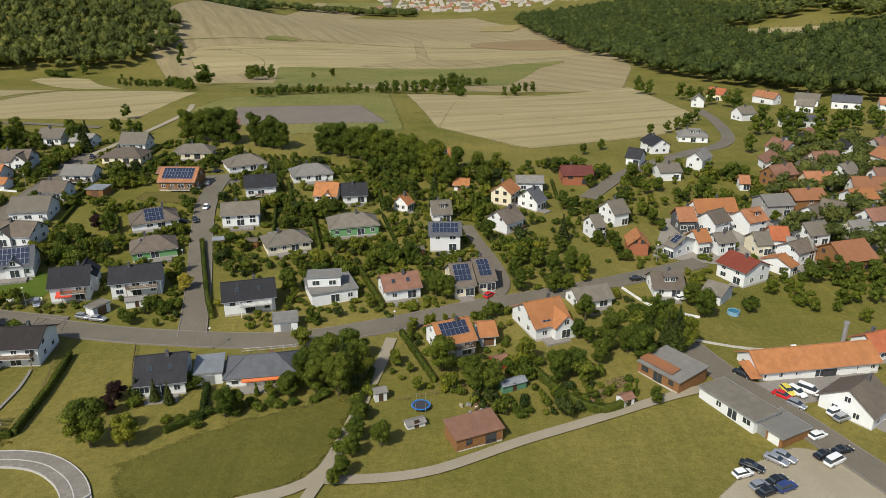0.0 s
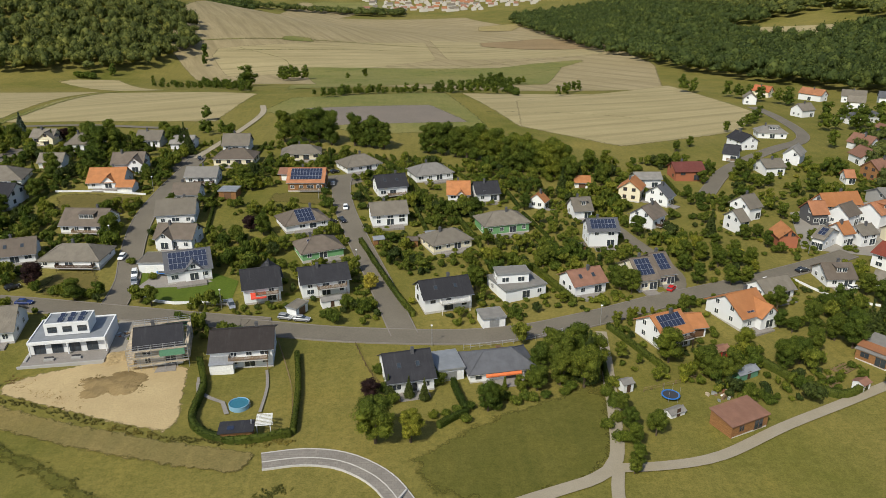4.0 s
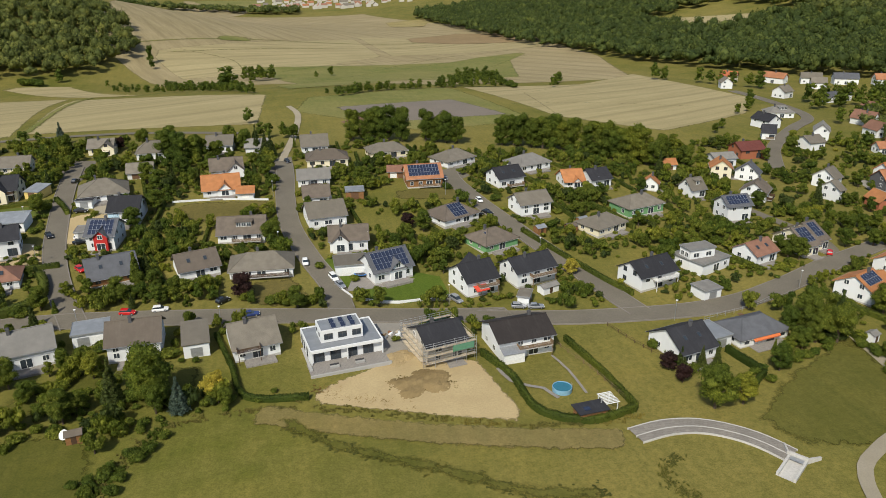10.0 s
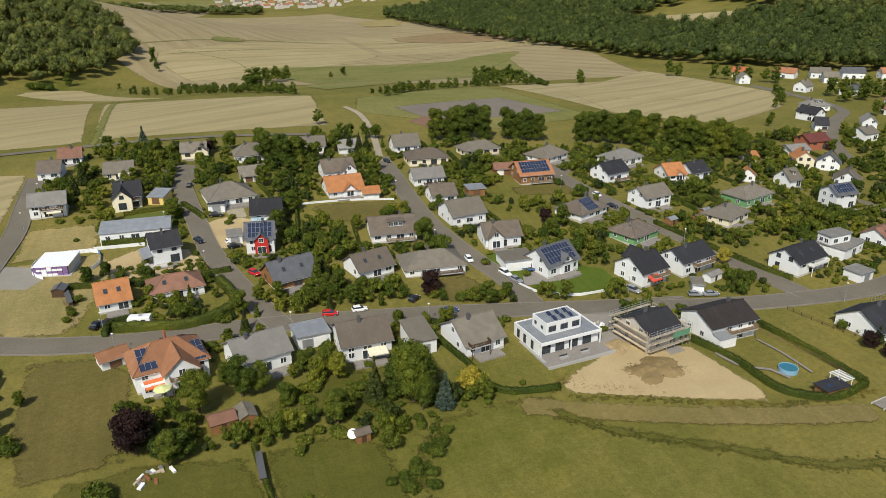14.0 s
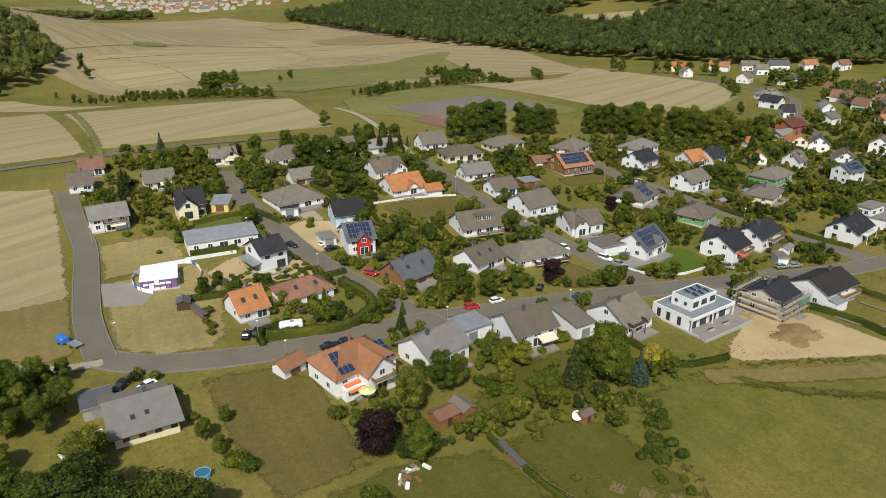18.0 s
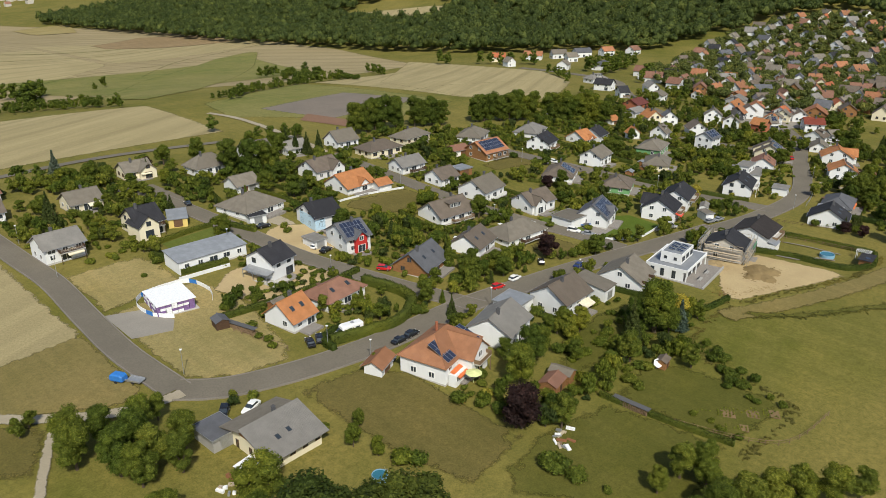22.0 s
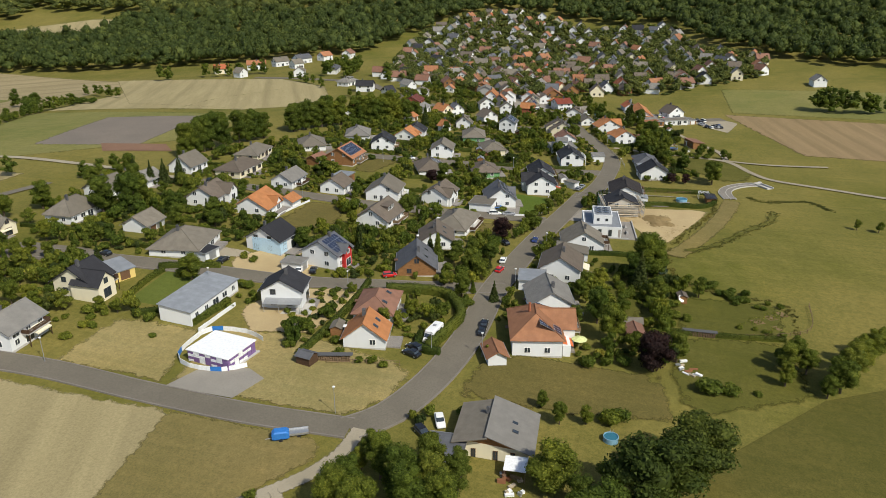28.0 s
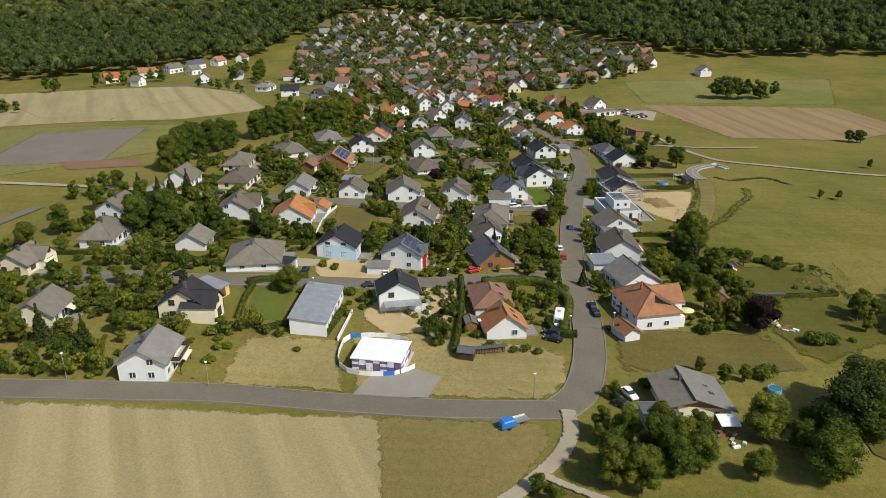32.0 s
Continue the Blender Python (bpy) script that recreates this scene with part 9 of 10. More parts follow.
def cobble_path():
    """The curved cobbled ramp with pale kerbs."""
    line = smooth_line(((-84.0, 103.8), (-77.0, 105.0), (-70.6, 104.1), (-65.5, 101.1), (-62.1, 97.5), (-59.6, 93.0)), 1.5)
    g, kerbs = Geo(), [Geo(), Geo(), Geo()]
    rows = []
    for i, p in enumerate(line):
        d = (line[min(i + 1, len(line) - 1)] - line[max(i - 1, 0)]).normalized()
        s = Vector((-d.y, d.x, 0))
        row = []
        for k in (2.6, 2.4, 0.1, -0.1, -1.9, -2.1):
            q = p + s * k
            row.append(Vector((q.x, q.y, gz(q.x, q.y) + 0.3)))
        rows.append(row)
    for a, b in zip(rows, rows[1:]):
        for k in (1, 3):
            g.face(a[k + 1], b[k + 1], b[k], a[k])
        for n, k in enumerate((0, 2, 4)):
            up, low = Vector((0, 0, 0.06)), Vector((0, 0, -0.4))
            kerbs[n].hexa([a[k + 1] + low, b[k + 1] + low, b[k] + low, a[k] + low, a[k + 1] + up, b[k + 1] + up, b[k] + up, a[k] + up])
    ob = tagged(part("cobbled_ramp", g, "cobble"), "curved cobbled ramp with pale kerb lines", "pavement", kind="structure")
    for k in kerbs:
        part("kerb", k, "concrete", ob)


def culvert():
    root = thing("culvert", -61.6, 90.0, 36, "pale concrete culvert with splayed wing walls", "culvert")
    root.scale = (0.75, 0.75, 0.75)
    for s in (-1.9, 1.9):
        part("side_wall", Geo().box(-4.6, 4.2, s - 0.3, s + 0.3, -1.5, 0.9), "concrete", root)
    part("head_wall", Geo().box(4.2, 4.8, -2.2, 2.2, -1.5, 1.4), "concrete", root)
    for s in (-1, 1):
        part("wing_wall", Geo().slab((4.5, s * 2.2, 1.3), (8.2, s * 4.2, 0.7), (8.2, s * 4.2 + 0.5, 0.7), (4.5, s * 2.2 + 0.5, 1.3), 2.2), "concrete", root)
    part("channel_floor", Geo().box(-4.6, 4.2, -1.6, 1.6, -1.5, 0.12), "concrete", root)
    part("grating", Geo().box(2.6, 4.1, -1.55, 1.55, 0.6, 0.68), "galvanised", root)


def camper():
    root = thing("camper_van", -223.6, 175.3, 170, "white motorhome parked behind the hedge", "motorhome")
    BLOCKED.append((-223.6, 175.3, 4))
    part("body", loft([(-3.0, 1.05, 0.4, 2.75, 0.15), (1.4, 1.08, 0.4, 2.8, 0.2), (1.9, 1.05, 0.4, 2.5, 0.2)]), "car_white", root)
    part("cab", loft([(1.9, 1.0, 0.4, 2.1, 0.15), (2.6, 0.98, 0.4, 1.5, 0.15), (3.2, 0.9, 0.45, 1.1, 0.12)]), "car_white", root)
    part("windscreen", Geo().slab((2.68, -0.8, 1.5), (2.68, 0.8, 1.5), (1.98, 0.8, 2.1), (1.98, -0.8, 2.1), 0.03), "glass", root)
    for x in (-1.6, 0.2):
        for s in (-1, 1):
            part("window", Geo().box(x - 0.5, x + 0.5, s * 1.08 - 0.02, s * 1.08 + 0.02, 1.6, 2.2), "glass", root)
    part("roof_hatch", Geo().box(-1.2, -0.5, -0.35, 0.35, 2.8, 2.92), "galvanised", root)
    for u in (-1.8, 2.2):
        for s in (-0.9, 0.9):
            w = part("tyre", Geo().tube((u, s - 0.1, 0.34), (u, s + 0.1, 0.34), 0.34, None, 12), "tyre", root)
            part("rim", Geo().tube((u, s - 0.12, 0.34), (u, s + 0.12, 0.34), 0.2, None, 10), "frame_metal", w)


def trailers():
    root = thing("covered_trailer", -267.3, 188.4, 118, "small trailer under a bright blue tarpaulin", "trailer", "trailers")
    part("tarpaulin", loft([(-1.4, 0.75, 0.55, 1.5, 0.15), (-1.0, 0.85, 0.5, 1.85, 0.2), (1.0, 0.85, 0.5, 1.85, 0.2), (1.4, 0.75, 0.55, 1.5, 0.15)]), "blue", root)
    part("drawbar", Geo().tube((1.3, 0, 0.45), (2.5, 0, 0.4), 0.05), "galvanised", root)
    for s in (-0.9, 0.9):
        part("tyre", Geo().tube((0, s - 0.08, 0.3), (0, s + 0.08, 0.3), 0.3, None, 12), "tyre", root)
    root = thing("flat_trailer", -265.2, 186.2, 118, "flat grey car trailer standing empty", "trailer", "trailers")
    part("bed", Geo().box(-1.6, 1.6, -0.85, 0.85, 0.55, 0.68), "galvanised", root)
    for s in (-0.85, 0.85):
        part("side_board", Geo().box(-1.6, 1.6, s - 0.03, s + 0.03, 0.68, 0.95), "frame_metal", root)
        part("tyre", Geo().tube((0, s - 0.08, 0.3), (0, s + 0.08, 0.3), 0.3, None, 12), "tyre", root)
    part("drawbar", Geo().tube((1.6, 0, 0.55), (2.8, 0, 0.5), 0.05), "galvanised", root)


def garden_corner():
    """Garden house and pergola in the hedge's corner."""
    root = thing("garden_house", -89.8, 111.4, 5, "low garden house with a dark flat roof", "garden house")
    part("wall", Geo().box(-2.8, 2.8, -1.5, 1.5, -0.6, 2.2), "wood_wall", root)
    part("roof_deck", Geo().box(-3.2, 3.2, -1.9, 1.9, 2.2, 2.36), "roof_black", root)
    part("roof_panel", Geo().box(-1.6, -0.4, -1.0, 0.2, 2.38, 2.46), "panel", root)
    p = thing("pergola", -85.2, 113.6, 5, "white slatted wooden pergola", "pergola")
    for x in (-1.2, 1.2):
        for y in (-1.6, 1.6):
            part("post", Geo().box(x - 0.07, x + 0.07, y - 0.07, y + 0.07, -0.4, 2.3), "trim", p)
    for k in range(9):
        part("slat", Geo().box(-1.5, 1.5, -1.9 + k * 0.45, -1.78 + k * 0.45, 2.3, 2.45), "trim", p)
    part("chimney_pot", Geo().tube((2.6, 0.6, 2.3), (2.6, 0.6, 3.2), 0.14, None, 8), "galvanised", root)


def dish():
    root = thing("satellite_dish", -184.8, 123.6, 0, "white round dish beside the garden hut", "dish")
    g = Geo()
    for r0, r1, z0, z1 in ((0.0, 0.5, 0, 0.06), (0.5, 0.95, 0.06, 0.25)):
        for k in range(14):
            a, b = 2 * math.pi * k / 14, 2 * math.pi * (k + 1) / 14
            g.face((r0 * math.cos(a), r0 * math.sin(a), z0), (r1 * math.cos(a), r1 * math.sin(a), z1), (r1 * math.cos(b), r1 * math.sin(b), z1), (r0 * math.cos(b), r0 * math.sin(b), z0))
    q = part("bowl", g, "trim", root)
    q.matrix_basis = pose(0, 0, 1.4, 50, 0, -30)
    part("mast", Geo().tube((0, 0.1, -0.4), (0, 0.1, 1.4), 0.05), "galvanised", root)


def garden_bed(x, y, turn, L, W, mat="soil"):
    root = thing("vegetable_bed", x, y, turn, "vegetable bed of bare soil with green rows", "garden bed", "vegetable beds")
    part("soil", Geo().box(-L / 2, L / 2, -W / 2, W / 2, -0.6, 0.16), mat, root)
    rng = np.random.default_rng(int(abs(x)))
    rows = [(u, v, 0.25, 0.22, 0.2) for u in np.arange(-L / 2 + 0.4, L / 2, 0.7) for v in np.arange(-W / 2 + 0.4, W / 2, 0.8) if rng.random() < 0.6]
    if rows:
        v, f = foliage(rng, rows, 0.12, 10)
        part("plants", array_mesh("plants", v, f, "leaf_pale"), "leaf_pale", root, kind="stuff")


def junk(x, y, seed, label="heap of timber and scrap beside the trees"):
    r = random.Random(seed)
    root = thing("scrap_heap", x, y, 20, label, "scrap")
    for k in range(14):
        a, b = r.uniform(-3, 3), r.uniform(-1.5, 1.5)
        l, w, h = r.uniform(0.5, 1.8), r.uniform(0.3, 0.7), r.uniform(0.2, 0.7)
        q = part("piece", Geo().box(-l / 2, l / 2, -w / 2, w / 2, -0.2, h), r.choice(("wood", "pale_wood", "galvanised", "white_cloth", "rust")), root)
        q.matrix_basis = pose(a, b, 0, r.uniform(-8, 8), r.uniform(-8, 8), r.uniform(0, 180))


cobble_path()
culvert()
camper()
trailers()
garden_corner()
dish()
round_pool(-91.6, 121.2, 2.0, "round above-ground pool with a pale blue wall")
# stands for a small blue-ringed trampoline; pool wall, water and ladder are made up
round_pool(-248.8, 136.3, 1.3, "small blue-ringed garden trampoline, shaped as a pool")
round_pool(71.5, 164.4, 1.5, "round paddling pool on the lawn")
trampoline(-124.6, 182.6, 2.1)
trampoline(-5.2, 122.8, 1.9)
for x, y in ((-208.4, 201.1), (-146.4, 243.2), (-145.6, 201.5), (-159.7, 160.2), (-190.7, 163.6), (-230.5, 173.6), (-257.2, 183.2), (-227.3, 163.7), (-258.6, 243.2), (-258.6, 270), (-53.1, 144.9), (-72.9, 186.1), (-12.3, 153.0), (-219.0, 232), (-105, 163.5), (60, 194), (-89, 236)):
    street_lamp(x, y)
shed(-183.2, 123.2, 10, 2.6, 2.0, 1.9, "roof_brown", "wood_wall", "small brown garden hut with a dark roof")
shed(-206.9, 133.8, 12, 4.6, 3.6, 2.0, "roof_redbrown", "wood_wall", "garden shed with a rusty red roof")
shed(-202.6, 134.6, 100, 4.4, 3.0, 2.0, "roof_greybrown", "wood_wall", "garden shed with a grey sheet roof")
shed(-242.2, 195.8, 80, 3.2, 2.8, 1.9, "roof_slate", "dark_wood", "dark garden shed with a slate roof")
shed(-228.4, 195.2, 10, 3.4, 2.4, 1.9, "roof_greybrown", "wood_wall", "wooden shed beside the orange-roofed house")
shed(-13.6, 126.0, 20, 2.4, 2.2, 2.0, "roof_grey", "white_wall", "pale garden hut beside the path")
shed(11.2, 138.6, 20, 3.4, 2.6, 2.0, "roof_redbrown", "red_wall", "small red garden shed")
shed(13.4, 130.4, 25, 5.5, 2.4, 1.6, "roof_bluegrey", "green_cloth", "green sheeted garden shelter")
shed(-6.2, 117.2, 25, 3.6, 2.0, 0.9, "roof_grey", "white_wall", "low white-roofed rabbit hutch")
shed(35.5, 124.6, 30, 2.6, 2.4, 1.8, "roof_redbrown", "white_wall", "small white hut with a reddish roof")
shed(-52.0, 205.0, 15, 3.0, 2.4, 1.9, "roof_bluegrey", "wood_wall", "garden hut with a blue-grey roof")
shed(-67.5, 201.0, 15, 3.0, 2.6, 1.9, "roof_bluegrey", "wood_wall", "garden hut with a blue-grey roof")
shed(-57.5, 200.5, 5, 3.2, 2.6, 1.9, "roof_brown", "wood_wall", "brown wooden garden hut")
shed(-8.5, 196.0, 15, 3.2, 2.6, 1.9, "roof_brown", "wood_wall", "brown wooden garden hut")
shed(-78.0, 165.5, 20, 5.2, 2.6, 1.8, "roof_grey", "white_wall", "low white shed in a garden")
wood_pile(-239.8, 191.3, -75, 8.0, 1.4)
wood_pile(-201.2, 119.8, -88, 7.5, 1.2)
junk(-217.9, 123.0, 1)
junk(-266.5, 150.0, 2, "heap of timber and garden clutter by the farmhouse")
junk(6.0, 123.5, 5, "stacked boards and tarpaulins in the garden")
junk(-122.5, 150.5, 7, "building material on the site")
heap(-119.0, 129.0, 5.6, 0.8, "heap_soil", "long sandy heap of excavated soil on the plot", 3)
heap(-122.6, 139.2, 3.6, 0.7, "heap_sand", "pale heap of sand beside the scaffold", 4)
for x, y, t, l, w in ((-190.6, 108.2, -60, 7, 2.4), (-187.4, 105.0, -60, 7, 2.4), (-184.2, 102.0, -60, 6, 2.4), (-192.5, 103.8, -60, 5, 2), (30.5, 127.5, 30, 6, 3), (36, 132, 30, 5, 3), (-78.5, 166.5, 20, 4, 2)):
    garden_bed(x, y, t, l, w)
wall_line("garden_wall", "white_wall", 0.7, 0.25, (-131.1, 175.7), (-128.6, 170.8), (-124.4, 167.9), (-117.3, 165.9), (-103.1, 167.6), label="low curved white garden wall beside the street")
wall_line("garden_wall", "white_wall", 0.9, 0.25, (-237.7, 223.1), (-224.4, 222.2), label="white garden wall along the driveway")
wall_line("garden_wall", "white_wall", 0.6, 0.25, (-178.2, 240.4), (-162.4, 241.3), (-148.0, 239.9), label="white wall below the orange-roofed house")
wall_line("garden_wall", "stone", 0.5, 0.3, (-110.0, 166.0), (-102.0, 165.5), label="low stone wall beside the street")
wall_line("garden_wall", "concrete", 0.5, 0.25, (57.0, 149.5), (72.0, 146.5), (92.0, 150.5), label="low concrete wall behind the workshop")
wall_line("garden_wall", "white_wall", 0.6, 0.25, (46.0, 175.5), (52.0, 165.0), (62.0, 161.0), label="low white wall round a front garden")
fence_line("wood", 1.2, (-241.4, 191.9), (-238.9, 184.5), (-237.1, 178.3))
fence_line("wood", 1.1, (-88.0, 146.0), (-82.5, 128.0), (-80.0, 112.5))
fence_line("galvanised", 1.3, (-46.0, 143.2), (-32.0, 146.0), (-22.0, 150.0))
fence_line("wood", 1.1, (-199.6, 111.8), (-192.0, 96.0), (-176.0, 93.0))
fence_line("wood", 1.1, (8.0, 132.0), (0.0, 128.5), (-10.0, 125.0))
fence_line("dark_wood", 1.0, (-70.5, 145.4), (-66.0, 132.0), (-60.0, 122.5))

# ---- clipped hedges between the plots ----
def plot_hedges():
    spots = {(p[0], p[1]) for p in PLOTS}
    others = [b for b in BLOCKED if (b[0], b[1]) not in spots]
    r = random.Random(33)
    count = 0
    for x, y, a, hl, hw in list(PLOTS):
        if not (-262 < x < 62 and 135 < y < 300) or hl < 4.5:
            continue
        c, s = math.cos(a), math.sin(a)
        for side in (-1, 1):
            u = side * (hl + r.uniform(3.0, 4.5))
            line = [(x + u * c - v * s, y + u * s + v * c) for v in (-hw - 7, -hw - 2, hw, hw + 4)]
            dense = [(p[0] + (q[0] - p[0]) * k / 6, p[1] + (q[1] - p[1]) * k / 6) for p, q in zip(line, line[1:]) for k in range(7)]
            free = all((px_ - b[0]) ** 2 + (py_ - b[1]) ** 2 > (b[2] + 0.5) ** 2 for px_, py_ in dense for b in others)
            for ox, oy, oa, ol, ow in PLOTS:
                if (ox - x) ** 2 + (oy - y) ** 2 > 900 or not free:
                    continue
                co, so = math.cos(oa), math.sin(oa)
                free = all(abs((px_ - ox) * co + (py_ - oy) * so) > ol + 0.9 or abs(-(px_ - ox) * so + (py_ - oy) * co) > ow + 0.9 for px_, py_ in dense)
            if free and count < 60 and not any((px_ - b[0]) ** 2 + (py_ - b[1]) ** 2 < b[2] ** 2 for px_, py_ in dense for b in OPEN):
                hedge("garden_hedge", r.uniform(1.1, 1.9), r.uniform(0.8, 1.2), *line)
                others += [(p[0], p[1], 1.2) for p in dense]
                count += 1


plot_hedges()

# ---- shrubs and small trees in the gardens ----
rnd = random.Random(12)
GARDENS = [(-258, 160), (-230, 182), (-205, 152), (-140, 142), (-90, 140), (-88, 168), (-60, 155), (-20, 140), (10, 120), (40, 120), (60, 165), (150, 180), (150, 240), (110, 290), (20, 285), (-40, 275), (-100, 298), (-215, 318), (-258, 318)]
placed = 0
for k in range(4000):
    x, y = rnd.uniform(-260, 150), rnd.uniform(118, 318)
    if placed >= SHRUBS:
        break
    if not inside(GARDENS, x, y) or any((x - a) ** 2 + (y - b) ** 2 < r * r for a, b, r in OPEN) or not clear(x, y, 0.2):
        continue
    u = rnd.random()
    kind, h = (("bush", rnd.uniform(1.0, 2.6)) if u < 0.30 else ("palebush", rnd.uniform(0.8, 2.2)) if u < 0.52 else ("small", rnd.uniform(3, 5.5)) if u < 0.68 else ("fruit", rnd.uniform(2.6, 4.8)) if u < 0.83
               else ("thuja", rnd.uniform(2, 4.5)) if u < 0.89 else ("oak", rnd.uniform(5, 7.5)) if u < 0.95 else ("spruce", rnd.uniform(4, 7)) if u < 0.98 else ("drybush", rnd.uniform(0.8, 1.4)))
    plant(kind, round(x, 1), round(y, 1), h, rnd.uniform(0.9, 1.25))
    BLOCKED.append((x, y, 0.8 if h < 3 else 1.6))
    placed += 1

distant_plants()


# ---- dense planting of the gardens ----
def lush_kinds():
    r = np.random.default_rng(70)
    out = {}
    for mat in ("leaf", "leaf_pale", "leaf_dark"):
        shrubs, trees = [], []
        for k in range(3):
            rows = [(0.5 * math.cos(a) * r.random(), 0.5 * math.sin(a) * r.random(), 0.3 + 0.35 * r.random(), 0.4 + 0.15 * r.random(), 0.34) for a in r.uniform(0, 6.28, 5)]
            shrubs.append(foliage(r, rows, 0.13, 56))
            rows = [(0.62 * math.cos(a) * math.sqrt(r.random()), 0.62 * math.sin(a) * math.sqrt(r.random()), 0.30 + 0.5 * r.random(), 0.28 + 0.14 * r.random(), 0.16) for a in r.uniform(0, 6.28, 11)]
            rows.append((0, 0, 0.45, 0.3, 0.4))
            trees.append(foliage(r, rows, 0.088, 56))
        out[mat] = (shrubs, trees)
    return out


def lush_planting(step, seed, region, fill):
    """Shrubs and small trees that fill the gardens in drifts, clear of houses, roads, lawns and yards."""
    r = np.random.default_rng(seed)
    kinds = lush_kinds()
    spots = {(p[0], p[1]) for p in PLOTS}
    B = np.array([b for b in BLOCKED if (b[0], b[1]) not in spots])
    P = np.array(PLOTS)
    O = np.array(OPEN + CALM)
    mesh = {}
    X, Y = np.meshgrid(np.arange(-260, 150, step), np.arange(112, 330, step))
    X = X.ravel() + r.uniform(-0.5, 0.5, X.size) * step
    Y = Y.ravel() + r.uniform(-0.5, 0.5, Y.size) * step
    drift = np.sin(X / 7.3 + 1.6 * np.sin(Y / 11.0)) + np.sin(Y / 6.1 + 1.4 * np.sin(X / 9.0 + 1))
    for x, y, d in zip(X, Y, drift + r.uniform(-0.7, 0.7, X.size)):
        if d < (0.45 if x > 14 else fill + 0.7 if x < -185 and y > 215 else fill) or not inside(region, x, y):
            continue
        if ((B[:, 0] - x) ** 2 + (B[:, 1] - y) ** 2 < (B[:, 2] + 0.25) ** 2).any() or ((O[:, 0] - x) ** 2 + (O[:, 1] - y) ** 2 < O[:, 2] ** 2).any():
            continue
        dx, dy = x - P[:, 0], y - P[:, 1]
        c, s = np.cos(P[:, 2]), np.sin(P[:, 2])
        u, v = dx * c + dy * s, -dx * s + dy * c
        du, dv = np.maximum(np.abs(u) - P[:, 3], 0), np.maximum(np.abs(v) - P[:, 4], 0)
        gap = np.hypot(du, dv)
        i = int(gap.argmin())
        if gap[i] < 0.9:
            continue
        front = v[i] < 0 and gap[i] < 6.5
        t = r.random()
        mat = "leaf" if t < (0.35 if x > 14 else 0.45) else "leaf_pale" if t < 0.88 else "leaf_dark"
        tree = r.random() < 0.30 and gap[i] > 2.6 and not front
        h = r.uniform(2.8, 5.6) if tree else r.uniform(0.8, 1.7) if front else r.uniform(1.0, 2.8)
        w = h * r.uniform(0.42, 0.6) if tree else r.uniform(0.9, 1.7)
        q, f = kinds[mat][int(tree)][r.integers(3)]
        a = r.uniform(0, 6.28)
        ca, sa = math.cos(a), math.sin(a)
        rows = mesh.setdefault((mat, tree, int(r.integers(3))), [[], [], 0])
        rows[0].append(np.column_stack(((q[:, 0] * ca - q[:, 1] * sa) * w + x, (q[:, 0] * sa + q[:, 1] * ca) * w + y, q[:, 2] * h + gz(x, y))))
        rows[1].append(f + rows[2])
        rows[2] += len(q)
    for (mat, tree, k), (vs, fs, n) in sorted(mesh.items()):
        name = "orchard_planting" if tree else "shrub_planting"
        ob = part(name, array_mesh(name, np.concatenate(vs), np.concatenate(fs), mat), mat)
        tagged(ob, "small leafy trees filling the gardens" if tree else "dense shrubs filling the gardens", "garden planting", kind="stuff")


LOWER_GARDENS = [(-224.6, 150.0), (-209.9, 147.0), (-193.6, 145.6), (-181.8, 148.6), (-167.7, 142.5), (-154.0, 127.4), (-168.3, 125.6), (-174.1, 121.6), (-188.1, 127.5), (-195.7, 125.0), (-211.4, 126.8), (-218.3, 125.4)]
ISLAND = [(-80.0, 157.0), (-81.4, 163.6), (-76.0, 168.0), (-69.4, 168.0), (-66.0, 158.0), (-69.0, 154.6), (-76.0, 154.6)]
CALM = [(84.0, 213.0, 14.0), (108.0, 220.0, 20.0), (132.0, 226.0, 14.0), (-165.8, 126.4, 3.4), (-204.5, 135.2, 4.5), (-195.5, 132.5, 4.0), (-185.0, 123.6, 3.5), (-190.0, 137.0, 2.5), (-222.5, 242.0, 8.6), (-229.0, 241.0, 5.0), (-216.5, 242.0, 5.0), (-121.0, 156.0, 7.0), (-131.0, 187.0, 3.5), (-128.6, 178.0, 3.0), (-118, 133, 13), (90, 164, 13), (102, 172, 10), (80, 160, 8), (78, 139, 13), (96, 140, 12), (-133.8, 147, 12), (-150, 146, 6)]
lush_planting(2.4, 71, GARDENS, -0.85)
lush_planting(2.1, 72, LOWER_GARDENS, 0.1)
lush_planting(1.9, 73, ISLAND, -0.9)


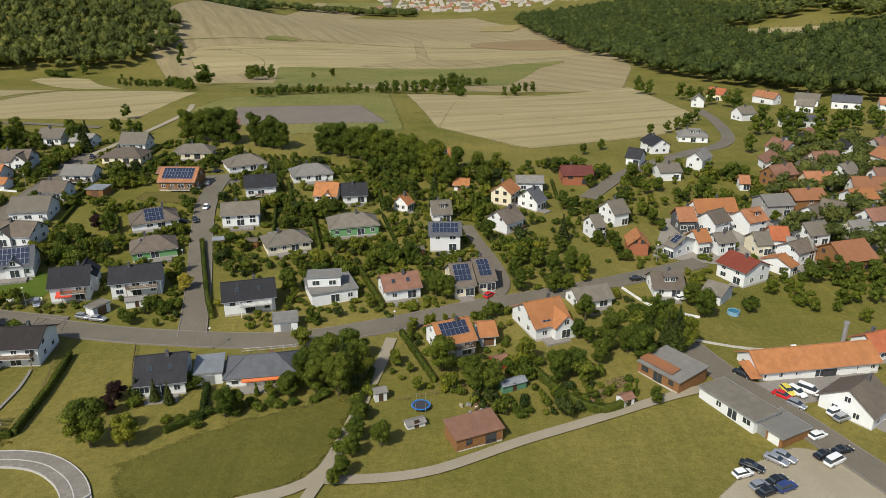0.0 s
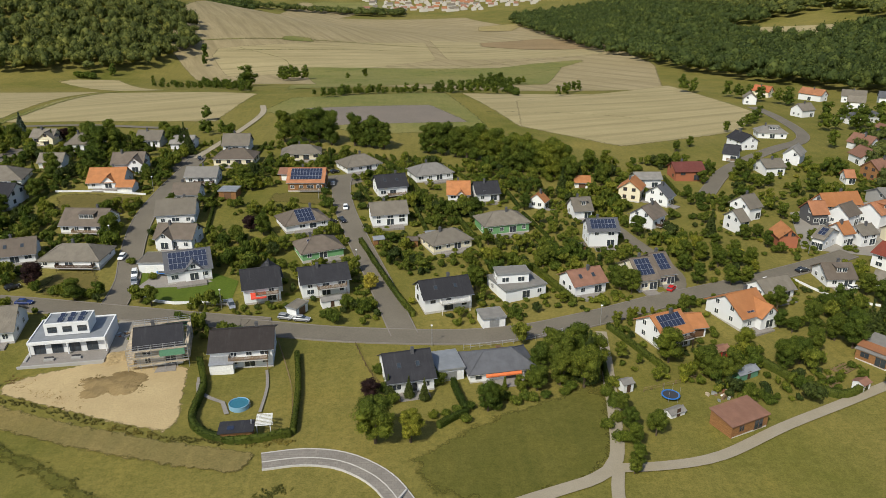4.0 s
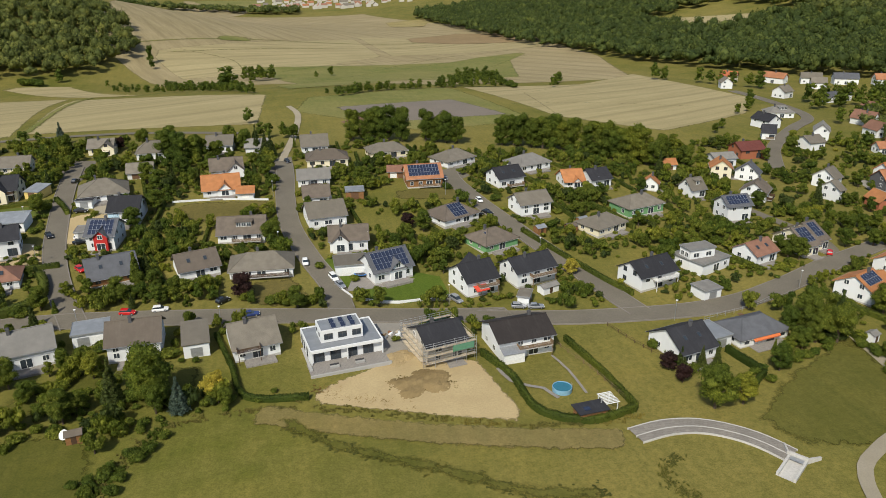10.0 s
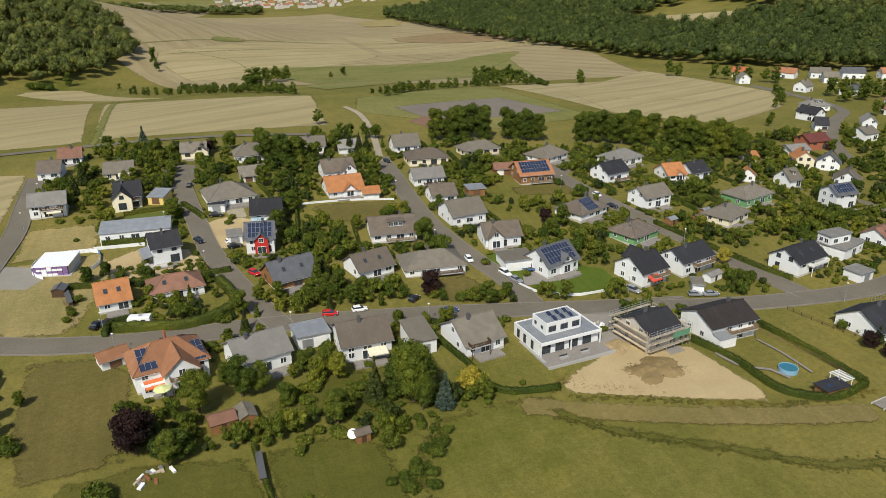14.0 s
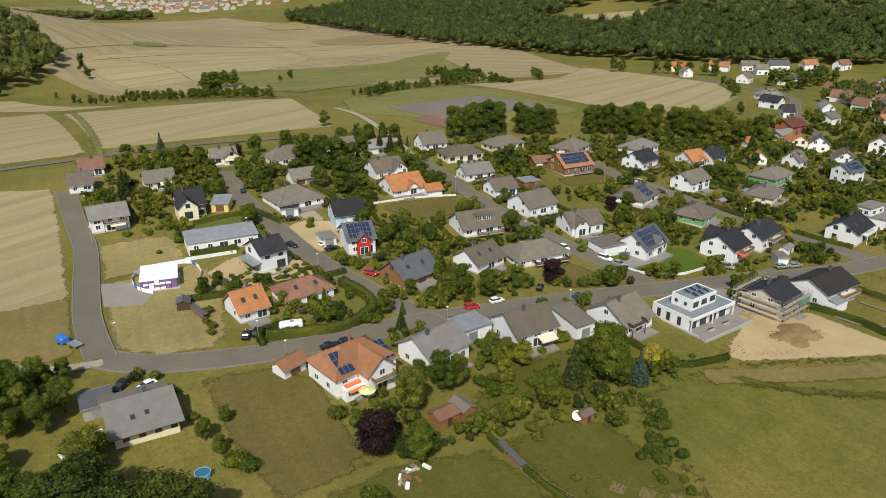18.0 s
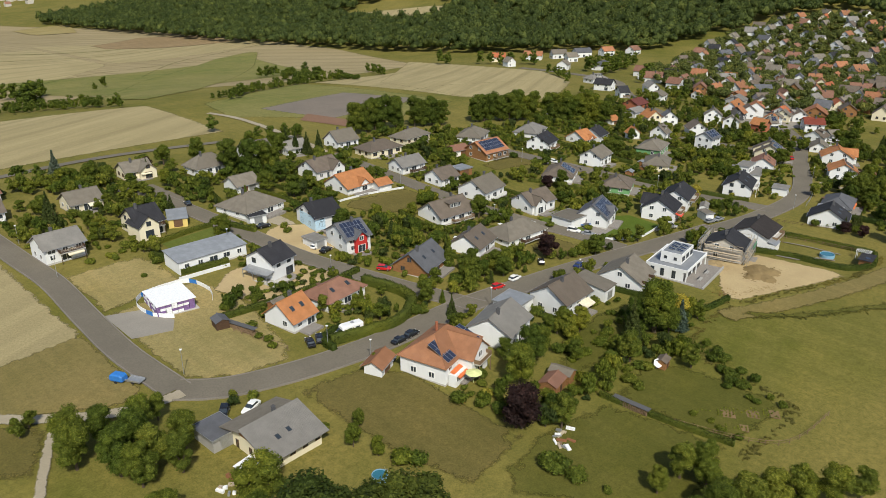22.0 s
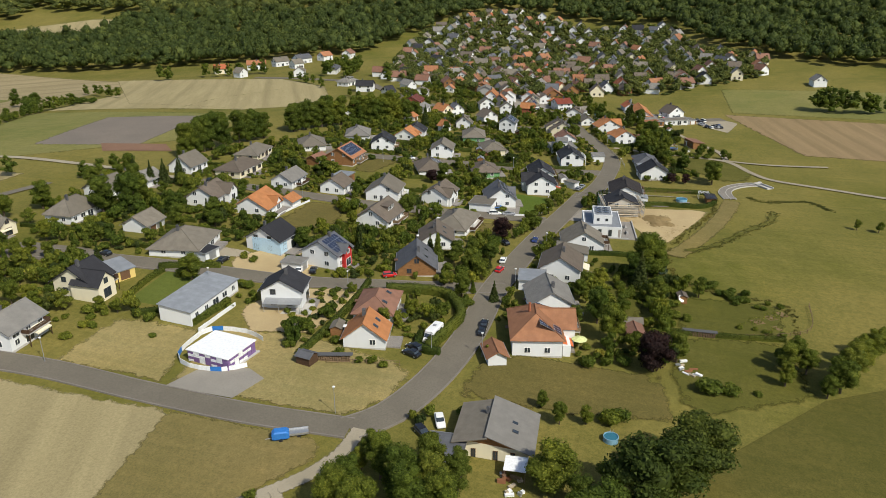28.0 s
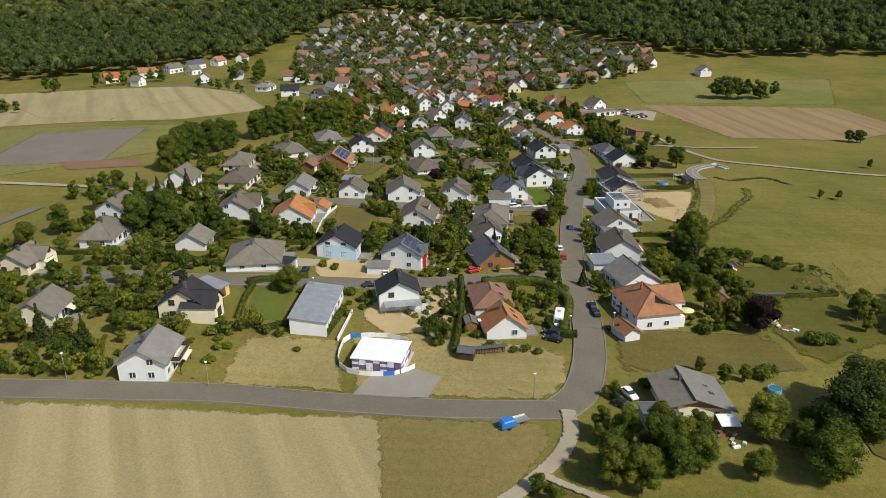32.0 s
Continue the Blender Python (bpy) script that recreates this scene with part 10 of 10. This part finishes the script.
# ---- rough growth in the meadow ----
def ragged_line(name, label, mat, count, spread, height, seed, *pts):
    r = np.random.default_rng(seed)
    line = smooth_line(pts, 0.5)
    tufts = [foliage(r, [(0.4 * r.normal(), 0.4 * r.normal(), 0.3, 0.36, 0.42) for _ in range(4)], 0.11, 26) for _ in range(4)]
    vs, fs, n = [], [], 0
    for k in range(count):
        p = line[int(r.integers(len(line)))]
        x, y = p.x + r.normal() * spread, p.y + r.normal() * spread
        v, f = tufts[int(r.integers(4))]
        s, h = r.uniform(0.3, 0.8), height * r.uniform(0.5, 1.3)
        vs.append(v * (s, s, h) + (x, y, gz(x, y) - 0.05))
        fs.append(f + n)
        n += len(v)
    ob = part(name, array_mesh(name, np.concatenate(vs), np.concatenate(fs), mat), mat)
    tagged(ob, label, "rough growth", kind="stuff")

ragged_line("ditch_growth", "dark rough growth along a dry ditch in the meadow", "reed", 300, 0.9, 0.32, 81, (-147.6, 123.0), (-142.4, 116.6), (-137.2, 111.6), (-129.0, 106.8), (-120.6, 102.0), (-114.6, 97.6), (-107.0, 93.4), (-96.0, 91.0))
ragged_line("ditch_growth", "rough grass along the bank by the culvert", "reed", 260, 0.7, 0.4, 82, (-79.8, 97.0), (-84.0, 92.4), (-80.6, 84.0), (-79.0, 77.0), (-88.0, 71.2))
ragged_line("verge_growth", "rough growth along the garden edges", "reed", 420, 0.6, 0.5, 83, (-199.6, 98.8), (-178.0, 98.6), (-175.6, 112.0), (-170.0, 123.0), (-158.0, 126.0), (-142.0, 125.0), (-120.0, 117.0), (-100.0, 110.6), (-80.0, 109.6))
ragged_line("weeds", "brown weeds on the heap of excavated soil", "dry_weed", 260, 1.5, 0.26, 84, (-124.0, 129.6), (-119.0, 129.4), (-114.5, 128.4))
ragged_line("weeds", "brown weeds and clods at the edge of the bare plot", "dry_weed", 200, 1.2, 0.2, 85, (-139.0, 131.0), (-134.0, 127.0), (-128.0, 124.4), (-123.0, 121.8))
ragged_line("hedge_growth", "rough shrubs along the edge of the mown meadow", "leaf", 60, 0.4, 1.0, 86, (-168.3, 125.2), (-172.1, 117.2), (-174.5, 112.4), (-177.2, 107.5))
